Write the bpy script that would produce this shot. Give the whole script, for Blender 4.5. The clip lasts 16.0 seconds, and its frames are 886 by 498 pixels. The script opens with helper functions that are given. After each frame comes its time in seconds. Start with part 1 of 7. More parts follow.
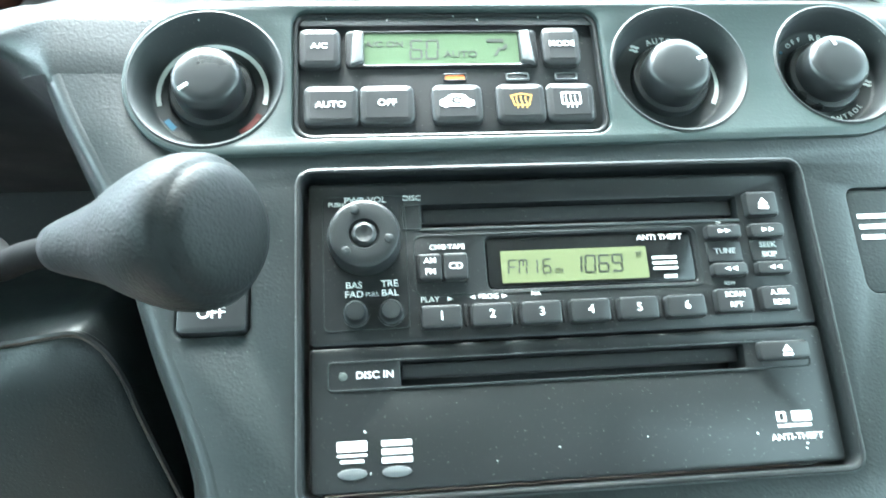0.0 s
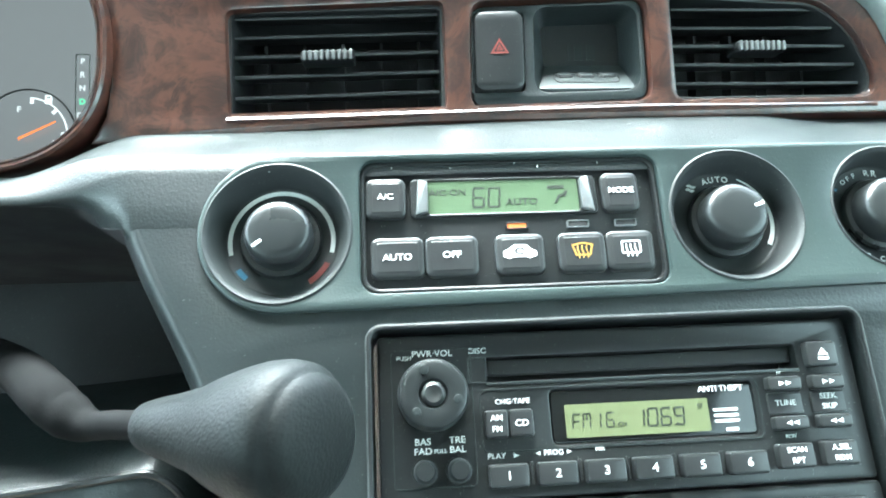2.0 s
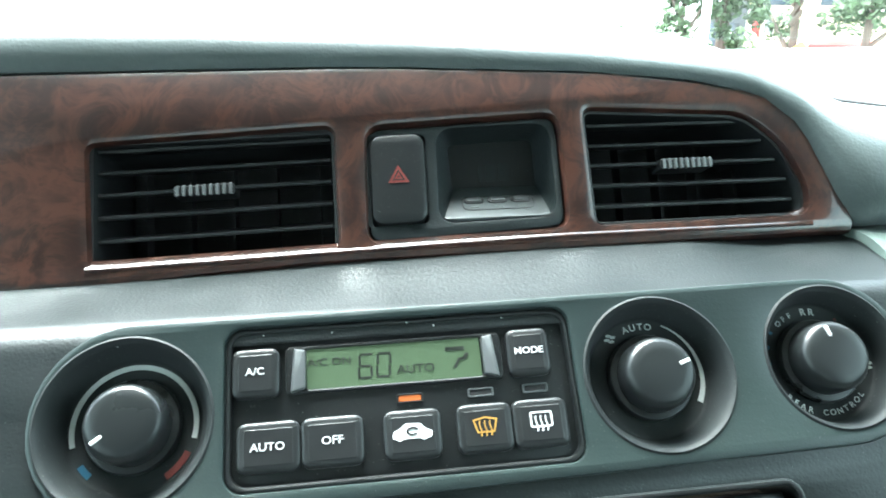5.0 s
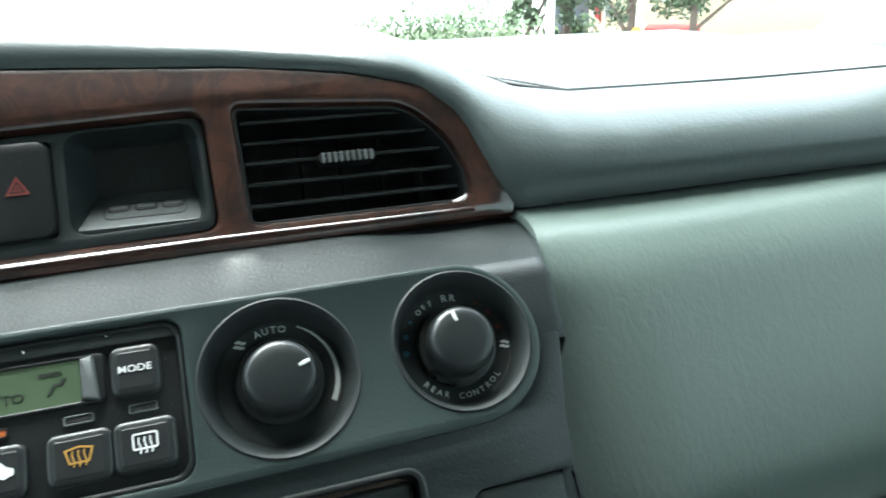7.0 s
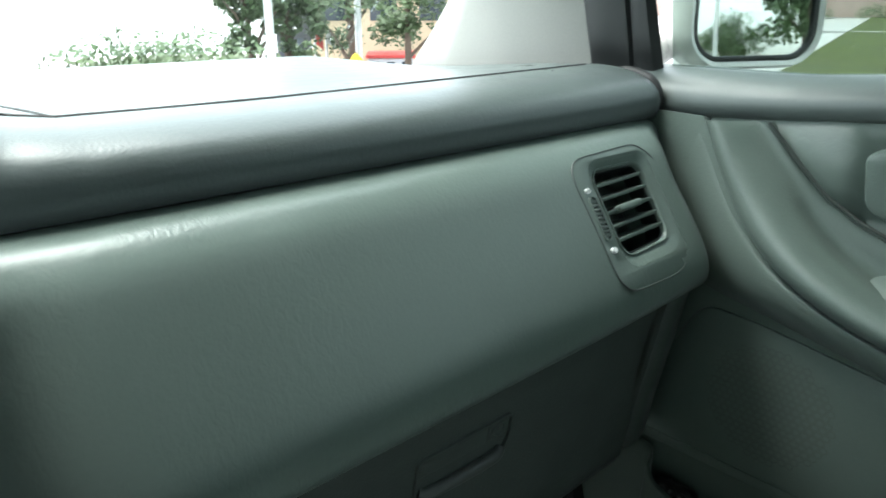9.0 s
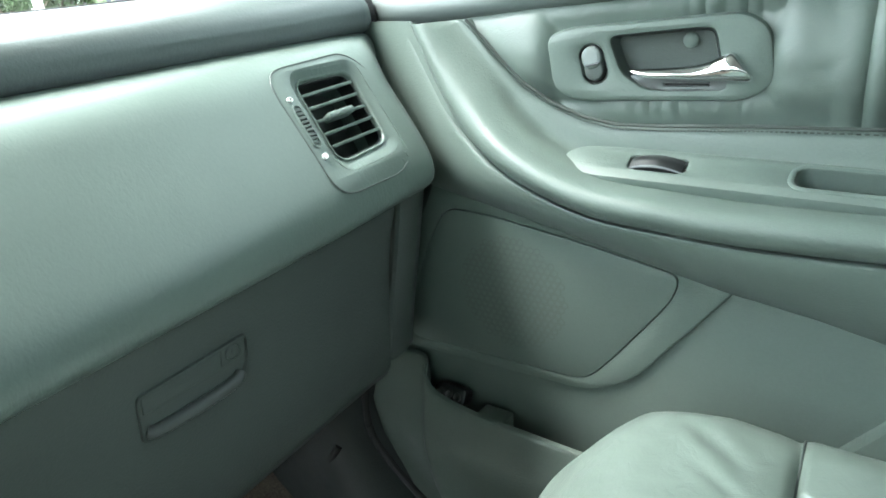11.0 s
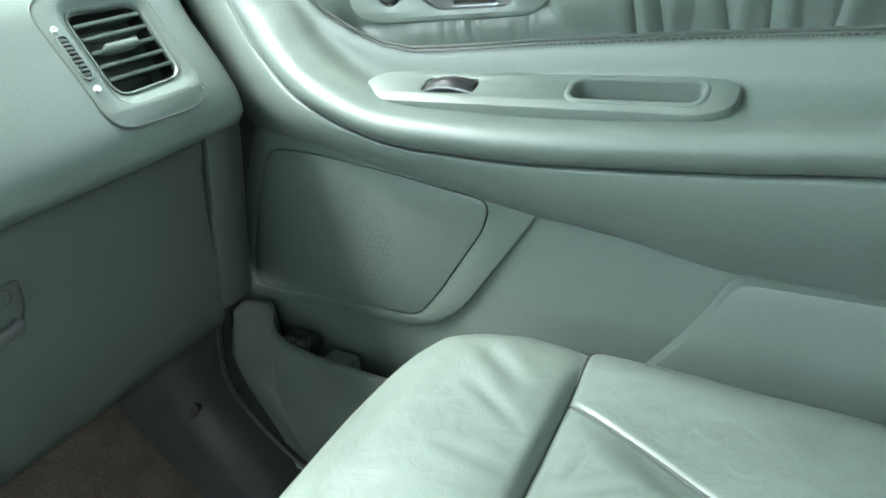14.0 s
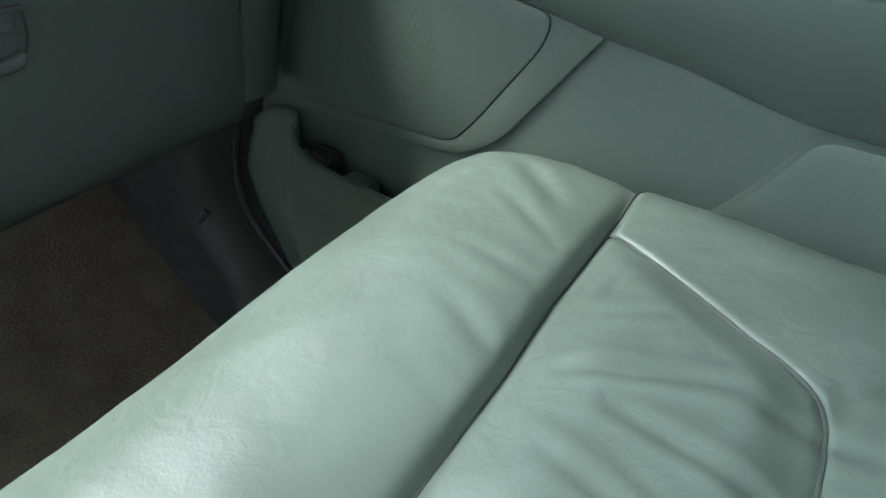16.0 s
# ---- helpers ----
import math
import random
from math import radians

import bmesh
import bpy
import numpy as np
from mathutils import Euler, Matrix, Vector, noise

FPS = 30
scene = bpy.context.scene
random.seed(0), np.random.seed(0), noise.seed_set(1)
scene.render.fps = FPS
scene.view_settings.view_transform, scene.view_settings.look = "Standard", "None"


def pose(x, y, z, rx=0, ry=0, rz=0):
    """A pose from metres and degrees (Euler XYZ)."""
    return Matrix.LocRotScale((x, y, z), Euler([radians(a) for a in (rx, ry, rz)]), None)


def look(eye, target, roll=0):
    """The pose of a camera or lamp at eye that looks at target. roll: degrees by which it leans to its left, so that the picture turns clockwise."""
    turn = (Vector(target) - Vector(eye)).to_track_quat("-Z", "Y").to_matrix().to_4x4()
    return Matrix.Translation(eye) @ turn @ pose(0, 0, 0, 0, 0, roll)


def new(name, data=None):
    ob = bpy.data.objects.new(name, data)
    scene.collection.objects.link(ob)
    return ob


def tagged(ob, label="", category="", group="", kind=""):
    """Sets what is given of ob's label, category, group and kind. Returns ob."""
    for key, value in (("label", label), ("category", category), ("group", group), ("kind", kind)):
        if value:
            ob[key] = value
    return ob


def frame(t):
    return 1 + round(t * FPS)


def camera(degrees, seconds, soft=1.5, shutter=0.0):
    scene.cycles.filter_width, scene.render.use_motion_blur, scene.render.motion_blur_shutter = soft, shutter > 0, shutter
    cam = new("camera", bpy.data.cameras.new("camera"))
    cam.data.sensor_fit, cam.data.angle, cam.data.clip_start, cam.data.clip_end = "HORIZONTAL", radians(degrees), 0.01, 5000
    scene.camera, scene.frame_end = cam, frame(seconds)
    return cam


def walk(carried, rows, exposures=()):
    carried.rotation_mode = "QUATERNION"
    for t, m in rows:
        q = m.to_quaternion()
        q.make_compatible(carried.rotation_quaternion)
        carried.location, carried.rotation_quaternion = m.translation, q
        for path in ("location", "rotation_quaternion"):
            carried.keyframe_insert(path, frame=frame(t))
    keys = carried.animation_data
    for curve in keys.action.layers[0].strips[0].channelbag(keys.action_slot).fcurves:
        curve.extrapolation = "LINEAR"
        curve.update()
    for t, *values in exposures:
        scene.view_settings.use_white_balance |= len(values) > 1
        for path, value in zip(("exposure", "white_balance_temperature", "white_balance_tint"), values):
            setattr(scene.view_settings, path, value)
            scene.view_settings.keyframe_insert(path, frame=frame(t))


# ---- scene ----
cam = camera(65.3, 16.0, soft=1.7, shutter=0.2)
PATH = [
    (0, (0.053, 0.018, 0.786), (0.235, 1.831, -0.039), 0.9),
    (0.5, (0.037, 0.03, 0.804), (0.17, 1.846, -0.024), -0.0),
    (1, (0.03, 0.029, 0.81), (0.189, 1.85, -0.001), 0.9),
    (1.5, (0.021, 0.029, 0.826), (0.171, 1.84, -0.008), 0.9),
    (2, (0.036, 0.035, 0.836), (0.173, 1.861, 0.033), 0.4),
    (2.5, (0.05, 0.054, 0.862), (0.188, 1.855, 0.004), 1.7),
    (3, (0.05, 0.069, 0.867), (0.181, 1.921, 0.123), 0.7),
    (3.2, (0.051, 0.081, 0.871), (0.164, 1.922, 0.098), 0.5),
    (5.3, (0.082, 0.081, 0.861), (0.364, 1.934, 0.164), -1.0),
    (5.5, (0.107, 0.086, 0.852), (0.464, 1.918, 0.134), -1.4),
    (6, (0.119, 0.081, 0.865), (0.534, 1.889, 0.117), -0.9),
    (6.5, (0.131, 0.077, 0.864), (0.605, 1.883, 0.148), -1.4),
    (7, (0.16, 0.071, 0.864), (0.729, 1.845, 0.136), -1.0),
    (7.5, (0.198, 0.059, 0.863), (0.966, 1.753, 0.128), -0.4),
    (8, (0.229, 0.043, 0.876), (1.144, 1.652, 0.119), 1.0),
    (8.5, (0.254, 0.019, 0.87), (1.262, 1.572, 0.115), 0.5),
    (9, (0.264, -0.007, 0.863), (1.465, 1.447, 0.197), -0.1),
    (9.5, (0.286, -0.018, 0.844), (1.657, 1.286, 0.196), -2.0),
    (10, (0.31, -0.056, 0.831), (1.735, 1.153, 0.117), -2.3),
    (10.2, (0.31, -0.063, 0.821), (1.749, 1.117, 0.088), -2.2),
    (12.3, (0.341, -0.137, 0.814), (1.9, 0.848, 0.042), -7.4),
    (12.5, (0.348, -0.151, 0.811), (1.918, 0.801, 0.018), -6.7),
    (13, (0.346, -0.147, 0.83), (1.904, 0.863, 0.086), -6.2),
    (13.5, (0.359, -0.156, 0.819), (1.933, 0.811, 0.052), -4.4),
    (14, (0.37, -0.164, 0.779), (1.897, 0.816, -0.063), -5.4),
    (14.5, (0.389, -0.159, 0.748), (1.884, 0.81, -0.162), -2.2),
    (15, (0.378, -0.155, 0.721), (1.776, 0.843, -0.303), 1.9),
    (15.5, (0.38, -0.154, 0.709), (1.764, 0.812, -0.364), 4.3),
    (16, (0.374, -0.146, 0.715), (1.745, 0.792, -0.4), 3.2),
]
EXPOSURES = [(0, 5.55, 5800, 2), (2.5, 5.1, 5850, 3), (3.2, 4.75, 5850, 3), (5.5, 4.15, 5950, 4), (7, 3.3, 6100, 6), (9, 2.65, 6250, 6), (10.2, 3.65, 6300, 8), (12.5, 4.4, 6250, 8), (14.5, 4.45, 6300, 8), (15.5, 3.95, 6300, 8), (16, 3.6, 6300, 8)]
walk(cam, [(t, look(eye, target, roll)) for t, eye, target, roll in PATH], EXPOSURES)

# ---- light ----
world = bpy.data.worlds.new("overcast_sky")
scene.world = world
world.use_nodes = True
wn = world.node_tree.nodes
sky = wn.new("ShaderNodeTexSky")
sky.sky_type = "NISHITA"
sky.sun_disc = False
sky.sun_elevation, sky.sun_rotation = radians(68), radians(-25)
sky.air_density, sky.dust_density, sky.ozone_density = 1.0, 2.0, 1.0
grey = wn.new("ShaderNodeHueSaturation")
grey.inputs["Saturation"].default_value = 0.25
world.node_tree.links.new(sky.outputs[0], grey.inputs["Color"])
world.node_tree.links.new(grey.outputs[0], wn["Background"].inputs["Color"])
wn["Background"].inputs["Strength"].default_value = 0.15
sun = new("sun", bpy.data.lights.new("sun", "SUN"))
sun.data.energy, sun.data.angle, sun.data.color = 1.25, radians(46), (1.0, 0.97, 0.92)
sun.matrix_world = look((0, 0, 0), (0.42 * 0.375, -0.9 * 0.375, -0.927))


# ---- materials ----
def nodes_of(name):
    m = bpy.data.materials.new(name)
    m.use_nodes = True
    return m, m.node_tree.nodes, m.node_tree.links


def surface(name, colour, rough=0.5, metal=0.0, vary=0.12, scale=30.0, bump=0.0, grain=900.0, coat=0.0, dust=0.0, spec=0.5, wrinkle=0.0):
    """A plain surface with broad stains, fine grain relief and uneven gloss, in real size."""
    m, n, l = nodes_of(name)
    p = n["Principled BSDF"]
    co = n.new("ShaderNodeTexCoord")
    a = n.new("ShaderNodeTexNoise")
    a.inputs["Scale"].default_value, a.inputs["Detail"].default_value = scale, 5
    b = n.new("ShaderNodeTexNoise")
    b.inputs["Scale"].default_value, b.inputs["Detail"].default_value = scale * 14, 3
    l.new(co.outputs["Object"], a.inputs["Vector"])
    l.new(co.outputs["Object"], b.inputs["Vector"])
    add = n.new("ShaderNodeMath")
    add.operation = "ADD"
    l.new(a.outputs["Fac"], add.inputs[0])
    l.new(b.outputs["Fac"], add.inputs[1])
    ramp = n.new("ShaderNodeMapRange")
    ramp.inputs["From Min"].default_value, ramp.inputs["From Max"].default_value = 0.6, 1.4
    ramp.inputs["To Min"].default_value, ramp.inputs["To Max"].default_value = 1 - vary, 1 + vary
    l.new(add.outputs[0], ramp.inputs["Value"])
    mul = n.new("ShaderNodeMix")
    mul.data_type, mul.blend_type = "RGBA", "MULTIPLY"
    mul.inputs["Factor"].default_value = 1.0
    mul.inputs["A"].default_value = (*colour, 1)
    l.new(ramp.outputs[0], mul.inputs["B"])
    out = mul.outputs["Result"]
    if dust:
        d = n.new("ShaderNodeTexNoise")
        d.inputs["Scale"].default_value, d.inputs["Detail"].default_value = 1400, 1
        l.new(co.outputs["Object"], d.inputs["Vector"])
        t = n.new("ShaderNodeMapRange")
        t.inputs["From Min"].default_value, t.inputs["From Max"].default_value = 0.72, 0.8
        t.inputs["To Max"].default_value = dust
        l.new(d.outputs["Fac"], t.inputs["Value"])
        dm = n.new("ShaderNodeMix")
        dm.data_type = "RGBA"
        l.new(t.outputs[0], dm.inputs["Factor"])
        l.new(out, dm.inputs["A"])
        dm.inputs["B"].default_value = (0.45, 0.45, 0.42, 1)
        out = dm.outputs["Result"]
    l.new(out, p.inputs["Base Color"])
    p.inputs["Metallic"].default_value = metal
    p.inputs["Specular IOR Level"].default_value = spec
    r = n.new("ShaderNodeMapRange")
    r.inputs["From Min"].default_value, r.inputs["From Max"].default_value = 0.3, 0.7
    r.inputs["To Min"].default_value, r.inputs["To Max"].default_value = rough * 0.85, min(1, rough * 1.15)
    l.new(a.outputs["Fac"], r.inputs["Value"])
    l.new(r.outputs[0], p.inputs["Roughness"])
    if coat:
        p.inputs["Coat Weight"].default_value, p.inputs["Coat Roughness"].default_value = coat, 0.08
    if bump:
        v = n.new("ShaderNodeTexVoronoi")
        v.feature = "SMOOTH_F1"
        v.inputs["Scale"].default_value = grain
        w = n.new("ShaderNodeTexNoise")
        w.inputs["Scale"].default_value, w.inputs["Detail"].default_value = grain * 0.6, 3
        l.new(co.outputs["Object"], v.inputs["Vector"])
        l.new(co.outputs["Object"], w.inputs["Vector"])
        s = n.new("ShaderNodeMath")
        s.operation = "ADD"
        l.new(v.outputs["Distance"], s.inputs[0])
        l.new(w.outputs["Fac"], s.inputs[1])
        bp = n.new("ShaderNodeBump")
        bp.inputs["Strength"].default_value, bp.inputs["Distance"].default_value = bump, 0.0006
        l.new(s.outputs[0], bp.inputs["Height"])
        if wrinkle:
            k = n.new("ShaderNodeTexNoise")
            k.inputs["Scale"].default_value, k.inputs["Detail"].default_value, k.inputs["Distortion"].default_value = 330, 2, 0.8
            run = n.new("ShaderNodeMapping")
            run.inputs["Scale"].default_value, run.inputs["Rotation"].default_value = (1.0, 0.45, 0.45), (0, 0.5, 0.4)
            l.new(co.outputs["Object"], run.inputs["Vector"])
            l.new(run.outputs[0], k.inputs["Vector"])
            where = n.new("ShaderNodeTexNoise")
            where.inputs["Scale"].default_value = 11
            l.new(co.outputs["Object"], where.inputs["Vector"])
            wm = n.new("ShaderNodeMapRange")
            wm.inputs["From Min"].default_value, wm.inputs["From Max"].default_value, wm.inputs["To Max"].default_value = 0.32, 0.68, wrinkle
            l.new(where.outputs["Fac"], wm.inputs["Value"])
            b3 = n.new("ShaderNodeBump")
            b3.inputs["Distance"].default_value = 0.0022
            l.new(wm.outputs[0], b3.inputs["Strength"])
            l.new(k.outputs["Fac"], b3.inputs["Height"])
            l.new(bp.outputs[0], b3.inputs["Normal"])
            bp = b3
        l.new(bp.outputs[0], p.inputs["Normal"])
    return m


def glowing(name, colour, strength):
    m, n, l = nodes_of(name)
    p = n["Principled BSDF"]
    p.inputs["Base Color"].default_value = (*colour, 1)
    p.inputs["Emission Color"].default_value = (*colour, 1)
    p.inputs["Emission Strength"].default_value = strength
    p.inputs["Roughness"].default_value = 0.25
    return m


def burl(name):
    """Dark red-brown burl veneer under clear lacquer."""
    m, n, l = nodes_of(name)
    p = n["Principled BSDF"]
    co = n.new("ShaderNodeTexCoord")
    a = n.new("ShaderNodeTexNoise")
    a.inputs["Scale"].default_value, a.inputs["Detail"].default_value, a.inputs["Distortion"].default_value = 42, 8, 2.2
    b = n.new("ShaderNodeTexVoronoi")
    b.inputs["Scale"].default_value = 90
    l.new(co.outputs["Object"], a.inputs["Vector"])
    wob = n.new("ShaderNodeMix")
    wob.data_type, wob.blend_type = "RGBA", "LINEAR_LIGHT"
    wob.inputs["Factor"].default_value = 0.04
    l.new(co.outputs["Object"], wob.inputs["A"])
    l.new(a.outputs["Color"], wob.inputs["B"])
    l.new(wob.outputs["Result"], b.inputs["Vector"])
    s = n.new("ShaderNodeMath")
    s.operation = "MULTIPLY_ADD"
    s.inputs[1].default_value = 0.35
    l.new(b.outputs["Distance"], s.inputs[0])
    l.new(a.outputs["Fac"], s.inputs[2])
    r = n.new("ShaderNodeValToRGB")
    r.color_ramp.elements[0].position, r.color_ramp.elements[0].color = 0.36, (0.006, 0.0028, 0.0022, 1)
    r.color_ramp.elements[1].position, r.color_ramp.elements[1].color = 0.82, (0.046, 0.0185, 0.0115, 1)
    e = r.color_ramp.elements.new(0.58)
    e.color = (0.0150, 0.0066, 0.0047, 1)
    l.new(s.outputs[0], r.inputs["Fac"])
    l.new(r.outputs["Color"], p.inputs["Base Color"])
    p.inputs["Roughness"].default_value = 0.28
    p.inputs["Coat Weight"].default_value, p.inputs["Coat Roughness"].default_value = 1.0, 0.13
    return m


def pane(name, tint=(0.93, 0.97, 0.95), gloss=0.06):
    """Thin clear glass: lets light straight through and mirrors a little more at a slant."""
    m, n, l = nodes_of(name)
    n.remove(n["Principled BSDF"])
    t = n.new("ShaderNodeBsdfTransparent")
    t.inputs["Color"].default_value = (*tint, 1)
    g = n.new("ShaderNodeBsdfGlossy")
    g.inputs["Roughness"].default_value = 0.03
    f = n.new("ShaderNodeLayerWeight")
    f.inputs["Blend"].default_value = 0.5
    q = n.new("ShaderNodeMath")
    q.operation = "POWER"
    q.inputs[1].default_value = 5.0
    l.new(f.outputs["Facing"], q.inputs[0])
    k = n.new("ShaderNodeMath")
    k.operation = "MULTIPLY_ADD"
    k.inputs[1].default_value, k.inputs[2].default_value = 0.5, gloss * 0.5
    l.new(q.outputs[0], k.inputs[0])
    x = n.new("ShaderNodeMixShader")
    l.new(k.outputs[0], x.inputs[0])
    l.new(t.outputs[0], x.inputs[1])
    l.new(g.outputs[0], x.inputs[2])
    l.new(x.outputs[0], n["Material Output"].inputs["Surface"])
    return m


def leather(name, colour, rough=0.42, cracks=1.0):
    """Grained leather: fine pebbles, long soft creases and worn paler patches."""
    m, n, l = nodes_of(name)
    p = n["Principled BSDF"]
    co = n.new("ShaderNodeTexCoord")
    a = n.new("ShaderNodeTexNoise")
    a.inputs["Scale"].default_value, a.inputs["Detail"].default_value = 14, 6
    l.new(co.outputs["Object"], a.inputs["Vector"])
    r = n.new("ShaderNodeMapRange")
    r.inputs["From Min"].default_value, r.inputs["From Max"].default_value = 0.3, 0.7
    r.inputs["To Min"].default_value, r.inputs["To Max"].default_value = 0.86, 1.12
    l.new(a.outputs["Fac"], r.inputs["Value"])
    mul = n.new("ShaderNodeMix")
    mul.data_type, mul.blend_type = "RGBA", "MULTIPLY"
    mul.inputs["Factor"].default_value = 1.0
    mul.inputs["A"].default_value = (*colour, 1)
    l.new(r.outputs[0], mul.inputs["B"])
    l.new(mul.outputs["Result"], p.inputs["Base Color"])
    p.inputs["Roughness"].default_value = rough
    v = n.new("ShaderNodeTexVoronoi")
    v.feature = "DISTANCE_TO_EDGE"
    v.inputs["Scale"].default_value = 520
    l.new(co.outputs["Object"], v.inputs["Vector"])
    c = n.new("ShaderNodeTexNoise")
    c.inputs["Scale"].default_value, c.inputs["Detail"].default_value, c.inputs["Distortion"].default_value = 70, 4, 1.0
    l.new(co.outputs["Object"], c.inputs["Vector"])
    b1 = n.new("ShaderNodeBump")
    b1.inputs["Strength"].default_value, b1.inputs["Distance"].default_value = 0.22 * cracks, 0.0008
    l.new(v.outputs["Distance"], b1.inputs["Height"])
    b2 = n.new("ShaderNodeBump")
    b2.inputs["Strength"].default_value, b2.inputs["Distance"].default_value = 0.30 * cracks, 0.003
    l.new(c.outputs["Fac"], b2.inputs["Height"])
    l.new(b1.outputs[0], b2.inputs["Normal"])
    l.new(b2.outputs[0], p.inputs["Normal"])
    return m


FASCIA = surface("grained_charcoal_plastic", (0.0120, 0.0172, 0.0172), 0.40, vary=0.10, bump=0.16, grain=1100, dust=0.18)
TRIM = surface("satin_grey_green_paint", (0.025, 0.038, 0.036), 0.34, vary=0.06, bump=0.08, grain=1500, dust=0.15)
BLACK = surface("satin_black_plastic", (0.0085, 0.0105, 0.0105), 0.34, vary=0.10, dust=0.3)
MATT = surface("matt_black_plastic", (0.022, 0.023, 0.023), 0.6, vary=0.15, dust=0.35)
BUTTON = surface("rubbery_black_buttons", (0.017, 0.0195, 0.0195), 0.33, vary=0.08, bump=0.05, grain=2500)
WELL = surface("dark_grey_dial_well", (0.019, 0.0235, 0.0235), 0.55, vary=0.06, dust=0.2, spec=0.3)
INK = surface("black_outline_print", (0.006, 0.007, 0.007), 0.5, vary=0.03)
KNOB = surface("soft_black_knob", (0.014, 0.0170, 0.0170), 0.30, vary=0.05)
DARKPAD = surface("dark_slate_dash_pad", (0.076, 0.095, 0.092), 0.32, vary=0.08, bump=0.16, grain=800, dust=0.1, wrinkle=0.10)
PAD = surface("sage_grey_dash_pad", (0.122, 0.160, 0.142), 0.33, vary=0.05, bump=0.10, grain=650, wrinkle=0.20)
DOORGREY = surface("sage_grey_door_plastic", (0.115, 0.150, 0.131), 0.42, vary=0.05, bump=0.25, grain=800)
# darker than the pad: shade under the dash is partly in this colour
GLOVE = surface("darkened_sage_grey", (0.065, 0.081, 0.074), 0.44, vary=0.05, bump=0.3, grain=700)
SEAT = leather("sage_leather", (0.133, 0.169, 0.148), 0.38, 0.6)
INSERT = leather("sage_door_leather", (0.096, 0.127, 0.109), 0.42, 0.6)
CARPET = surface("brown_grey_carpet", (0.170, 0.142, 0.115), 0.95, vary=0.45, scale=25, bump=1.0, grain=500, spec=0.1)
# paler than the console plastic: windscreen light on the clock's shelf, put in colour
PODGREY = surface("lightened_pod_plastic", (0.050, 0.060, 0.059), 0.48, vary=0.06, bump=0.08, grain=1500)
WOOD = burl("burl_wood")
CHROME = surface("chrome", (0.85, 0.86, 0.86), 0.08, 1.0, vary=0.02)
SILVER = surface("silver_paint", (0.15, 0.165, 0.165), 0.35, 0.5, vary=0.05)
WHITE = surface("white_print", (0.75, 0.78, 0.76), 0.5, vary=0.03)
GREYPRINT = surface("grey_print", (0.62, 0.66, 0.64), 0.5, vary=0.03)
AMBER = surface("amber_print", (0.42, 0.24, 0.05), 0.5, vary=0.03)
RED = surface("red_print", (0.14, 0.026, 0.020), 0.5, vary=0.03)
THREAD = surface("dark_sage_thread", (0.048, 0.060, 0.053), 0.7, vary=0.1)
BLUE = surface("blue_print", (0.030, 0.125, 0.20), 0.5, vary=0.03)
LCDINK = surface("dark_display_ink", (0.012, 0.018, 0.012), 0.4, vary=0.03)
LCD = glowing("lit_green_display", (0.060, 0.092, 0.052), 0.03)
LCD2 = glowing("lit_yellow_green_display", (0.092, 0.110, 0.056), 0.03)
REDLED = glowing("lit_orange_lamp", (0.42, 0.12, 0.035), 0.05)
GREENLED = glowing("lit_green_lamp", (0.1, 0.5, 0.25), 0.08)
HEADLINER = surface("pale_grey_trim_cloth", (0.40, 0.40, 0.37), 0.85, vary=0.05, bump=0.3, grain=1200)
# for unseen rear windows; tint chosen to weaken the fill light from behind
PRIVACY = pane("dark_privacy_glass", (0.42, 0.45, 0.44))
GLASS = pane("window_glass")
SIDEGLASS = pane("tinted_side_glass", (0.58, 0.64, 0.61))
MIRROR = surface("mirror_glass", (0.82, 0.84, 0.84), 0.02, 1.0, vary=0.0)
CARWHITE = surface("white_car_paint", (0.72, 0.73, 0.70), 0.3, vary=0.03, coat=0.6)


# ---- building tools ----
def finish(name, bm, material, parent=None, label="", frame_of=None, sharp=38):
    """Links a bmesh as one mesh object; frame_of puts local shapes into the world."""
    if frame_of is BROW:
        for v in bm.verts:
            v.co.y += lerp(v.co.x, BOW) * (1 - ease(0.056, 0.070, v.co.y))
    if frame_of is not None:
        bm.transform(frame_of)
    bmesh.ops.recalc_face_normals(bm, faces=bm.faces)
    me = bpy.data.meshes.new(name)
    bm.to_mesh(me)
    bm.free()
    me.materials.append(material)
    for f in me.polygons:
        f.use_smooth = True
    me.set_sharp_from_angle(angle=radians(sharp))
    ob = new(name, me)
    if parent is not None:
        ob.parent = parent
        ob.matrix_parent_inverse = parent.matrix_world.inverted()
    if label:
        ob["label"] = label
    return ob


part = finish


def thing(name, at, label, category, group="", kind=""):
    e = new(name)
    e.empty_display_size = 0.02
    e.location = at
    e.matrix_world = Matrix.Translation(at)
    return tagged(e, label, category, group, kind)


def rrect(cx, cy, w, h, r, n=5):
    r = min(r, w / 2 - 1e-5, h / 2 - 1e-5)
    pts = []
    for k, (sx, sy) in enumerate(((1, -1), (1, 1), (-1, 1), (-1, -1))):
        for i in range(n + 1):
            a = radians(-90 + 90 * k + 90 * i / n)
            pts.append((cx + sx * (w / 2 - r) + r * math.cos(a), cy + sy * (h / 2 - r) + r * math.sin(a)))
    return pts


def ring(cx, cy, rx, ry=None, n=40):
    ry = rx if ry is None else ry
    return [(cx + rx * math.cos(2 * math.pi * i / n), cy + ry * math.sin(2 * math.pi * i / n)) for i in range(n)]


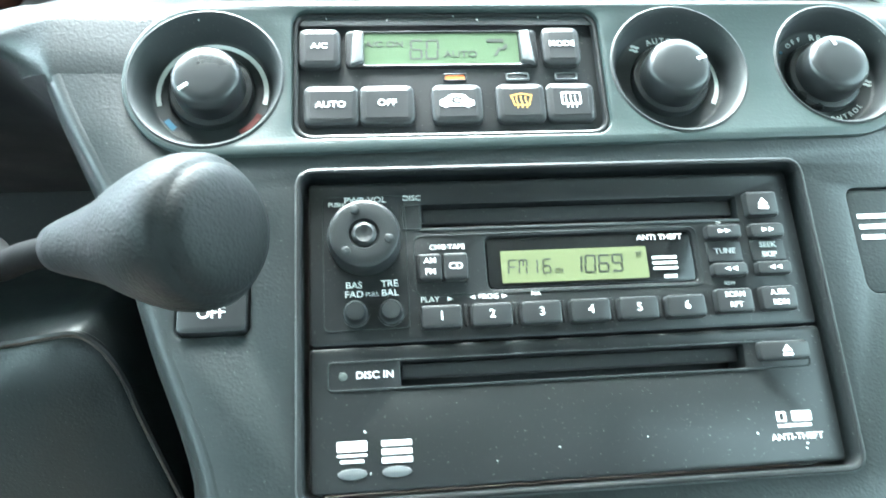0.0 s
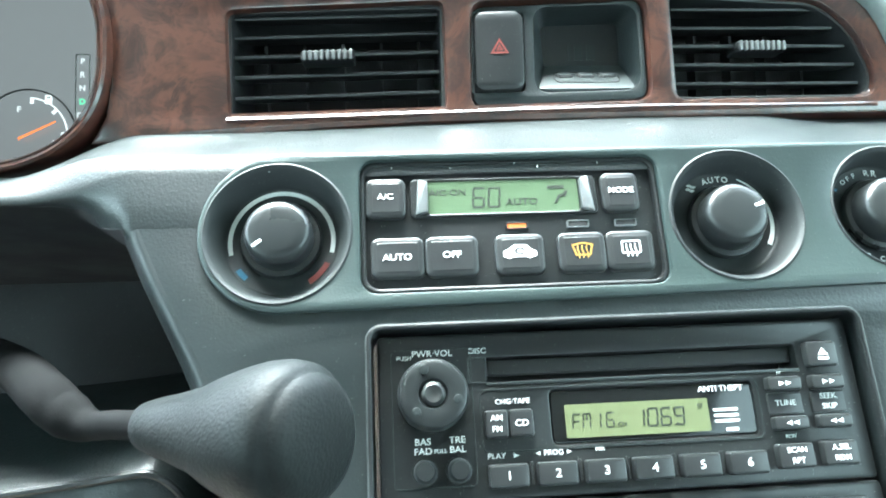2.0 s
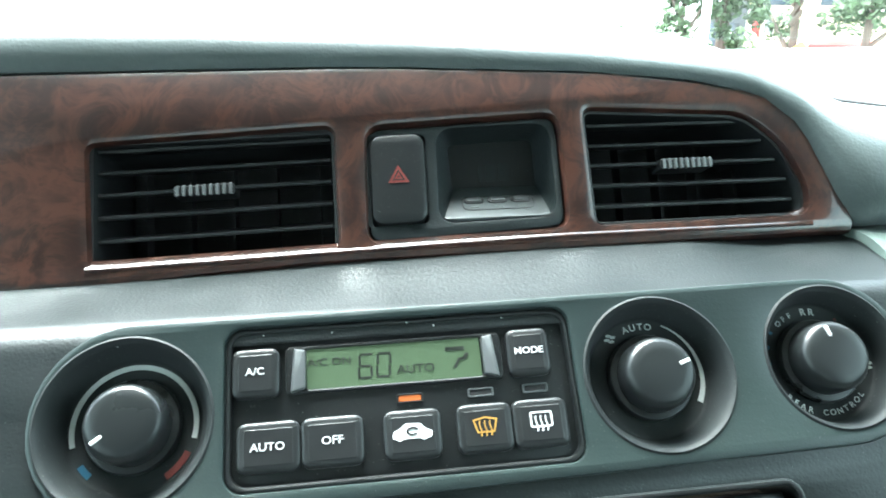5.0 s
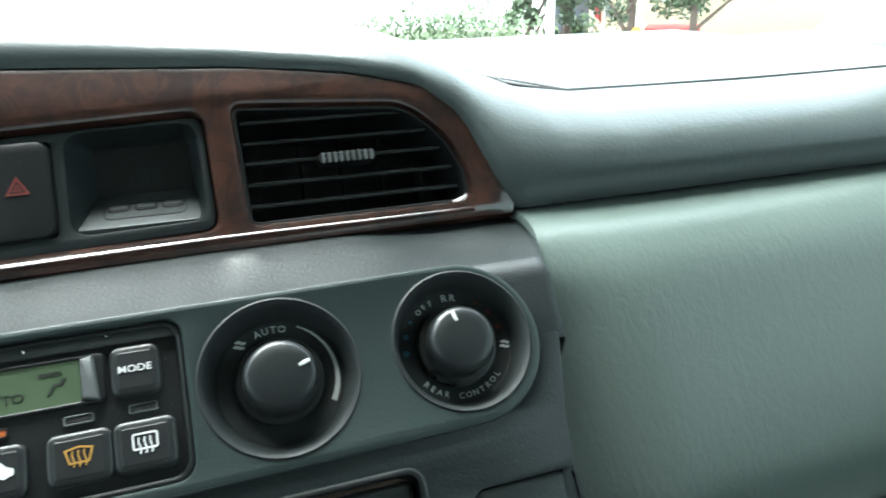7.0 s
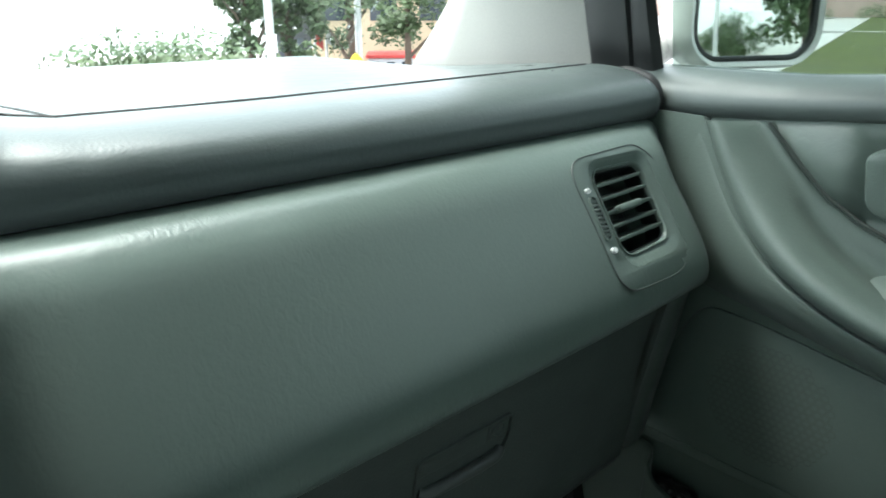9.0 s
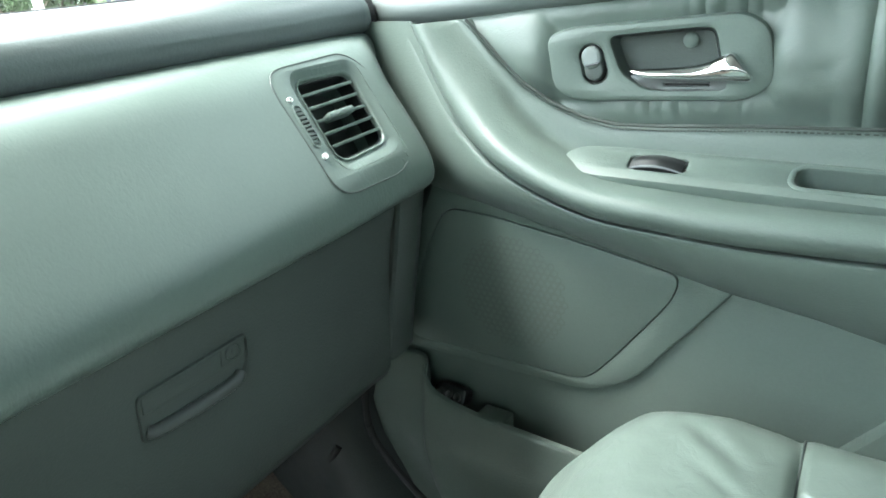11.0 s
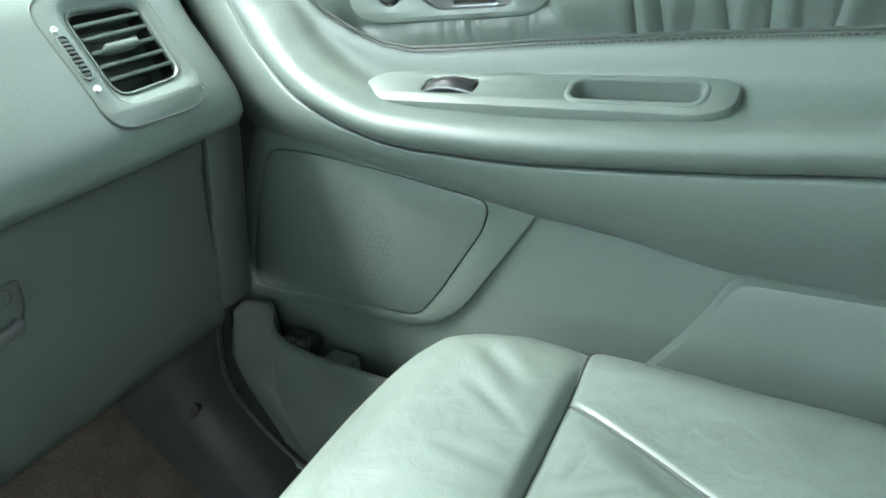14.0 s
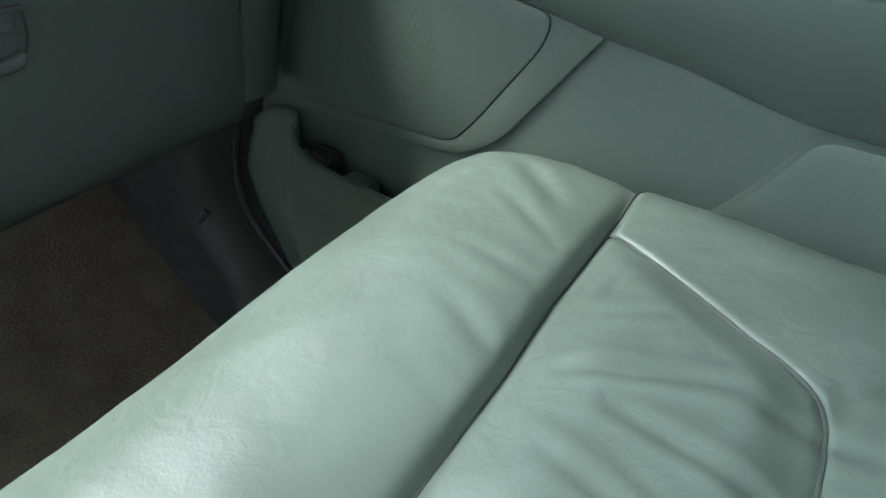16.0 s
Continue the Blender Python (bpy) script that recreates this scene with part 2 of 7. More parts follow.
def rounded(poly, r, n=4):
    """A polygon with its corners rounded."""
    out = []
    for i, p in enumerate(poly):
        p, a, b = Vector(p), Vector(poly[i - 1]), Vector(poly[(i + 1) % len(poly)])
        k = r[i] if isinstance(r, (list, tuple)) else r
        k = min(k, (a - p).length * 0.48, (b - p).length * 0.48)
        s, e = p + (a - p).normalized() * k, p + (b - p).normalized() * k
        for j in range(n + 1):
            t = j / n
            out.append(tuple(s * (1 - t) ** 2 + p * 2 * t * (1 - t) + e * t * t))
    return out


def turn_left(poly):
    area = sum(a[0] * b[1] - b[0] * a[1] for a, b in zip(poly, poly[1:] + poly[:1]))
    return list(poly) if area > 0 else list(poly)[::-1]


def inset(poly, d):
    out, n = [], len(poly)
    for i in range(n):
        p0, p1, p2 = Vector(poly[i - 1]), Vector(poly[i]), Vector(poly[(i + 1) % n])
        e1, e2 = p1 - p0, p2 - p1
        if e1.length < 1e-9 or e2.length < 1e-9:
            out.append(tuple(p1))
            continue
        e1.normalize(), e2.normalize()
        a, b = Vector((-e1.y, e1.x)), Vector((-e2.y, e2.x))
        out.append(tuple(p1 + (a + b) * (d / max(0.35, 1 + a.dot(b)))))
    return out


def plate_bm(outer, holes=(), h0=-0.002, h1=0.0, bevel=0.0006, back=True, bm=None):
    """A plate with holes and rounded front edges, in the xy plane with its front at h1."""
    bm = bmesh.new() if bm is None else bm
    loops = [turn_left(outer)] + [turn_left(h)[::-1] for h in holes]
    fronts = []
    for lp in loops:
        levels = [(0, h0), (0, h1 - bevel), (bevel * 0.3, h1 - bevel * 0.3), (bevel, h1)] if bevel else [(0, h0), (0, h1)]
        rows = [[bm.verts.new((*q, h)) for q in (inset(lp, d) if d else lp)] for d, h in levels]
        for r0, r1 in zip(rows, rows[1:]):
            for i in range(len(lp)):
                j = (i + 1) % len(lp)
                bm.faces.new((r0[i], r0[j], r1[j], r1[i]))
        fronts.append((rows[-1], rows[0]))
    from mathutils.geometry import tessellate_polygon
    for k in ((0, 1) if back else (0,)):
        flat = [v for f in fronts for v in f[k]]
        for tri in tessellate_polygon([[Vector((v.co.x, v.co.y, 0)) for v in f[k]] for f in fronts]):
            if len(set(tri)) == 3:
                try:
                    bm.faces.new([flat[i] for i in tri])
                except ValueError:
                    pass
    return bm


def lathe_bm(profile, n=40, bm=None, centre=(0, 0, 0)):
    bm = bmesh.new() if bm is None else bm
    rows = []
    for r, h in profile:
        if r < 1e-7:
            rows.append([bm.verts.new((centre[0], centre[1], centre[2] + h))])
        else:
            rows.append([bm.verts.new((centre[0] + r * math.cos(2 * math.pi * i / n), centre[1] + r * math.sin(2 * math.pi * i / n), centre[2] + h)) for i in range(n)])
    for a, b in zip(rows, rows[1:]):
        for i in range(n):
            j = (i + 1) % n
            if len(a) == 1 and len(b) == 1:
                continue
            if len(a) == 1:
                bm.faces.new((a[0], b[i], b[j]))
            elif len(b) == 1:
                bm.faces.new((a[i], a[j], b[0]))
            else:
                bm.faces.new((a[i], a[j], b[j], b[i]))
    return bm


def grid_bm(rows, bm=None, close=False):
    """A sheet through rows of points of equal length."""
    bm = bmesh.new() if bm is None else bm
    vs = [[bm.verts.new(p) for p in r] for r in rows]
    for a, b in zip(vs, vs[1:]):
        for i in range(len(a) - (0 if close else 1)):
            j = (i + 1) % len(a)
            bm.faces.new((a[i], a[j], b[j], b[i]))
    return bm


def thicken(bm, d):
    """Gives an open sheet depth."""
    bmesh.ops.recalc_face_normals(bm, faces=bm.faces)
    bm.normal_update()
    bm.verts.index_update()
    faces, verts = list(bm.faces), list(bm.verts)
    border = [e for e in bm.edges if len(e.link_faces) == 1]
    rims = [(e.link_loops[0].vert, e.link_loops[0].link_loop_next.vert) for e in border]
    twin = {v: bm.verts.new(v.co - v.normal * d) for v in verts}
    for f in faces:
        bm.faces.new([twin[v] for v in reversed(f.verts)])
    for a, b in rims:
        bm.faces.new((b, a, twin[a], twin[b]))
    return bm


def smooth_path(pts, n=8):
    """A curve through the points (Catmull-Rom)."""
    pts = [Vector(p) for p in pts]
    out = []
    for i in range(len(pts) - 1):
        p0, p1, p2, p3 = pts[max(i - 1, 0)], pts[i], pts[i + 1], pts[min(i + 2, len(pts) - 1)]
        for k in range(n):
            t = k / n
            out.append(0.5 * ((2 * p1) + (p2 - p0) * t + (2 * p0 - 5 * p1 + 4 * p2 - p3) * t * t + (3 * p1 - p0 - 3 * p2 + p3) * t ** 3))
    out.append(pts[-1])
    return out


def tube_bm(path, radius, n=8, bm=None):
    bm = bmesh.new() if bm is None else bm
    path = [Vector(p) for p in path]
    rows, up = [], Vector((0.13, 0.2, 0.97))
    for i, p in enumerate(path):
        d = (path[min(i + 1, len(path) - 1)] - path[max(i - 1, 0)]).normalized()
        s = d.cross(up)
        s = s.normalized() if s.length > 1e-4 else d.orthogonal().normalized()
        u = s.cross(d)
        r = radius[i] if isinstance(radius, (list, tuple)) else radius
        rows.append([p + (s * math.cos(2 * math.pi * k / n) + u * math.sin(2 * math.pi * k / n)) * r for k in range(n)])
    grid_bm(rows, bm, close=True)
    bm.verts.ensure_lookup_table()
    total = len(bm.verts)
    bm.faces.new(bm.verts[total - n:total])
    bm.faces.new(bm.verts[total - n * len(path):total - n * len(path) + n][::-1])
    return bm


def lerp(x, table):
    """Straight-line value from rows of (x, value)."""
    if x <= table[0][0]:
        return table[0][1]
    for (a, u), (b, v) in zip(table, table[1:]):
        if x <= b:
            return u + (v - u) * (x - a) / (b - a)
    return table[-1][1]


def ease(a, b, x):
    t = min(1, max(0, (x - a) / (b - a)))
    return t * t * (3 - 2 * t)


def lettering(text, size, x, y, h, material, parent, m, turn=0.0, wide=1.0, align="CENTER", name="lettering"):
    cu = bpy.data.curves.new(name, "FONT")
    cu.body, cu.size, cu.align_x, cu.align_y, cu.extrude, cu.resolution_u = text, size, align, "CENTER", 0.00008, 3
    cu.offset = size * 0.010
    tmp = bpy.data.objects.new("tmp", cu)
    scene.collection.objects.link(tmp)
    me = bpy.data.meshes.new_from_object(tmp.evaluated_get(bpy.context.evaluated_depsgraph_get()))
    bpy.data.objects.remove(tmp)
    bpy.data.curves.remove(cu)
    bm = bmesh.new()
    bm.from_mesh(me)
    bpy.data.meshes.remove(me)
    return part(name, bm, material, parent, "", m @ Matrix.Translation((x, y, h)) @ Matrix.Rotation(radians(turn), 4, "Z") @ Matrix.Diagonal((wide, 1, 1, 1)))


def plane_frame(origin, up, roll=0.0):
    """Axes of a slanted face: x across, y up along it, z out of it towards the cabin."""
    u = Vector(up).normalized()
    x = Vector((1, 0, 0))
    n = x.cross(u)
    return Matrix.Translation(origin) @ Matrix((x, u, n)).transposed().to_4x4() @ Matrix.Rotation(radians(roll), 4, "Z")


STACK = plane_frame((0.1165, 0.229, 0.682), (0, 0.656, 0.755), 0.6)
BROW = plane_frame((0.1165, 0.345, 0.768), (0, math.sin(radians(28)), math.cos(radians(28))))
SIDE = plane_frame((0.675, 0.279, 0.722), (0, 0.565, 0.825))
BOW = [(-0.21, -0.0050), (-0.15, -0.0048), (-0.057, -0.0023), (-0.02, -0.0013), (0.04, 0.0)]  # the wood strip sags towards the driver


# ---- setting ----
GROUND_Z = -0.35


def setting(name, bm, material, label="", sharp=38):
    return tagged(part(name, bm, material, None, "", None, sharp), label, name.replace("_", " "), "", "structure")


def sheet(name, rows, material, depth, label=""):
    return setting(name, thicken(grid_bm(rows), depth), material, label)


# carpet and cabin shell
setting("floor", plate_bm(rrect(0.0, -0.80, 1.72, 3.4, 0.05), h0=0.14, h1=0.17, bevel=0.004), CARPET, "brown-grey carpet of the passenger footwell")
sheet("firewall", [[(x, y, z if x < 0.75 else min(z, 0.74)) for x in np.linspace(-0.8, 0.86, 24)] for y, z in ((0.36, 0.160), (0.44, 0.190), (0.52, 0.235), (0.62, 0.300), (0.72, 0.390), (0.79, 0.52), (0.82, 0.74), (0.835, 0.788))], CARPET, 0.02, "carpeted front bulkhead under the dashboard")
ROOF = [(1.02, 0.80), (0.85, 0.93), (0.55, 1.13), (0.25, 1.31), (0.05, 1.38), (-0.6, 1.42), (-1.4, 1.42), (-2.45, 1.36)]
# roof is out of view; its front edge was brought forward to shade the seat
sheet("ceiling", [[(x, y, z - 0.10 * (abs(x) / 0.85) ** 4) for x in np.linspace(-0.87, 0.87, 18)] for y, z in [(0.40, 1.235)] + ROOF[3:]], HEADLINER, 0.02, "pale grey cloth headliner")
# unseen rear cabin, assumed: trim, pillars and windows that admit fill light
sheet("wall_back", [[(x, -2.45, z) for x in (-0.85, 0, 0.85)] for z in (0.15, 0.5, 0.92)], GLOVE, 0.03, "plain trim below the rear window")
sheet("wall_left", [[(-0.86, y, z) for y in (0.62, 0.06, -0.4, -1.4, -2.45)] for z in (0.15, 0.5, 0.86)], GLOVE, 0.03, "plain driver side trim")
sheet("wall_right", [[(0.86, y, z) for y in (-0.86, -1.4, -2.45)] for z in (0.15, 0.5, 0.86)], GLOVE, 0.03, "plain trim behind the passenger door")
for x in (-0.85, 0.85):
    for y in (-0.80, -1.60, -2.42):
        setting("b_pillar", plate_bm(rrect(x, y, 0.05, 0.13, 0.02), h0=0.82, h1=1.33, bevel=0.006), HEADLINER, "pale trimmed window pillar")
for name, pts in (("rear_window", [(-0.85, -2.45), (0.85, -2.45)]), ("driver_window", [(-0.86, 0.42), (-0.86, -0.78)]), ("rear_side_window", [(-0.86, -0.82), (-0.86, -2.42)]), ("rear_side_window", [(0.86, -0.86), (0.86, -2.42)])):
    glazing = sheet(name, [[(x, y, z) for x, y in pts] for z in (0.86, 1.32)], SIDEGLASS if name == "driver_window" else PRIVACY, 0.004, "tinted side glass")
    glazing.visible_shadow = name != "driver_window"
windshield = sheet("windshield", [[(x, y + 0.10 - 0.13 * (x / 0.8) ** 2, z) for x in np.linspace(-0.87, 0.87, 19)] for y, z in ROOF[:4]], GLASS, 0.005, "rain-spotted windscreen glass")
windshield.visible_shadow = False

drop_rnd = random.Random(21)
bm = bmesh.new()
for _ in range(420):
    u, v = drop_rnd.uniform(-0.25, 0.86), drop_rnd.uniform(0.0, 0.95)
    k = min(2, int(v * 3))
    (ya, za), (yb, zb) = ROOF[k], ROOF[k + 1]
    f = v * 3 - k
    size = drop_rnd.uniform(0.0009, 0.0026)
    m = Matrix.Translation((u, ya + (yb - ya) * f + 0.10 - 0.13 * (u / 0.8) ** 2 + 0.001, za + (zb - za) * f + 0.001)) @ Matrix.Rotation(radians(-50), 4, "X") @ Matrix.Diagonal((size, size * drop_rnd.uniform(0.8, 1.5), size * 0.5, 1))
    bmesh.ops.create_icosphere(bm, subdivisions=1, radius=1.0, matrix=m)
DROP, dn, dl = nodes_of("rain_water")
dn["Principled BSDF"].inputs["Transmission Weight"].default_value = 1.0
dn["Principled BSDF"].inputs["Roughness"].default_value = 0.05
dn["Principled BSDF"].inputs["IOR"].default_value = 1.33
drops = tagged(part("raindrops", bm, DROP), "small clear raindrops on the windscreen", "raindrops", "", "stuff")
drops.visible_shadow = False

# made-up sheet closing the slit where bright outdoors showed beside the door
sheet("door_jamb", [[(0.822, y, z) for y in (0.25, 0.40, 0.62)] for z in (0.15, 0.45, 0.775)], GLOVE, 0.006, "filler sheet added behind the door edge")

# A-pillar trim between windscreen and door
PILLAR = [(0.785, [(0.864, 0.764), (0.848, 0.742), (0.830, 0.66), (0.826, 0.54), (0.829, 0.470), (0.842, 0.436)]), (0.87, [(0.838, 0.650), (0.823, 0.636), (0.810, 0.590), (0.808, 0.53), (0.811, 0.478), (0.824, 0.445)]), (0.95, [(0.808, 0.555), (0.793, 0.540), (0.780, 0.505), (0.779, 0.46), (0.782, 0.435), (0.792, 0.415)]), (1.08, [(0.77, 0.44), (0.75, 0.41), (0.738, 0.37), (0.738, 0.34), (0.742, 0.325), (0.750, 0.305)]), (1.34, [(0.64, 0.10), (0.625, 0.075), (0.615, 0.05), (0.615, 0.02), (0.618, 0.01), (0.624, -0.005)])]
rows = [[(x, y, z) for x, y in pts] for z, pts in PILLAR]
setting("a_pillar", thicken(grid_bm(rows), 0.012), HEADLINER, "pale beige windscreen pillar trim")

sheet("windshield_border", [[(x + dx, y + dy, z) for dx, dy in ((0.0, 0.0), (0.006, 0.007), (0.016, 0.018))] for z, (x, y) in [(z, pts[0]) for z, pts in PILLAR]], MATT, 0.003, "black band along the edge of the windscreen")

# ---- dashboard ----
dash = thing("dashboard", (0.25, 0.45, 0.60), "slate and sage green car dashboard with padded top", "dashboard")
WOODTOP = [(-0.35, 0.070), (-0.20, 0.0755), (-0.042, 0.0755), (0.007, 0.073), (0.059, 0.071), (0.10, 0.066), (0.127, 0.0595), (0.146, 0.043), (0.158, 0.012), (0.166, -0.002)]


def pad_front(x):
    """Front lower edge of the upper pad: the wood's top edge, then the sage pad's upper edge."""
    b = lerp(x - 0.1165, WOODTOP)
    y1, z1 = 0.345 + 0.469 * b, 0.768 + 0.883 * b
    return (y1, z1) if x < 0.2825 else (lerp(x, [(0.2825, 0.344), (0.78, 0.336)]), lerp(x, [(0.2825, 0.7665), (0.78, 0.772)]))


RIDGE = [(-0.35, 0.870), (0.0, 0.864), (0.114, 0.856), (0.19, 0.847), (0.235, 0.841), (0.262, 0.832), (0.285, 0.819), (0.31, 0.8095), (0.34, 0.8065), (0.45, 0.8065), (0.78, 0.812)]


def pad_profile(x):
    y, z = pad_front(x)
    r = lerp(x, RIDGE)
    w = ease(0.20, 0.34, x)
    seam_y = 0.455 + (0.402 - 0.455) * w
    top = [(y + 0.012, z - 0.004), (y - 0.002, z + 0.001)]
    hgt = r - z
    bulge = 0.010 * w
    for k in range(1, 10):
        a = math.pi / 2 * k / 9
        top.append((y - 0.003 - bulge * math.sin(2 * a) + (seam_y - y) * (1 - math.cos(a)) ** 1.05, z + 0.001 + hgt * math.sin(a) ** 0.92))
    for k in range(1, 9):
        t = k / 8
        top.append((seam_y + (0.93 - seam_y) * t, r + (0.797 - r) * ease(0, 0.55, t) - 0.004 * t))
    return [(x, py, pz) for py, pz in top]


xs = sorted(set(list(np.linspace(-0.35, 0.2, 16)) + list(np.linspace(0.2, 0.36, 33)) + list(np.linspace(0.36, 0.76, 20)) + [0.772, 0.779]))
rows = [pad_profile(x) for x in xs]
end = [(0.784, p[1] + 0.004, p[2] - 0.006 if i > 1 else p[2]) for i, p in enumerate(pad_profile(0.779))]
part("upper_pad", thicken(grid_bm(rows + [end]), 0.006), DARKPAD, dash, "dark slate grained upper pad", sharp=60)

part("end_seal", tube_bm(smooth_path([(0.789, 0.343, 0.766), (0.789, 0.338, 0.783), (0.789, 0.346, 0.800), (0.789, 0.366, 0.807), (0.789, 0.385, 0.806)], 6), 0.0048, 10), MATT, dash, "dark gap seal beside the door")
# lid seams on the top of the pad
bm = tube_bm(smooth_path([(0.340, 0.408, 0.8072), (0.45, 0.405, 0.8075), (0.60, 0.402, 0.8100), (0.765, 0.401, 0.8128)], 10), 0.0011, 6)
tube_bm(smooth_path([(0.340, 0.408, 0.8072), (0.334, 0.45, 0.8065), (0.325, 0.53, 0.803)], 6), 0.0009, 6, bm)
part("airbag_seam", bm, MATT, dash, "dark seam of the airbag lid")
bm = tube_bm(smooth_path([(0.236, 0.56, 0.829), (0.262, 0.49, 0.829), (0.285, 0.452, 0.8205), (0.31, 0.425, 0.8110), (0.34, 0.408, 0.8073)], 6), 0.0009, 6)
part("hood_seam", bm, MATT, dash)

# sage mid pad in front of the passenger
PADPROF = [(0.41, 0.7600), (0.352, 0.7645), (0.343, 0.7660), (0.331, 0.7655), (0.318, 0.7628), (0.3070, 0.7565), (0.2975, 0.7480), (0.2850, 0.7310), (0.2705, 0.7100), (0.2590, 0.6925), (0.2505, 0.6780), (0.2465, 0.6660), (0.2470, 0.6550), (0.2540, 0.6470), (0.2680, 0.6430)]


def mid_pad(x):
    end = ease(0.728, 0.776, x)
    low = lerp(x, [(0.28, -0.016), (0.42, -0.010), (0.64, 0.0), (0.76, 0.008)])
    start = 1 - ease(0.262, 0.332, x)
    out = []
    for k, (y, z) in enumerate(PADPROF):
        t = max(0, (0.7655 - z) / 0.12)
        out.append((x + 0.020 * start * max(0, 1 - 2.5 * t), y + 0.045 * end ** 2.2 * min(1, 0.25 + 2.6 * t) + 0.017 * start ** 1.5 * min(1, 2.5 * t), z + low * t + 0.0055 * ease(0.30, 0.78, x) * max(0, 1 - 5 * t)))
    return out


bm = grid_bm([smooth_path(mid_pad(x), 4) for x in list(np.linspace(0.262, 0.33, 18)) + list(np.linspace(0.336, 0.63, 40)) + list(np.linspace(0.634, 0.776, 42))])
to_side = SIDE.inverted()
gone = []
for f in bm.faces:
    q = to_side @ f.calc_center_median()
    if -0.034 < q.x < 0.046 and -0.049 < q.y < 0.040 and 0.7 * q.x - q.y < 0.073 and abs(q.z) < 0.03:
        gone.append(f)
bmesh.ops.delete(bm, geom=gone, context="FACES")
part("mid_pad", thicken(bm, 0.004), PAD, dash, "smooth sage green padded panel over the glove box", None, 60)

# added dark plate filling the dash end, where outdoor light showed through
part("end_cap", plate_bm(rrect(0.60, 0.58, 0.46, 0.36, 0.03), h0=-0.790, h1=-0.782, bevel=0.001), MATT, dash, "", Matrix(((0, 0, -1, 0), (1, 0, 0, 0), (0, 1, 0, 0), (0, 0, 0, 1))))
# centre stack: flat face with openings, rounded brow and shelf under the wood
RADIO_HOLE = rrect(0.001, -0.0175, 0.181, 0.1075, 0.004)
CLIMATE_HOLE = rrect(-0.0345, 0.0762, 0.1165, 0.0525, 0.006)
DIALS = [(-0.1232, 0.0745, 0.0268), (0.0532, 0.0765, 0.0262), (0.1180, 0.0775, 0.0252)]
face = rounded([(-0.1770, 0.0810), (-0.1740, 0.0735), (-0.167, 0.058), (-0.147, 0.018), (-0.133, -0.022), (-0.116, -0.070), (-0.104, -0.115), (0.150, -0.115), (0.1475, 0.020), (0.1500, 0.045), (0.1560, 0.070), (0.1600, 0.098), (-0.1575, 0.098), (-0.1600, 0.0810)], [0.001] + [0.010] * 10 + [0.001] * 3, 3)
# the upper edge runs round the three dial wells
spot = max(range(len(face)), key=lambda i: Vector(face[i]).x - Vector(face[(i + 1) % len(face)]).x)
arcs = []
for x, y, r in DIALS[::-1]:
    a0 = math.degrees(math.asin(min(0.999, (0.098 - y) / (r + 0.0008))))
    arcs += [(x + (r + 0.0008) * math.cos(radians(a0 - (180 + 2 * a0) * k / 44)), y + (r + 0.0008) * math.sin(radians(a0 - (180 + 2 * a0) * k / 44))) for k in range(45)]
face = list(face[:spot + 1]) + arcs + list(face[spot + 1:])
SWITCH_HOLE = rrect(-0.1185, -0.0075, 0.0240, 0.0225, 0.003)
BLANK_HOLE = rrect(0.1285, 0.0060, 0.0375, 0.0400, 0.004)
bm = plate_bm(face, [RADIO_HOLE, rrect(-0.0345, 0.0762, 0.1170, 0.053, 0.006), SWITCH_HOLE, BLANK_HOLE], h0=-0.006, h1=0.0, bevel=0.0008)
part("centre_panel", bm, FASCIA, dash, "grained charcoal centre console face", STACK)
UNDER_L = [(0.500, 0.5900), (0.318, 0.7250), (0.3005, 0.7340), (0.2945, 0.7365), (0.2925, 0.7385), (0.2922, 0.7400), (0.2930, 0.7420), (0.2950, 0.7438), (0.2975, 0.7452), (0.3005, 0.7461), (0.3035, 0.7466), (0.3065, 0.7468), (0.3095, 0.7468), (0.314, 0.7466), (0.319, 0.7460), (0.324, 0.7452), (0.329, 0.7442), (0.334, 0.7428)]
# how far the brow reaches towards the glove box, from its fold back to the wood
REACH = [0.1574] * 9 + [0.1577, 0.1581, 0.1587, 0.1594, 0.1632, 0.1655, 0.1662, 0.1664, 0.1672]
fold = [(0.0735, -0.0008), (0.0768, 0.0002), (0.0860, 0.0004), (0.0920, 0.0004), (0.0960, 0.0003), (0.0975, 0.0003)] + [(0.0975 + 0.014 * math.sin(radians(52 * k / 7)), 0.0003 - 0.014 * (1 - math.cos(radians(52 * k / 7)))) for k in range(1, 8)]
UNDER_R = [((STACK @ Vector((0, b, h))).y, (STACK @ Vector((0, b, h))).z) for b, h in fold]
y0, z0 = UNDER_R[-1]
UNDER_R += [(y0 + (0.352 - y0) * k / 5, z0 + (0.7655 - z0) * ease(0, 1, k / 5)) for k in range(1, 6)]
rows = []
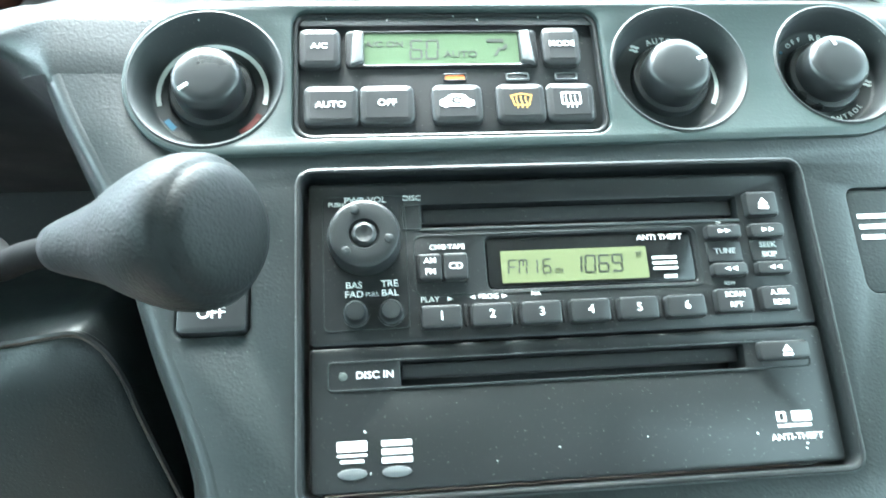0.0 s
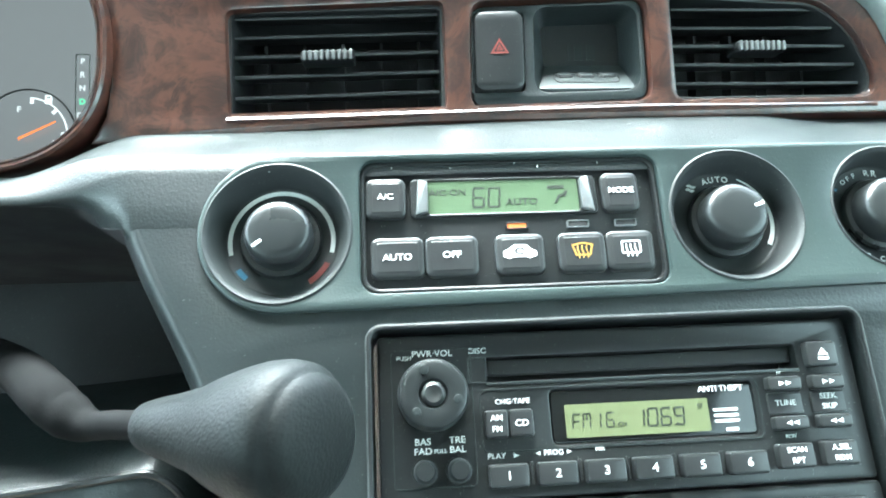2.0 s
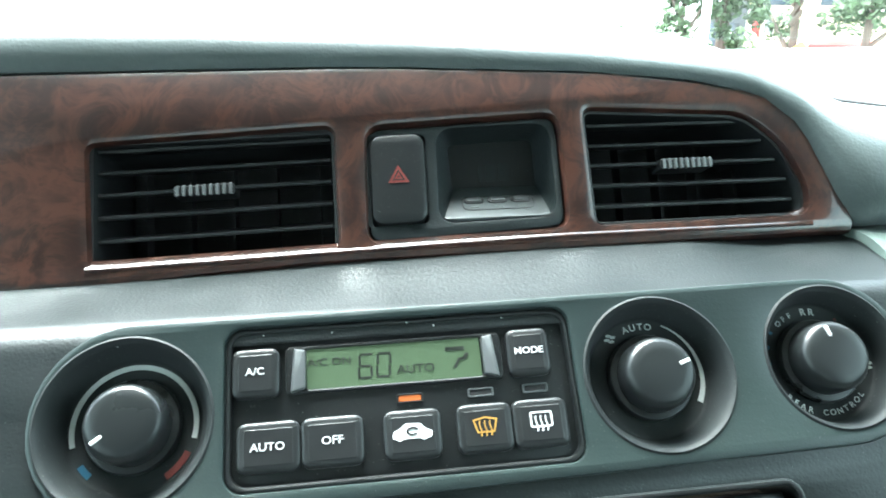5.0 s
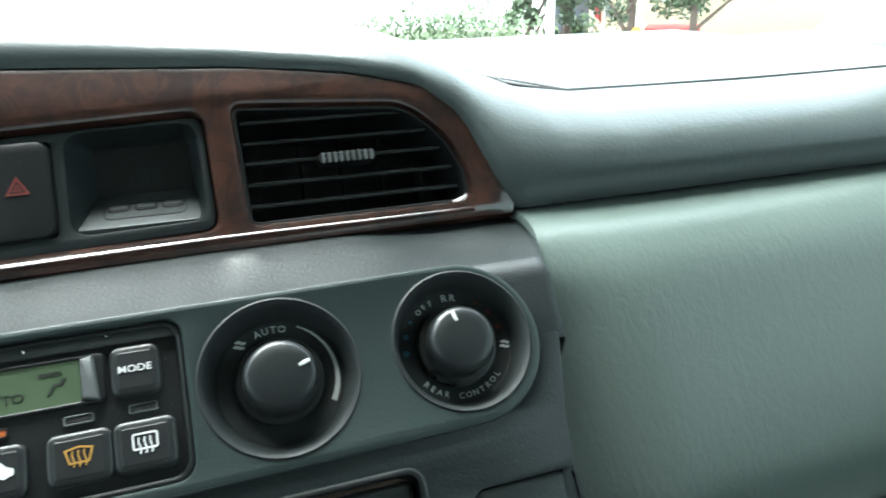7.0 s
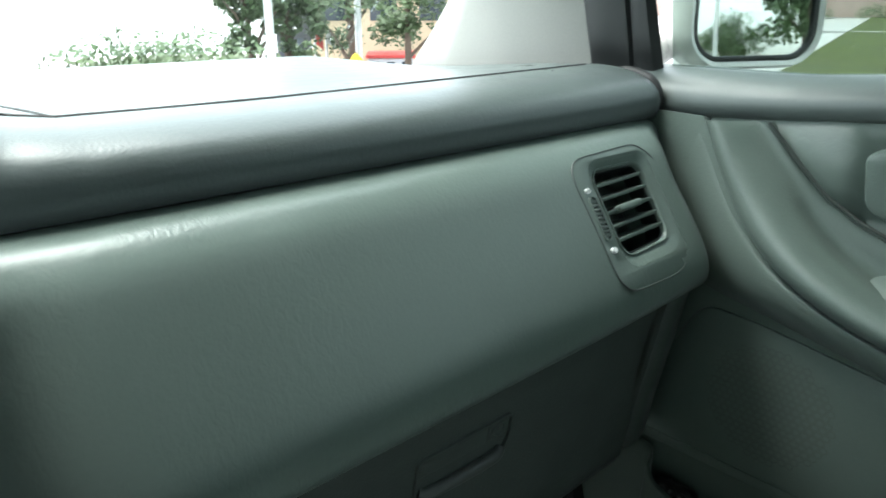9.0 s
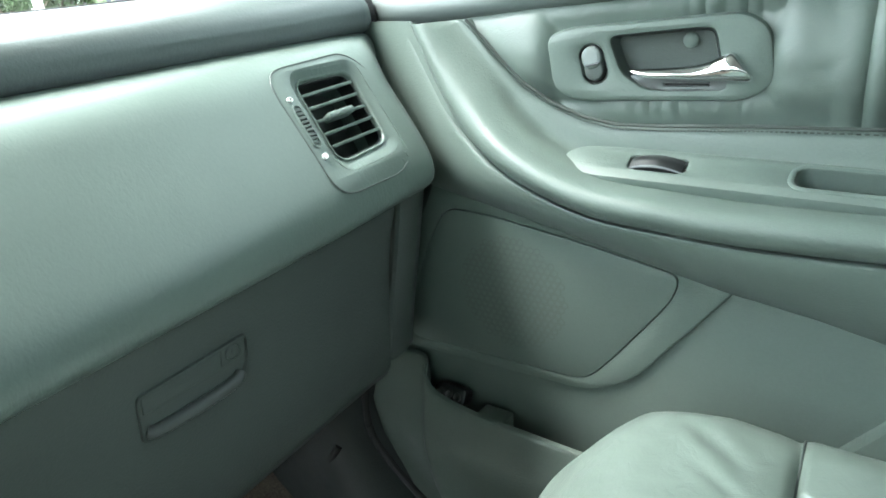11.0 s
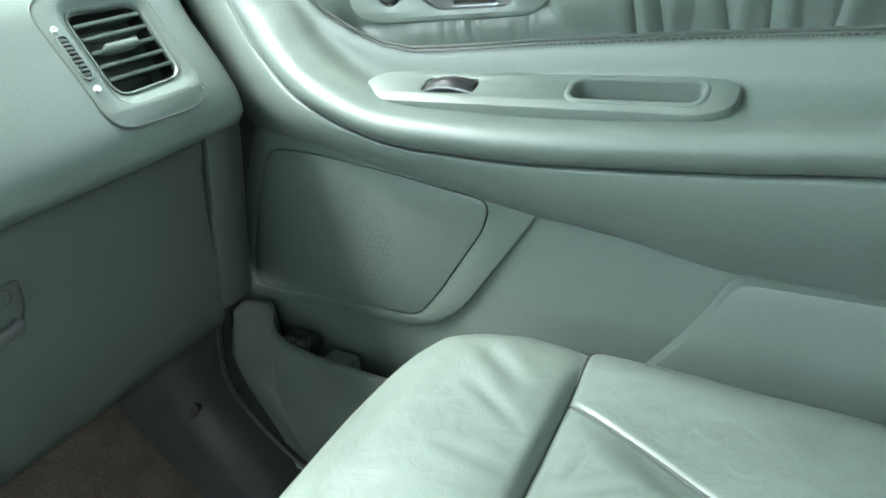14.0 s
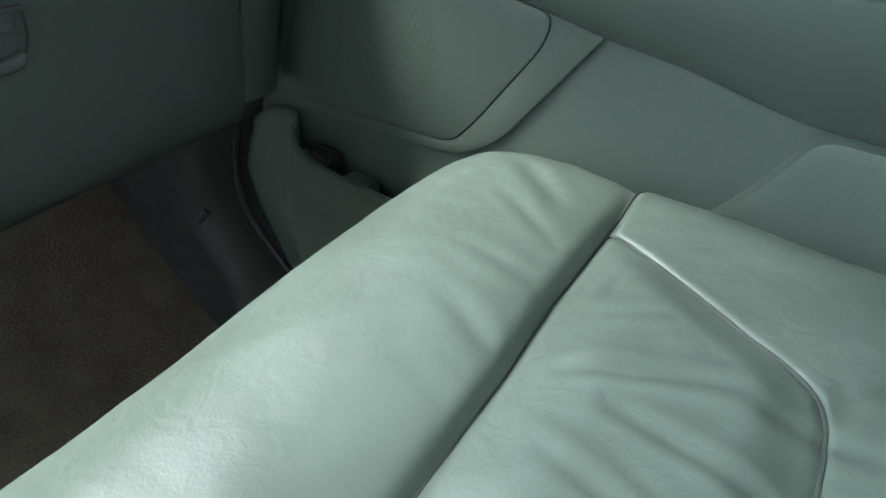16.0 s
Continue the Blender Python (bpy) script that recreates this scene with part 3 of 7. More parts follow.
for xl in list(np.linspace(-0.52, -0.26, 8)) + list(np.linspace(-0.25, -0.17, 41)) + list(np.linspace(-0.1688, 0.10, 220)) + list(np.linspace(0.103, 0.160, 20)):
    row = []
    for k in range(18):
        front, back = ease(-0.222, -0.178, xl), ease(-0.245, -0.187, xl)
        w = front + (back - front) * ease(6, 13, k)
        a = xl if xl <= 0.10 else 0.10 + (xl - 0.10) * (REACH[k] - 0.10) / 0.060
        row.append(Vector((0.1165 + a, UNDER_L[k][0] + (UNDER_R[k][0] - UNDER_L[k][0]) * w, UNDER_L[k][1] + (UNDER_R[k][1] - UNDER_L[k][1]) * w - 0.0062 * w * max(0, k - 12) / 5 * ease(0.05, -0.19, xl) - 0.0042 * ease(0.085, 0.125, xl) * max(0, k - 12) / 5 + max(0, 1 - k / 14) * (0.009 * ease(-0.184, -0.216, xl) - 0.004 * (1 - front) * math.exp(-((xl + 0.196) / 0.016) ** 2)))))
    rows.append(row)
edge_row = rows[-1]
for dx, drop in ((0.0005, 0.0004), (0.0009, 0.0016), (0.0010, 0.0120)):
    rows.append([p + Vector((dx, 0.3 * drop, -drop)) for p in edge_row])
# separate matt black underside, so the shaded hollow stays dark
part("brow_underside", grid_bm([[r[0] + Vector((0, 0.0, -0.001)), r[1] + Vector((0, 0, -0.0006)), r[2] + Vector((0, 0.0004, -0.0005))] for r in rows[:46]]), MATT, dash)
bm = grid_bm(rows)
to_stack = STACK.inverted()
gone = []
for f in bm.faces:
    q = to_stack @ f.calc_center_median()
    if q.z > -0.004 and (any(math.hypot(q.x - x, q.y - y) < r + 0.0024 for x, y, r in DIALS) or (abs(q.x + 0.0345) < 0.0600 and q.y < 0.1040)):
        gone.append(f)
bmesh.ops.delete(bm, geom=gone, context="FACES")
part("shelf", bm, FASCIA, dash, "", sharp=60)
# side cheek of the stack towards the glove box
bm = grid_bm([[STACK @ Vector((a - 0.002, b, 0.0)), STACK @ Vector((a + 0.0005, b, -0.012)), STACK @ Vector((a + 0.002, b, -0.065))] for a, b in ((0.150, -0.115), (0.1485, -0.05), (0.1475, 0.02), (0.150, 0.045), (0.156, 0.07), (0.160, 0.0975))])
part("side_cheek", thicken(bm, 0.003), FASCIA, dash)
# dark hollow beside the steering column
cheek = smooth_path([(-0.116, -0.115, 0), (-0.116, -0.070, 0), (-0.133, -0.022, 0), (-0.147, 0.018, 0), (-0.167, 0.058, 0), (-0.1745, 0.0745, 0), (-0.1795, 0.0865, 0)], 5)
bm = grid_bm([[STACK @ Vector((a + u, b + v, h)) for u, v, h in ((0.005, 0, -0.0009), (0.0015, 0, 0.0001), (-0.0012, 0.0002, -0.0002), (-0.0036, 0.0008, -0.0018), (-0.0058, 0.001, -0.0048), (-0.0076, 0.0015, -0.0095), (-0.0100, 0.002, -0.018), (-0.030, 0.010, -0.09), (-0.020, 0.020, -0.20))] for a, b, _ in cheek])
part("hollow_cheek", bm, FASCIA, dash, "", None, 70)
# raised satin band round the climate controls
band = [(-0.1225, 0.1062)] + [(0.117, 0.1062)]
arc_r = [(0.1175 + 0.0300 * math.cos(radians(a)), 0.0765 + 0.0298 * math.sin(radians(a))) for a in range(80, -91, -10)]
arc_l = [(-0.1218 + 0.0308 * math.cos(radians(a)), 0.0750 + 0.0312 * math.sin(radians(a))) for a in range(270, 99, -10)]
bm = plate_bm([(0.117, 0.1062)] + arc_r + arc_l + [(-0.1225, 0.1062)], [CLIMATE_HOLE] + [ring(x, y, r) for x, y, r in DIALS], h0=-0.004, h1=0.0022, bevel=0.0012)
part("control_band", bm, TRIM, dash, "satin grey-green raised band with round ends", STACK)

# raised frame round the radio opening
bm = plate_bm(rrect(0.001, -0.0175, 0.1855, 0.1120, 0.006), [RADIO_HOLE], h0=-0.020, h1=0.0022, bevel=0.0014)
part("radio_frame", bm, BLACK, dash, "worn black frame round the radios", STACK)
rim_line = rrect(0.001, -0.0175, 0.1858, 0.1123, 0.006)
part("worn_edge", plate_bm(rim_line, [inset(turn_left(rim_line), 0.0006)], h0=0, h1=0.0014, bevel=0.0002), PODGREY, dash, "worn pale edge of the radio frame", STACK)
bm = plate_bm(BLANK_HOLE, h0=-0.004, h1=-0.0008, bevel=0.0012)
part("blank_cover", bm, FASCIA, dash, "", STACK)
for k, (w, y) in enumerate(((0.012, 0.0150), (0.016, 0.0110), (0.009, 0.0070))):
    part("print_bar", plate_bm(rrect(0.1185 + w / 2 - 0.006, y, w, 0.0018, 0.0003), h0=-0.0009, h1=-0.0006, bevel=0), GREYPRINT, dash, "", STACK)

# ---- burl wood trim with vents ----
VENT_L = rounded([(-0.1515, 0.0015), (-0.0565, 0.0025), (-0.0570, 0.0520), (-0.1530, 0.0500)], 0.004)
POD = rounded([(-0.0445, 0.0030), (0.0385, 0.0045), (0.0372, 0.0530), (-0.0435, 0.0510)], 0.0065)
VENT_R = rounded([(0.0505, 0.0045), (0.1450, 0.0052), (0.1455, 0.0180), (0.1370, 0.0370), (0.1210, 0.0505), (0.0490, 0.0545)], [0.004, 0.006, 0.004, 0.008, 0.008, 0.004])
wood = [(0.127 + 0.039 * math.cos(radians(a)) ** 0.8, -0.002 + 0.0615 * math.sin(radians(a)) ** 0.9) for a in range(2, 89, 6)] + [(0.100, 0.0660), (0.059, 0.0710), (0.007, 0.0735), (-0.042, 0.0755), (-0.20, 0.0755), (-0.212, 0.066), (-0.204, 0.045), (-0.2025, 0.022), (-0.205, 0.003), (-0.212, -0.010), (-0.20, -0.009), (-0.067, -0.0038), (0.150, -0.0040), (0.164, -0.0042)]
part("wood_trim", plate_bm(wood, [VENT_L, POD, VENT_R], h0=-0.008, h1=0.003, bevel=0.0032), WOOD, dash, "glossy dark burl wood trim strip", BROW)
bm = grid_bm([[(a, -0.0006, 0.0030), (a, 0.0002, 0.0036), (a, 0.0010, 0.0033), (a, 0.0042 + u, -0.0002), (a, 0.0047 + u, -0.0040)] for a, u in [(x_, 0.0035 * max(0, (x_ - 0.128) / 0.016) ** 2) for x_ in np.linspace(-0.1530, 0.1455, 40)]])
part("ledge", bm, WOOD, dash, "polished wood ledge under the vents", BROW)
part("vent_backing", plate_bm(rrect(-0.005, 0.028, 0.32, 0.058, 0.005), h0=-0.060, h1=-0.055, bevel=0), MATT, dash, "", BROW)


def air_vent(label, x0, x1, y0, y1, slats, tab_x, cut=None):
    """Black vent box with slats and a ribbed thumb tab."""
    v = thing("air_vent", BROW @ Vector(((x0 + x1) / 2, y0, -0.01)), label, "air vent", "dash air vents")
    hole = cut if cut else rrect((x0 + x1) / 2, (y0 + y1) / 2, x1 - x0, y1 - y0, 0.003)
    part("vent_box", plate_bm(inset(turn_left(hole), -0.0022), [inset(turn_left(hole), 0.0012)], h0=-0.050, h1=-0.001, bevel=0.0006), BLACK, v, "", BROW)
    for i, y in enumerate(slats):
        xr = x1 - 0.002
        if cut:
            xr = lerp(y, [(0.0, 0.1440), (0.018, 0.1440), (0.037, 0.1350), (0.0505, 0.119), (0.06, 0.11)]) - 0.002
        slat = plate_bm(rounded([(-0.0008, -0.004), (0.0008, -0.004), (0.0012, -0.020), (-0.0012, -0.020)], 0.0006, 2), h0=x0 + 0.0018, h1=xr, bevel=0)
        slat.transform(Matrix.Translation((0, y, 0)) @ Matrix.Rotation(radians(12), 4, "X") @ Matrix(((0, 0, 1, 0), (1, 0, 0, 0), (0, 1, 0, 0), (0, 0, 0, 1))))
        part("slat", slat, BLACK, v, "", BROW)
        if i == 2:
            xc = tab_x
            tab = plate_bm(rrect(xc, y, 0.024, 0.0042, 0.001), h0=-0.012, h1=-0.0010, bevel=0.0008)
            tab_ob = part("thumb_tab", tab, BLACK, v, "ribbed black thumb tab", BROW)
            for k in range(9):
                part("rib", plate_bm(rrect(xc - 0.0104 + 0.0026 * k, y, 0.0013, 0.0046, 0.0004), h0=-0.002, h1=-0.0002, bevel=0.0003), SILVER, tab_ob, "", BROW)
    for i in range(5):
        x = x0 + (x1 - x0) * (i + 0.5) / 5
        part("fin", plate_bm(rrect(x, (y0 + y1) / 2, 0.0015, (y1 - y0) * 0.9, 0.0005), h0=-0.048, h1=-0.038, bevel=0), MATT, v, "", BROW)
    return v


air_vent("black centre air vent with horizontal slats in wood trim", -0.1525, -0.0568, 0.0022, 0.0512, (0.0112, 0.0207, 0.0300, 0.0391, 0.0478), -0.1090)
air_vent("black air vent with rounded outer corner in wood trim", 0.0500, 0.1450, 0.0052, 0.0535, (0.0118, 0.0209, 0.0300, 0.0388, 0.0478), 0.0940, VENT_R)

# hazard switch and clock pod
pod = thing("dash_clock", BROW @ Vector((0.010, 0.005, -0.005)), "recessed grey digital clock with three oval buttons", "clock")
lip = rounded([(-0.0150, 0.0095), (0.0345, 0.0098), (0.0338, 0.0500), (-0.0145, 0.0495)], 0.0075, 6)
deep = rounded([(-0.0068, 0.0262), (0.0305, 0.0262), (0.0300, 0.0475), (-0.0080, 0.0470)], 0.003, 6)
part("housing", plate_bm(inset(turn_left(POD), 0.0006), [rrect(-0.0316, 0.0288, 0.0242, 0.0372, 0.002), lip], h0=-0.014, h1=-0.0008, bevel=0.001), FASCIA, pod, "", BROW)
bm = grid_bm([[(x, y, -0.0010) for x, y in lip], [(x * 0.985 + 0.0001, y * 0.99 + 0.0003, -0.0025) for x, y in lip], [(x, y, -0.0180) for x, y in deep]], close=True)
# funnel walls stay charcoal so that they read as shaded
part("funnel", bm, FASCIA, pod, "sloping funnel of the clock, kept dark for its shade", BROW)
part("display", plate_bm(inset(turn_left(deep), -0.001), h0=-0.021, h1=-0.0178, bevel=0), BLACK, pod, "dark clock display", BROW)
for x, w in ((0.0060, 0.0012), (0.0105, 0.0042), (0.0165, 0.0042)):
    part("print_bar", plate_bm(rrect(x, 0.0335, w, 0.0075, 0.0003), h0=-0.0180, h1=-0.0175, bevel=0), FASCIA, pod, "", BROW)
slope = BROW @ Matrix.Translation((0.0112, 0.0174, -0.0090)) @ Matrix.Rotation(radians(-44), 4, "X")
# up-facing slope in the paler plastic, as if lit from above
part("button_plate", plate_bm(rounded([(-0.0245, -0.0108), (0.0218, -0.0108), (0.0190, 0.0116), (-0.0176, 0.0116)], 0.002), h0=-0.001, h1=0.0006, bevel=0.0004), PODGREY, pod, "sloping button shelf, painted paler for the light on it", slope)
frame_line = rrect(0, -0.0006, 0.0312, 0.0098, 0.003)
part("button_frame", plate_bm(frame_line, [inset(turn_left(frame_line), 0.0004)], h0=0, h1=0.0009, bevel=0), INK, pod, "", slope)
for k in (-1, 0, 1):
    part("button", plate_bm(rrect(0.01025 * k, 0.0016, 0.0088, 0.0046, 0.0020), h0=0, h1=0.0011, bevel=0.0003), INK, pod, "small oval button with dark rim", slope)
    part("button_cap", plate_bm(rrect(0.01025 * k, 0.0016, 0.0068, 0.0029, 0.0013), h0=0, h1=0.0016, bevel=0.0004), PODGREY, pod, "", slope)
    part("print_bar", plate_bm(rrect(0.01025 * k, -0.0030, 0.0036, 0.0014, 0.0003), h0=0, h1=0.0008, bevel=0), GLOVE, pod, "", slope)
hz = thing("hazard_switch", BROW @ Vector((-0.0312, 0.010, -0.005)), "dark hazard warning switch with red triangle", "switch")
part("rocker", plate_bm(rrect(-0.0312, 0.0290, 0.0234, 0.0378, 0.0050), h0=-0.012, h1=0.0016, bevel=0.0024), BLACK, hz, "", BROW)
tri = [(-0.0355, 0.0272), (-0.0269, 0.0272), (-0.0312, 0.0345)]
part("triangle", plate_bm(tri, [inset(turn_left(tri), 0.0009)], h0=0.0010, h1=0.0019, bevel=0), RED, hz, "dull red warning triangle", BROW)
tri2 = inset(turn_left(tri), 0.0015)
part("triangle", plate_bm(tri2, [inset(turn_left(tri2), 0.0006)], h0=0.0010, h1=0.0019, bevel=0), RED, hz, "", BROW)


SEGMENTS = {"0": "abcdef", "1": "bc", "6": "acdefg", "9": "abcdfg", "F": "aefg", "M": "abcefi"}


def digits(parent, text, x, y, w, h, at_h, gap=1.45):
    """Figures made of the bars of a segment display."""
    t = w * 0.20
    for ch in text:
        if ch == ".":
            part("segment", plate_bm(rrect(x - w * 0.28, y - h / 2 + t / 2, t, t, t * 0.2, 2), h0=at_h - 0.0003, h1=at_h, bevel=0), LCDINK, parent, "", STACK)
            continue
        bars = {"a": (0, h / 2, w, t), "d": (0, -h / 2, w, t), "g": (0, 0, w * 0.8, t), "b": (w / 2, h / 4, t, h * 0.44), "c": (w / 2, -h / 4, t, h * 0.44), "e": (-w / 2, -h / 4, t, h * 0.44), "f": (-w / 2, h / 4, t, h * 0.44), "i": (0, h / 4, t, h * 0.40)}
        for k in SEGMENTS[ch]:
            bx, by, bw, bh = bars[k]
            part("segment", plate_bm(rrect(x + bx + by * 0.10, y + by, bw, bh, t * 0.3, 2), h0=at_h - 0.0003, h1=at_h, bevel=0), LCDINK, parent, "", STACK)
        x += w * gap


# ---- climate controls ----
clim = thing("climate_control_panel", STACK @ Vector((-0.0345, 0.0505, 0)), "black climate control panel with lit green display", "climate control")
part("base", plate_bm(CLIMATE_HOLE, h0=-0.012, h1=-0.0020, bevel=0.0005), BLACK, clim, "", STACK)
part("rim", plate_bm(CLIMATE_HOLE, [rrect(-0.0345, 0.0762, 0.1125, 0.0485, 0.005)], h0=-0.006, h1=0.0008, bevel=0.001), BLACK, clim, "", STACK)


def soft_cap_bm(outline, h0, h1, r):
    """A button with a softly rounded crown."""
    line = turn_left(outline)
    loops = [[(x, y, h0) for x, y in line]]
    for k in range(7):
        a = math.pi / 2 * k / 6
        loops.append([(x, y, h1 - r * 0.55 * (1 - math.sin(a))) for x, y in inset(line, r * (1 - math.cos(a)) + 0.00002)])
    loops.append([(x, y, h1 + 0.0001) for x, y in inset(line, r * 1.06)])
    bm = grid_bm(loops, close=True)
    bm.verts.ensure_lookup_table()
    bm.faces.new(bm.verts[-len(line):])
    return bm


def key(parent, x0, x1, y0, y1, name="button", h1=0.0010, h0=-0.006, mat=None, bev=0.0024, r=0.0030, m=None):
    return part(name, soft_cap_bm(rrect((x0 + x1) / 2, (y0 + y1) / 2, x1 - x0, y1 - y0, r), h0, h1, bev), mat or BUTTON, parent, "", m or STACK)


key(clim, -0.0907, -0.0752, 0.0790, 0.0955)
key(clim, 0.0012, 0.0160, 0.0792, 0.0957)
for x0, x1 in ((-0.0891, -0.06895), (-0.06885, -0.0487), (-0.0424, -0.0235), (-0.0184, 0.00025), (0.00035, 0.0190)):
    key(clim, x0, x1, 0.0555, 0.0715)
for txt, x, y, s in (("A/C", -0.0830, 0.0876, 0.0033), ("MODE", 0.0086, 0.0878, 0.0032), ("AUTO", -0.0792, 0.0634, 0.0035), ("OFF", -0.0588, 0.0638, 0.0036)):
    lettering(txt, s, x, y, 0.0013, WHITE, clim, STACK, wide=1.12)
# car outline, windscreen and rear window signs
car = [(-0.0384, 0.0620), (-0.0374, 0.0612), (-0.0362, 0.0620), (-0.0305, 0.0620), (-0.0294, 0.0612), (-0.0283, 0.0620), (-0.0268, 0.0622), (-0.0266, 0.0642), (-0.0288, 0.0650), (-0.0304, 0.0668), (-0.0352, 0.0670), (-0.0376, 0.0652), (-0.0394, 0.0646), (-0.0397, 0.0624)]
part("car_sign", plate_bm(rounded(car, 0.0006, 2), h0=0.0008, h1=0.0013, bevel=0), WHITE, clim, "", STACK)
loop = [(-0.0331 + 0.0021 * math.cos(radians(a_)), 0.0644 + 0.0013 * math.sin(radians(a_))) for a_ in range(20, 321, 25)]
part("car_sign", plate_bm(loop + [(-0.0331 + (x_ + 0.0331) * 0.68, 0.0644 + (y_ - 0.0644) * 0.60) for x_, y_ in loop[::-1]], h0=0.0008, h1=0.0015, bevel=0), INK, clim, "", STACK)
fan = [(-0.0120, 0.0618), (-0.0062, 0.0618), (-0.0049, 0.0662), (-0.0091, 0.0671), (-0.0133, 0.0662)]
part("windscreen_sign", plate_bm(fan, [inset(turn_left(fan), 0.0006)], h0=0.0008, h1=0.0013, bevel=0), AMBER, clim, "", STACK)
box = rrect(0.0097, 0.0646, 0.0076, 0.0052, 0.0008)
part("rear_window_sign", plate_bm(box, [inset(turn_left(box), 0.0006)], h0=0.0008, h1=0.0013, bevel=0), WHITE, clim, "", STACK)
for cx, mt in ((-0.0091, AMBER), (0.0097, WHITE)):
    for k in (-1, 0, 1):
        bm = tube_bm([(cx + 0.0017 * k + 0.0003 * math.sin(3 * q), 0.0608 + 0.0050 * q / 2, 0.0011) for q in np.linspace(0, 2, 7)], 0.00030, 5)
        part("heat_line", bm, mt, clim, "", STACK)
# display
part("display_bezel", plate_bm(rrect(-0.0370, 0.0875, 0.0730, 0.0160, 0.002), [rrect(-0.0370, 0.0875, 0.0590, 0.0132, 0.001)], h0=-0.005, h1=-0.0006, bevel=0.0008), BLACK, clim, "", STACK)
for s_ in (-1, 1):
    xe = -0.0370 + s_ * 0.0322
    part("display_end", plate_bm(rounded([(xe - 0.0024 * s_, 0.0812), (xe + 0.0026 * s_, 0.0798), (xe + 0.0012 * s_, 0.0946), (xe - 0.0026 * s_, 0.0938)], 0.0006, 2), h0=-0.004, h1=0.0012, bevel=0.0008), SILVER, clim, "silver slanted display end", STACK)
part("display", plate_bm(rrect(-0.0378, 0.0875, 0.0600, 0.0140, 0.001), h0=-0.004, h1=-0.0012, bevel=0), LCD, clim, "lit green liquid crystal display", STACK)
for txt, x, y, s in (("A/C ON", -0.0590, 0.0895, 0.0036), ("AUTO", -0.0302, 0.0850, 0.0040)):
    lettering(txt, s, x, y, -0.0011, LCDINK, clim, STACK, wide=1.15)
digits(clim, "60", -0.0470, 0.0872, 0.0042, 0.0078, -0.0011)
part("seat_sign", plate_bm([(-0.0176, 0.0842), (-0.0164, 0.0842), (-0.0150, 0.0868), (-0.0128, 0.0868), (-0.0118, 0.0890), (-0.0130, 0.0892), (-0.0138, 0.0878), (-0.0156, 0.0876)], h0=-0.0013, h1=-0.0010, bevel=0), LCDINK, clim, "", STACK)
part("seat_sign", plate_bm(rrect(-0.0165, 0.0908, 0.0066, 0.0014, 0.0004), h0=-0.0013, h1=-0.0010, bevel=0), LCDINK, clim, "", STACK)
for x, mt in ((-0.0330, REDLED), (-0.0091, MATT), (0.0097, MATT)):
    part("indicator", plate_bm(rrect(x, 0.0754, 0.0075, 0.0019, 0.0005), h0=-0.004, h1=-0.0015, bevel=0.0002), mt, clim, "", STACK)
    part("indicator_rim", plate_bm(rrect(x, 0.0754, 0.0088, 0.0030, 0.0006), [rrect(x, 0.0754, 0.0076, 0.0020, 0.0004)], h0=-0.004, h1=-0.0011, bevel=0.0002), SILVER if mt is MATT else BLACK, clim, "", STACK)


# ---- rotary dials ----
def dial(label, x, y, r, tick, arc=None):
    d = thing("rotary_dial", STACK @ Vector((x, y, -0.012)), label, "dial", "climate dials")
    at_dial = STACK @ Matrix.Translation((x, y, 0))
    part("well", lathe_bm([(r + 0.0010, -0.004), (r + 0.0010, 0.0022), (r + 0.0003, 0.0026), (r - 0.0006, 0.0019), (r - 0.0016, 0.0002), (0.0222, -0.0074), (0.0216, -0.0086), (0.0209, -0.0090), (0, -0.0090)], 64), WELL, d, "deep dark grey conical recess", at_dial)
    part("skirt", lathe_bm([(0.0154, -0.0104), (0.0153, -0.0070), (0.0148, -0.0060), (0.0136, -0.0057), (0, -0.0057)], 48), KNOB, d, "", at_dial)
    knob = part("knob", lathe_bm([(0.0128, -0.0070), (0.0125, 0.0006), (0.0122, 0.0022), (0.0114, 0.0036), (0.0100, 0.0044), (0.0070, 0.0049), (0, 0.0051)], 48), KNOB, d, "smooth black domed knob", at_dial)
    a = radians(tick)
    bm = plate_bm(rrect(0.0085, 0, 0.0040, 0.0013, 0.0003), h0=0.0030, h1=0.0051, bevel=0.0002)
    part("pointer", bm, WHITE, knob, "white pointer mark", STACK @ Matrix.Translation((x, y, 0)) @ Matrix.Rotation(a, 4, "Z"))
    return d


def arc_bar(parent, x, y, r0, r1, a0, a1, mat, h=-0.0090):
    n = max(3, int(abs(a1 - a0) / 6))
    out = [(x + r1 * math.cos(radians(a0 + (a1 - a0) * i / n)), y + r1 * math.sin(radians(a0 + (a1 - a0) * i / n))) for i in range(n + 1)]
    inn = [(x + r0 * math.cos(radians(a0 + (a1 - a0) * i / n)), y + r0 * math.sin(radians(a0 + (a1 - a0) * i / n))) for i in range(n + 1)]
    part("scale_mark", plate_bm(out + inn[::-1], h0=h - 0.001, h1=h + 0.0002, bevel=0), mat, parent, "", STACK)


(x1, y1, r1), (x2, y2, r2), (x3, y3, r3) = DIALS
d1 = dial("black round temperature dial in deep recess", x1, y1, r1, 215)
arc_bar(d1, x1, y1, 0.0188, 0.0205, 195, -15, GREYPRINT)
arc_bar(d1, x1, y1, 0.0185, 0.0206, 214, 228, BLUE)
arc_bar(d1, x1, y1, 0.0185, 0.0206, -58, -28, RED)
d2 = dial("black round fan speed dial in deep recess", x2, y2, r2, 18)
n = 12
out = [(x2 + 0.0206 * math.cos(radians(66 - 96 * i / n)), y2 + 0.0206 * math.sin(radians(66 - 96 * i / n))) for i in range(n + 1)]
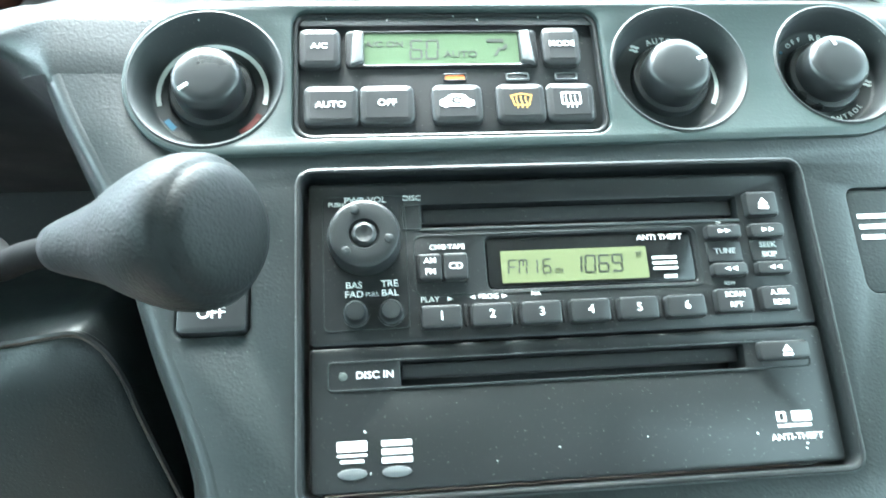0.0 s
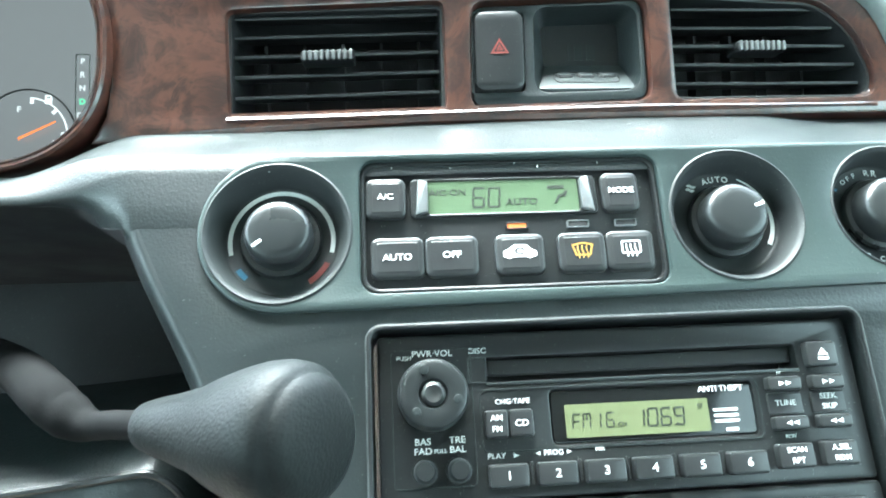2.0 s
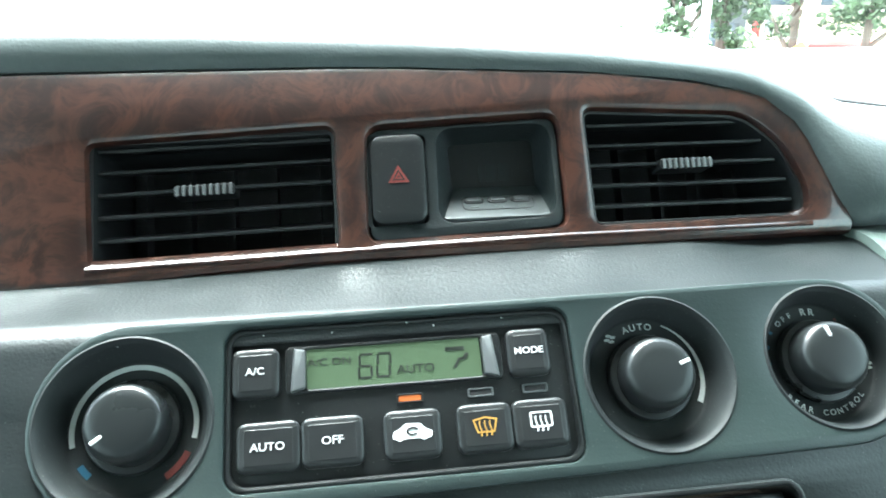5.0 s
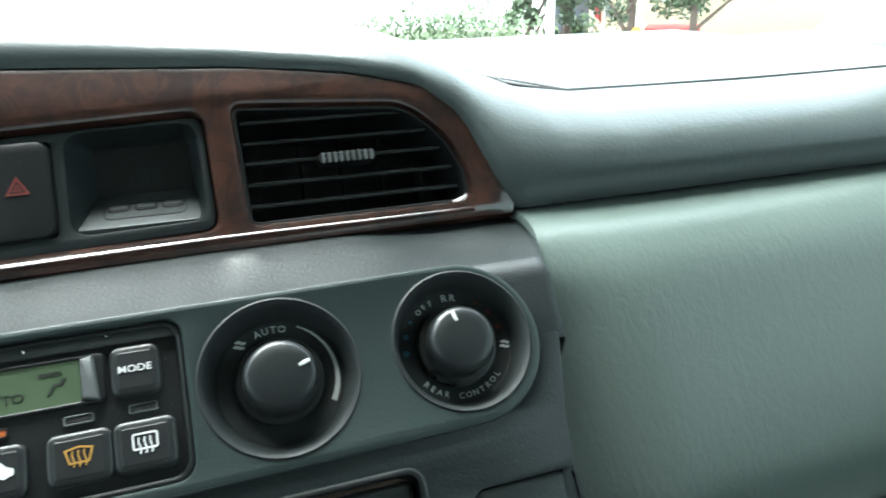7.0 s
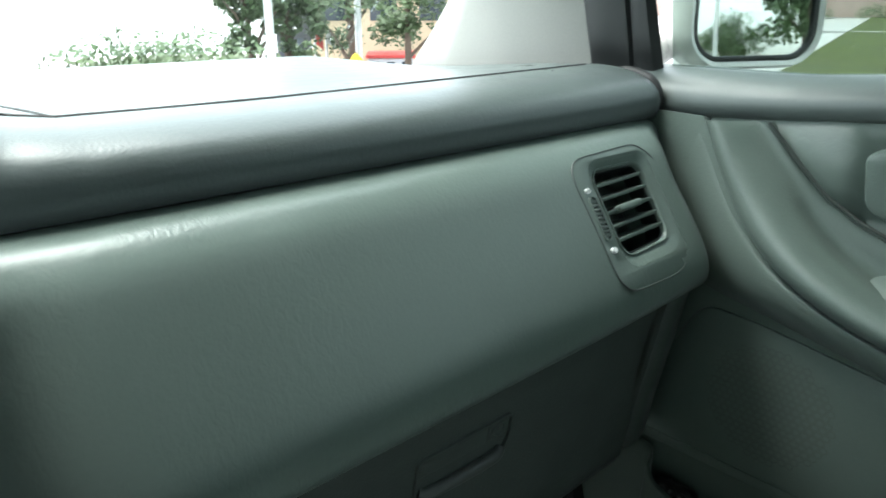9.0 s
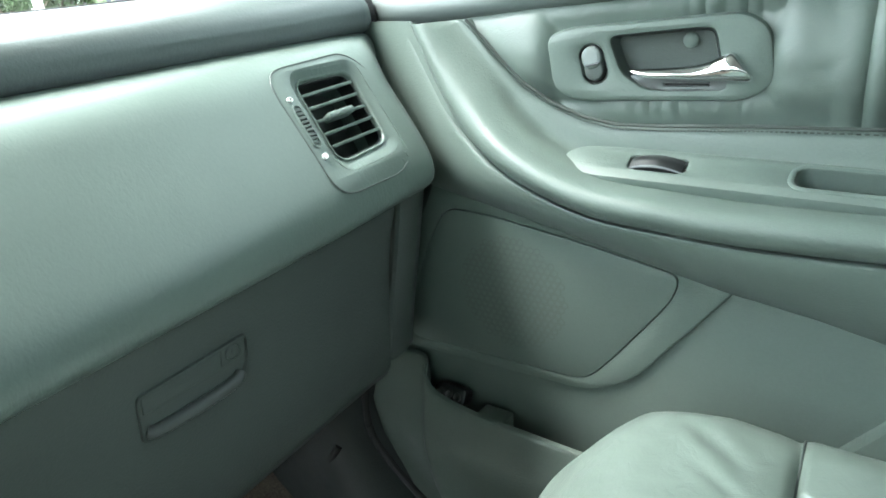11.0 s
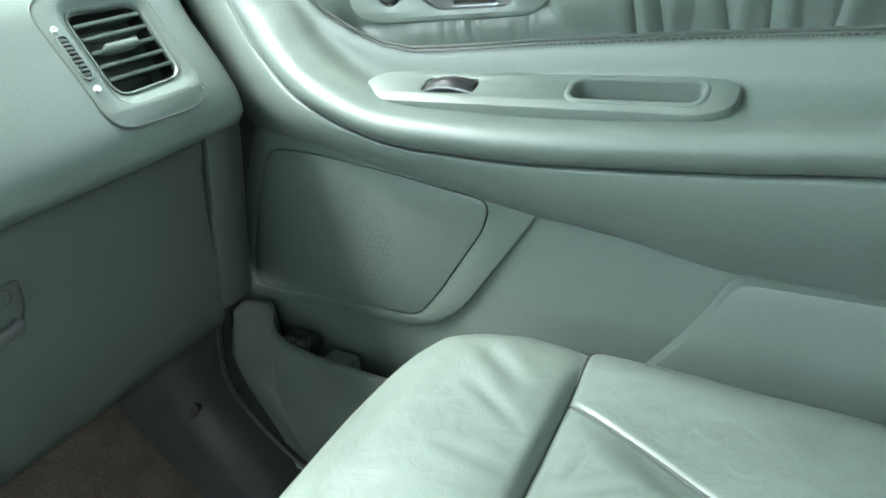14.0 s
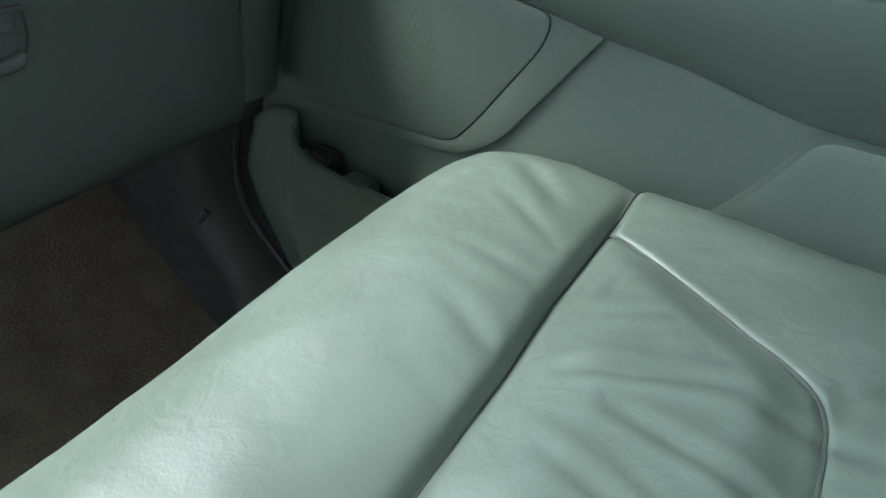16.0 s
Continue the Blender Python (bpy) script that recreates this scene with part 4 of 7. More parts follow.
inn = [(x2 + (0.0202 - 0.0016 * i / n) * math.cos(radians(66 - 96 * i / n)), y2 + (0.0202 - 0.0016 * i / n) * math.sin(radians(66 - 96 * i / n))) for i in range(n + 1)]
part("scale_mark", plate_bm(out + inn[::-1], h0=-0.0100, h1=-0.0088, bevel=0), GREYPRINT, d2, "", STACK)


def ring_text(parent, txt, cx, cy, r, mid, size, mat, step, flip=False):
    for i, ch in enumerate(txt):
        a = mid + (i - (len(txt) - 1) / 2) * (step if flip else -step)
        if ch != " ":
            lettering(ch, size, cx + r * math.cos(radians(a)), cy + r * math.sin(radians(a)), -0.0088, mat, parent, STACK, turn=a + 90 if flip else a - 90)


def fan_sign(parent, cx, cy, mat):
    for k in range(4):
        a = math.pi / 2 * k + 0.4
        part("fan_sign", plate_bm(ring(cx + 0.0012 * math.cos(a), cy + 0.0012 * math.sin(a), 0.0011, 0.00055, 10), h0=-0.0100, h1=-0.0088, bevel=0), mat, parent, "", STACK)


ring_text(d2, "AUTO", x2, y2, 0.0186, 94, 0.0035, GREYPRINT, 9.0)
fan_sign(d2, x2 + 0.0192 * math.cos(radians(128)), y2 + 0.0192 * math.sin(radians(128)), GREYPRINT)
d3 = dial("black rear control dial with red and blue dots", x3, y3, r3, 103)
ring_text(d3, "OFF", x3, y3, 0.0186, 118, 0.0029, GREYPRINT, 9)
ring_text(d3, "RR", x3, y3, 0.0186, 86, 0.0038, GREYPRINT, 10)
ring_text(d3, "REAR CONTROL", x3, y3, 0.0187, 268, 0.0030, GREYPRINT, 8.6, True)
for a, r, mt in ((142, 0.0007, BLUE), (160, 0.0010, BLUE), (179, 0.0012, BLUE), (52, 0.0006, RED), (34, 0.0009, RED), (14, 0.0011, RED)):
    part("colour_dot", plate_bm(ring(x3 + 0.0190 * math.cos(radians(a)), y3 + 0.0190 * math.sin(radians(a)), r, None, 14), h0=-0.0100, h1=-0.0088, bevel=0), mt, d3, "", STACK)
fan_sign(d3, x3 + 0.0195 * math.cos(radians(-8)), y3 + 0.0195 * math.sin(radians(-8)), GREYPRINT)

# switch beside the selector
sw = thing("toggle_switch", STACK @ Vector((-0.1185, -0.022, -0.004)), "square black off switch with white lettering", "switch")
part("cap", plate_bm(inset(turn_left(SWITCH_HOLE), 0.0008), h0=-0.010, h1=0.0022, bevel=0.0016), BUTTON, sw, "", STACK)
lettering("OFF", 0.0052, -0.1185, -0.0115, 0.0023, WHITE, sw, STACK)

# crumbs lying on the dashboard
rnd = random.Random(7)
bm = bmesh.new()
for k in range(16):
    a, b = (rnd.uniform(-0.16, 0.12), rnd.uniform(0.0990, 0.1010)) if k % 2 else (rnd.uniform(-0.08, 0.08), rnd.uniform(-0.066, -0.045))
    m = STACK @ Matrix.Translation((a, b, 0.0004 if k % 2 else -0.0022)) @ Matrix.Rotation(rnd.uniform(0, 3), 4, "Z") @ Matrix.Diagonal((rnd.uniform(0.0004, 0.0009), rnd.uniform(0.0003, 0.0005), 0.0003, 1))
    bmesh.ops.create_cube(bm, size=1.0, matrix=m)
tagged(part("crumbs", bm, WHITE), "few pale crumbs on the console", "crumbs", "", "stuff")


# ---- radio ----
FACE = -0.0030
radio = thing("car_radio", STACK @ Vector((0.001, -0.024, -0.01)), "black car radio with lit display and disc slot", "radio")
KNOB_AT = (-0.0685, 0.0128)
SLOT = rrect(0.0098, 0.0207, 0.1165, 0.0094, 0.0008)
part("faceplate", plate_bm(rrect(0.001, 0.0057, 0.1775, 0.0580, 0.002), [SLOT, rrect(0.0113, 0.0033, 0.0755, 0.0190, 0.002)], h0=-0.020, h1=FACE, bevel=0.001), BLACK, radio, "", STACK)
part("slot_back", plate_bm(rrect(0.0098, 0.0207, 0.118, 0.011, 0.001), h0=-0.018, h1=-0.016, bevel=0), MATT, radio, "", STACK)
part("slot_flap", plate_bm(rrect(0.0098, 0.0221, 0.116, 0.0058, 0.0006), h0=-0.009, h1=FACE - 0.0032, bevel=0.001), MATT, radio, "dark hinged slot flap", STACK)
part("slot_lip", plate_bm(rrect(0.0098, 0.0160, 0.1172, 0.0012, 0.0004), h0=-0.008, h1=FACE + 0.0003, bevel=0.0003), FASCIA, radio, "", STACK)
knob = part("volume_knob", lathe_bm([(0.0126, -0.004), (0.0124, 0.0035), (0.0116, 0.0060), (0.0100, 0.0068), (0.0052, 0.0060), (0.0046, 0.0046), (0, 0.0046)], 48), KNOB, radio, "glossy black volume knob with dished centre", STACK @ Matrix.Translation((*KNOB_AT, 0)))
for a in (110, 225, 345):
    part("dimple", plate_bm(ring(KNOB_AT[0] + 0.0088 * math.cos(radians(a)), KNOB_AT[1] + 0.0088 * math.sin(radians(a)), 0.0017, None, 16), h0=0.0050, h1=0.0068, bevel=0.0003), FASCIA, knob, "", STACK)
part("hub", lathe_bm([(0.0044, 0.0040), (0.0042, 0.0054), (0.0030, 0.0062), (0.0012, 0.0056), (0, 0.0056)], 20), BUTTON, knob, "glossy black knob hub", STACK @ Matrix.Translation((*KNOB_AT, 0)))
for x in (-0.0722, -0.0604):
    part("tone_knob", lathe_bm([(0.0046, -0.004), (0.0046, -0.0022), (0.0040, -0.0020), (0.0038, 0.0012), (0.0030, 0.0026), (0, 0.0030)], 24), KNOB, radio, "small round black knob", STACK @ Matrix.Translation((x, -0.0128, 0)))
pan = part("display_panel", plate_bm(rrect(0.0113, 0.0033, 0.0750, 0.0185, 0.002), h0=-0.008, h1=FACE - 0.0006, bevel=0.0006), surface("gloss_black_window", (0.006, 0.007, 0.007), 0.12, vary=0.02), radio, "glossy black display window", STACK)
part("display", plate_bm(rrect(0.0050, 0.0016, 0.0528, 0.0116, 0.0006), h0=FACE - 0.001, h1=FACE - 0.0002, bevel=0), LCD2, pan, "lit yellow-green display", STACK)
DH = FACE - 0.0001
digits(pan, "FM1", -0.0175, 0.0014, 0.0026, 0.0050, DH), digits(pan, "6", -0.0052, 0.0014, 0.0026, 0.0050, DH), digits(pan, "106.9", 0.0055, 0.0016, 0.0034, 0.0060, DH)
for txt, x, y, s in (("CH", -0.0010, -0.0004, 0.0024), ("ST", 0.0285, 0.0046, 0.0022)):
    lettering(txt, s, x, y, DH, LCDINK, pan, STACK, wide=0.98)
for k in range(3):
    part("logo_bar", plate_bm(rrect(0.0378, 0.0030 - 0.0020 * k, 0.0090, 0.0010, 0.0003), h0=FACE - 0.001, h1=DH, bevel=0), GREYPRINT, pan, "", STACK)
part("logo_bar", plate_bm(rrect(0.0392, -0.0040, 0.0046, 0.0012, 0.0003), h0=FACE - 0.001, h1=DH, bevel=0), GREYPRINT, pan, "", STACK)
lettering("ANTI THEFT", 0.0028, 0.0370, 0.0105, DH, WHITE, pan, STACK, wide=1.1)


def rkey(x0, x1, y0, y1, label="", h1=0.0004):
    b = part("button", plate_bm(rrect((x0 + x1) / 2, (y0 + y1) / 2, x1 - x0, y1 - y0, 0.0012), h0=-0.006, h1=h1, bevel=0.0010), BUTTON, radio, label, STACK)
    return b


def say(txt, x, y, s_, h=0.0005, mat=None, wide=1.08, host=None):
    lettering(txt, s_ * 0.88, x, y, h, mat or WHITE, host or radio, STACK, wide=wide)


def arrow(x, y, s, way, host, h=0.0005):
    part("arrow", plate_bm([(x - s * way, y + s * 0.8), (x - s * way, y - s * 0.8), (x + s * way, y)], h0=h - 0.0004, h1=h, bevel=0), WHITE, host, "", STACK)


def eject(x, y, s, host, h):
    part("eject_sign", plate_bm([(x - s, y), (x + s, y), (x, y + s * 1.3)], h0=h - 0.0004, h1=h, bevel=0), WHITE, host, "", STACK)
    part("eject_sign", plate_bm(rrect(x, y - s * 0.6, 2 * s, s * 0.5, 0.0001), h0=h - 0.0004, h1=h, bevel=0), WHITE, host, "", STACK)


for k in range(6):
    x0 = -0.0505 + 0.01700 * k
    rkey(x0, x0 + 0.0138, -0.0196, -0.0117, "", 0.0014)
    say(str(k + 1), x0 + 0.0069, -0.0156, 0.0046, 0.0015)
    if k:
        part("divider", plate_bm(rrect(x0 - 0.0016, -0.0150, 0.0010, 0.0075, 0.0003), h0=-0.005, h1=FACE + 0.0015, bevel=0.0003), BUTTON, radio, "", STACK)
rkey(-0.0506, -0.0424, -0.0030, 0.0066)
rkey(-0.0420, -0.0334, -0.0030, 0.0066)
say("AM", -0.0465, 0.0038, 0.0032), say("FM", -0.0465, 0.0000, 0.0032), say("CD", -0.0377, 0.0017, 0.0036)
for x0, x1, words in ((0.0536, 0.0664, ("TUNE",)), (0.0702, 0.0828, ("SEEK", "SKIP"))):
    rkey(x0, x1, 0.0085, 0.0136)
    rkey(x0, x1, -0.0054, -0.0006)
    part("word_plate", plate_bm(rrect((x0 + x1) / 2, 0.0040, x1 - x0, 0.0076, 0.0006), h0=-0.006, h1=FACE + 0.0010, bevel=0.0004), BUTTON, radio, "", STACK)
    for i, wd in enumerate(words):
        say(wd, (x0 + x1) / 2, 0.0041 + (0.0018 - 0.0036 * i if len(words) > 1 else 0), 0.0032, FACE + 0.0011, GREYPRINT)
    xc = (x0 + x1) / 2
    for s_ in (-1, 1):
        arrow(xc + 0.0013 * s_, 0.0110, 0.0011, 1, radio)
        arrow(xc + 0.0013 * s_, -0.0030, 0.0011, -1, radio)
rkey(0.0529, 0.0662, -0.0186, -0.0100), rkey(0.0696, 0.0824, -0.0184, -0.0098)
say("SCAN", 0.0596, -0.0124, 0.0030), say("RPT", 0.0596, -0.0160, 0.0030), say("A.SEL", 0.0760, -0.0122, 0.0030), say("RDM", 0.0760, -0.0158, 0.0030)
rkey(0.0705, 0.0823, 0.0166, 0.0258)
eject(0.0764, 0.0206, 0.0020, radio, 0.0006)
FP = FACE + 0.0002
for txt, x, y, s in (("PWR·VOL", -0.0680, 0.0277, 0.0036), ("PUSH", -0.0782, 0.0263, 0.0024), ("DISC", -0.0515, 0.0280, 0.0032), ("CHG·TAPE", -0.0400, 0.0095, 0.0028), ("BAS", -0.0726, -0.0030, 0.0036), ("FAD", -0.0726, -0.0062, 0.0036), ("PULL", -0.0665, -0.0063, 0.0022), ("TRE", -0.0605, -0.0028, 0.0036), ("BAL", -0.0605, -0.0060, 0.0036), ("PLAY", -0.0470, -0.0090, 0.0030), ("PROG", -0.0268, -0.0087, 0.0028), ("NR", -0.0102, -0.0082, 0.0026), ("REW", 0.0602, -0.0076, 0.0020), ("FF", 0.0600, 0.0152, 0.0020)):
    say(txt, x, y, s, FP, WHITE if s > 0.0024 else GREYPRINT)
arrow(-0.0400, -0.0090, 0.0010, 1, radio, FP), arrow(-0.0212, -0.0087, 0.0009, 1, radio, FP), arrow(-0.0324, -0.0087, 0.0009, -1, radio, FP)
part("indicator_well", plate_bm(rrect(-0.0520, 0.0210, 0.0070, 0.0095, 0.0008), [rrect(-0.0520, 0.0210, 0.0058, 0.0083, 0.0006)], h0=-0.004, h1=FACE + 0.0003, bevel=0.0002), FASCIA, radio, "", STACK)
knob_frame = rrect(-0.0685, 0.0055, 0.0290, 0.0480, 0.002)
part("knob_panel", plate_bm(knob_frame, [inset(turn_left(knob_frame), 0.0004)], h0=-0.004, h1=FACE + 0.0003, bevel=0.0001), FASCIA, radio, "", STACK)
mid_frame = rrect(-0.0004, 0.0032, 0.1030, 0.0220, 0.003)
part("display_frame", plate_bm(mid_frame, [inset(turn_left(mid_frame), 0.0005)], h0=-0.004, h1=FACE + 0.0003, bevel=0.0001), FASCIA, radio, "", STACK)

# ---- disc player under the radio ----
player = thing("disc_player", STACK @ Vector((0.001, -0.070, -0.01)), "plain black disc player with wide slot", "disc player")
SLOT2 = rrect(0.0012, -0.0335, 0.1185, 0.0080, 0.0008)
part("faceplate", plate_bm(rrect(0.001, -0.0470, 0.1775, 0.0458, 0.002), [SLOT2], h0=-0.020, h1=FACE + 0.0006, bevel=0.001), BLACK, player, "", STACK)
part("slot_back", plate_bm(rrect(0.0012, -0.0335, 0.120, 0.0095, 0.001), h0=-0.018, h1=-0.015, bevel=0), MATT, player, "", STACK)
part("slot_flap", plate_bm(rrect(0.0012, -0.0323, 0.118, 0.0050, 0.0006), h0=-0.009, h1=FACE - 0.003, bevel=0.001), MATT, player, "dark felt slot flap", STACK)
bez2 = rrect(0.0010, -0.0335, 0.1660, 0.0098, 0.002)
part("slot_frame", plate_bm(bez2, [inset(turn_left(bez2), 0.0006)], h0=-0.004, h1=FACE + 0.0010, bevel=0.0002), FASCIA, player, "", STACK)
part("eject_button", plate_bm(rrect(0.0738, -0.0325, 0.0182, 0.0066, 0.0016), h0=-0.006, h1=0.0006, bevel=0.0010), BUTTON, player, "", STACK)
eject(0.0745, -0.0330, 0.0018, player, 0.0008)
lettering("DISC IN", 0.0033, -0.0665, -0.0335, FACE + 0.0008, WHITE, player, STACK, wide=1.1)
part("lamp", plate_bm(ring(-0.0768, -0.0335, 0.0014, None, 16), h0=-0.004, h1=FACE + 0.0008, bevel=0.0002), GLOVE, player, "", STACK)
lettering("ANTI-THEFT", 0.0030, 0.0737, -0.0612, FACE + 0.0008, WHITE, player, STACK, wide=1.1)
for x, y, w, h_, mt in ((-0.0745, -0.0556, 0.0096, 0.0032, WHITE), (-0.0745, -0.0584, 0.0096, 0.0008, WHITE), (-0.0745, -0.0602, 0.0076, 0.0010, GREYPRINT), (0.0693, -0.0545, 0.0034, 0.0034, WHITE), (0.0765, -0.0545, 0.0070, 0.0034, GREYPRINT), (0.0735, -0.0575, 0.0120, 0.0011, GREYPRINT)):
    part("logo_bar", plate_bm(rrect(x, y, w, h_, 0.0004), h0=-0.004, h1=FACE + 0.0008, bevel=0), mt, player, "", STACK)
part("logo_bar", plate_bm(rrect(0.0693, -0.0545, 0.0012, 0.0022, 0.0003), h0=-0.004, h1=FACE + 0.0010, bevel=0), BLACK, player, "", STACK)
for k in range(3):
    part("logo_bar", plate_bm(rrect(-0.0603, -0.0552 - 0.0026 * k, 0.0098, 0.0018, 0.0004), h0=-0.004, h1=FACE + 0.0008, bevel=0), GREYPRINT, player, "", STACK)
for x in (-0.0745, -0.0605):
    part("oval_badge", plate_bm(ring(x, -0.0640, 0.0047, 0.0017, 20), h0=-0.004, h1=FACE + 0.0010, bevel=0.0003), SILVER, player, "small grey oval badge", STACK)

# ---- gear selector ----
lever = thing("gear_lever", (-0.10, 0.24, 0.66), "black grained column gear lever with rounded knob", "gear lever")
ax0, ax1 = Vector((-0.0430, 0.2145, 0.7000)), Vector((0.0215, 0.1775, 0.7208))
axis = (ax1 - ax0).normalized()
turn = axis.to_track_quat("Z", "Y").to_matrix().to_4x4()
bm = lathe_bm([(0.0, 0.0), (0.0048, 0.0004), (0.0074, 0.0030), (0.0086, 0.0080), (0.0104, 0.018), (0.0128, 0.029), (0.0160, 0.038), (0.0186, 0.047), (0.0201, 0.054), (0.0205, 0.0595), (0.0199, 0.0640), (0.0184, 0.0662), (0.0174, 0.0666), (0.0168, 0.0676), (0.0158, 0.0694), (0.0130, 0.0708), (0.0070, 0.0714), (0, 0.0716)], 56)
part("knob", bm, surface("grained_soft_knob", (0.0085, 0.0110, 0.0110), 0.52, vary=0.06, bump=0.24, grain=1100, spec=0.24), lever, "soft grained black knob", Matrix.Translation(ax0) @ turn, 60)
rod = smooth_path([ax0 + axis * 0.006, (-0.0560, 0.2240, 0.6935), (-0.0690, 0.2335, 0.6865), (-0.0790, 0.2400, 0.6870), (-0.0900, 0.2500, 0.6880), (-0.1193, 0.2850, 0.6775), (-0.165, 0.330, 0.660), (-0.22, 0.37, 0.645)], 8)
# black rubber taken darker still: shade of wheel and driver in its colour
part("rod", tube_bm(rod, [lerp(i, [(0, 0.0046), (14, 0.0048), (22, 0.0078), (30, 0.0086), (56, 0.0090)]) for i in range(len(rod))], 16), surface("shade_black_rubber", (0.0040, 0.0043, 0.0043), 0.8, vary=0.1, bump=0.1, grain=1500, spec=0.12), lever, "bent black lever rod, darkened for shade")
# added black sheet in place of the hollow's deep shade
part("hollow_dark_sheet", plate_bm(rrect(-0.30, -0.01, 0.40, 0.30, 0.02), h0=-0.205, h1=-0.195, bevel=0.002), MATT, dash, "dark sheet standing in for the shaded hollow beside the column", STACK)
cover = thing("column_cover", (-0.18, 0.25, 0.60), "dark plastic shroud below the gear lever", "steering column cover")
rim = smooth_path([(-0.013, 0.235, 0.515), (-0.0290, 0.242, 0.568), (-0.0426, 0.248, 0.612), (-0.0465, 0.250, 0.627), (-0.0525, 0.251, 0.641), (-0.0610, 0.252, 0.648), (-0.0720, 0.252, 0.6475), (-0.088, 0.252, 0.6450), (-0.14, 0.250, 0.641), (-0.35, 0.245, 0.63)], 6)
bm = grid_bm([[p + Vector((0.010, 0.08, -0.004)), p + Vector((0.003, 0.010, 0.0015)), p + Vector((0.001, 0.003, 0.001)), p, p + Vector((-0.004, -0.003, -0.003)), p + Vector((-0.02, -0.008, -0.022)), p + Vector((-0.05, -0.02, -0.12))] for p in rim])
part("shell", thicken(bm, 0.004), FASCIA, cover, "", None, 60)
part("edge_trim", tube_bm([p + Vector((0.001, -0.0005, 0.0008)) for p in rim], 0.0016, 8), BLACK, cover, "smooth rounded edge trim")

# ---- instrument cluster ----
clus = thing("instrument_cluster", BROW @ Vector((-0.26, -0.02, -0.06)), "fuel gauge and gear display behind a wood ring", "instrument cluster")
GA = BROW @ Matrix.Translation((-0.2965, 0.0425, -0.140))


def power(v, p):
    return math.copysign(abs(v) ** p, v)


hoop = [(0.065 * power(math.cos(radians(a)), 0.8), 0.055 * power(math.sin(radians(a)), 0.8)) for a in range(0, 360, 5)]
HR = BROW @ Matrix.Translation((-0.2665, 0.027, 0.0))
part("hood_ring", grid_bm([[(x * s_, y * s_, h_) for x, y in hoop] for s_, h_ in ((1.0, -0.006), (1.0, 0.0045), (0.988, 0.0072), (0.970, 0.0080), (0.950, 0.0066), (0.935, 0.0052), (0.920, 0.0058), (0.900, 0.0040), (0.888, -0.002), (0.886, -0.012))], close=True), WOOD, clus, "dark glossy wood ring round the gauges", HR)
part("tunnel", grid_bm([[(x * 0.888, y * 0.888, -0.011) for x, y in hoop], [(x * 1.08 - 0.006, y * 1.05 + 0.008, -0.060) for x, y in hoop], [(x * 1.4 - 0.030, y * 1.25 + 0.030, -0.141) for x, y in hoop]], close=True), GLOVE, clus, "grey hood tunnel", HR, 60)
# faint emission added to the face: little daylight reaches it under the hood
part("gauge_face", plate_bm([(x * 1.6, y * 1.6) for x, y in hoop], h0=-0.006, h1=-0.002, bevel=0), glowing("glow_grey_gauge_face", (0.17, 0.18, 0.175), 0.04), clus, "pale grey gauge face with an added glow", GA)
# print is given emission too, to stay brighter than the glowing face
GAUGEWHITE = glowing("glow_white_gauge_print", (0.60, 0.64, 0.62), 0.05)
gx, gy = -0.0145, -0.0165
part("gauge_disc", plate_bm(ring(gx, gy, 0.030), [ring(gx, gy, 0.0292)], h0=-0.003, h1=-0.0010, bevel=0), SILVER, clus, "", GA)


def gauge_arc(r0, r1, a0, a1, mat):
    n = 14
    o = [(gx + r1 * math.cos(radians(a0 + (a1 - a0) * i / n)), gy + r1 * math.sin(radians(a0 + (a1 - a0) * i / n))) for i in range(n + 1)]
    q = [(gx + r0 * math.cos(radians(a0 + (a1 - a0) * i / n)), gy + r0 * math.sin(radians(a0 + (a1 - a0) * i / n))) for i in range(n + 1)]
    part("scale_mark", plate_bm(o + q[::-1], h0=-0.003, h1=-0.0012, bevel=0), mat, clus, "", GA)


gauge_arc(0.0238, 0.0246, 84, 2, GAUGEWHITE)
for a in (84, 43, 2):
    gauge_arc(0.0205, 0.0246, a + 2.5, a - 2.5, GAUGEWHITE)
bm = plate_bm([(gx - 0.004, gy - 0.0035), (gx + 0.0185, gy + 0.0075), (gx + 0.0182, gy + 0.0083), (gx - 0.0045, gy - 0.0022)], h0=0.001, h1=0.0018, bevel=0)
# needle carries the same added emission
part("needle", bm, glowing("glow_orange_needle", (0.75, 0.20, 0.06), 0.05), clus, "orange gauge needle", GA)
lettering("E", 0.0052, gx + 0.0165, gy - 0.0055, -0.0012, GAUGEWHITE, clus, GA)
lettering("F", 0.0052, gx - 0.0055, gy + 0.0165, -0.0012, GAUGEWHITE, clus, GA)
part("pump_sign", plate_bm(rrect(gx + 0.0125, gy + 0.0230, 0.0042, 0.0058, 0.0005), [rrect(gx + 0.0125, gy + 0.0243, 0.0024, 0.0016, 0.0002)], h0=-0.003, h1=-0.0012, bevel=0), GAUGEWHITE, clus, "", GA)
col = [(x, y) for x, y in rrect(0.0190, 0.009, 0.0090, 0.0540, 0.001)]
part("gear_column", plate_bm(col, [inset(turn_left(col), 0.0004)], h0=-0.003, h1=-0.0010, bevel=0), GREYPRINT, clus, "", GA)
for i, ch in enumerate(("P", "R", "N", "D", "D3", "2")):
    lettering(ch, 0.0052, 0.0190, 0.0310 - 0.0088 * i, -0.0010, GREENLED if ch == "D" else GAUGEWHITE, clus, GA)
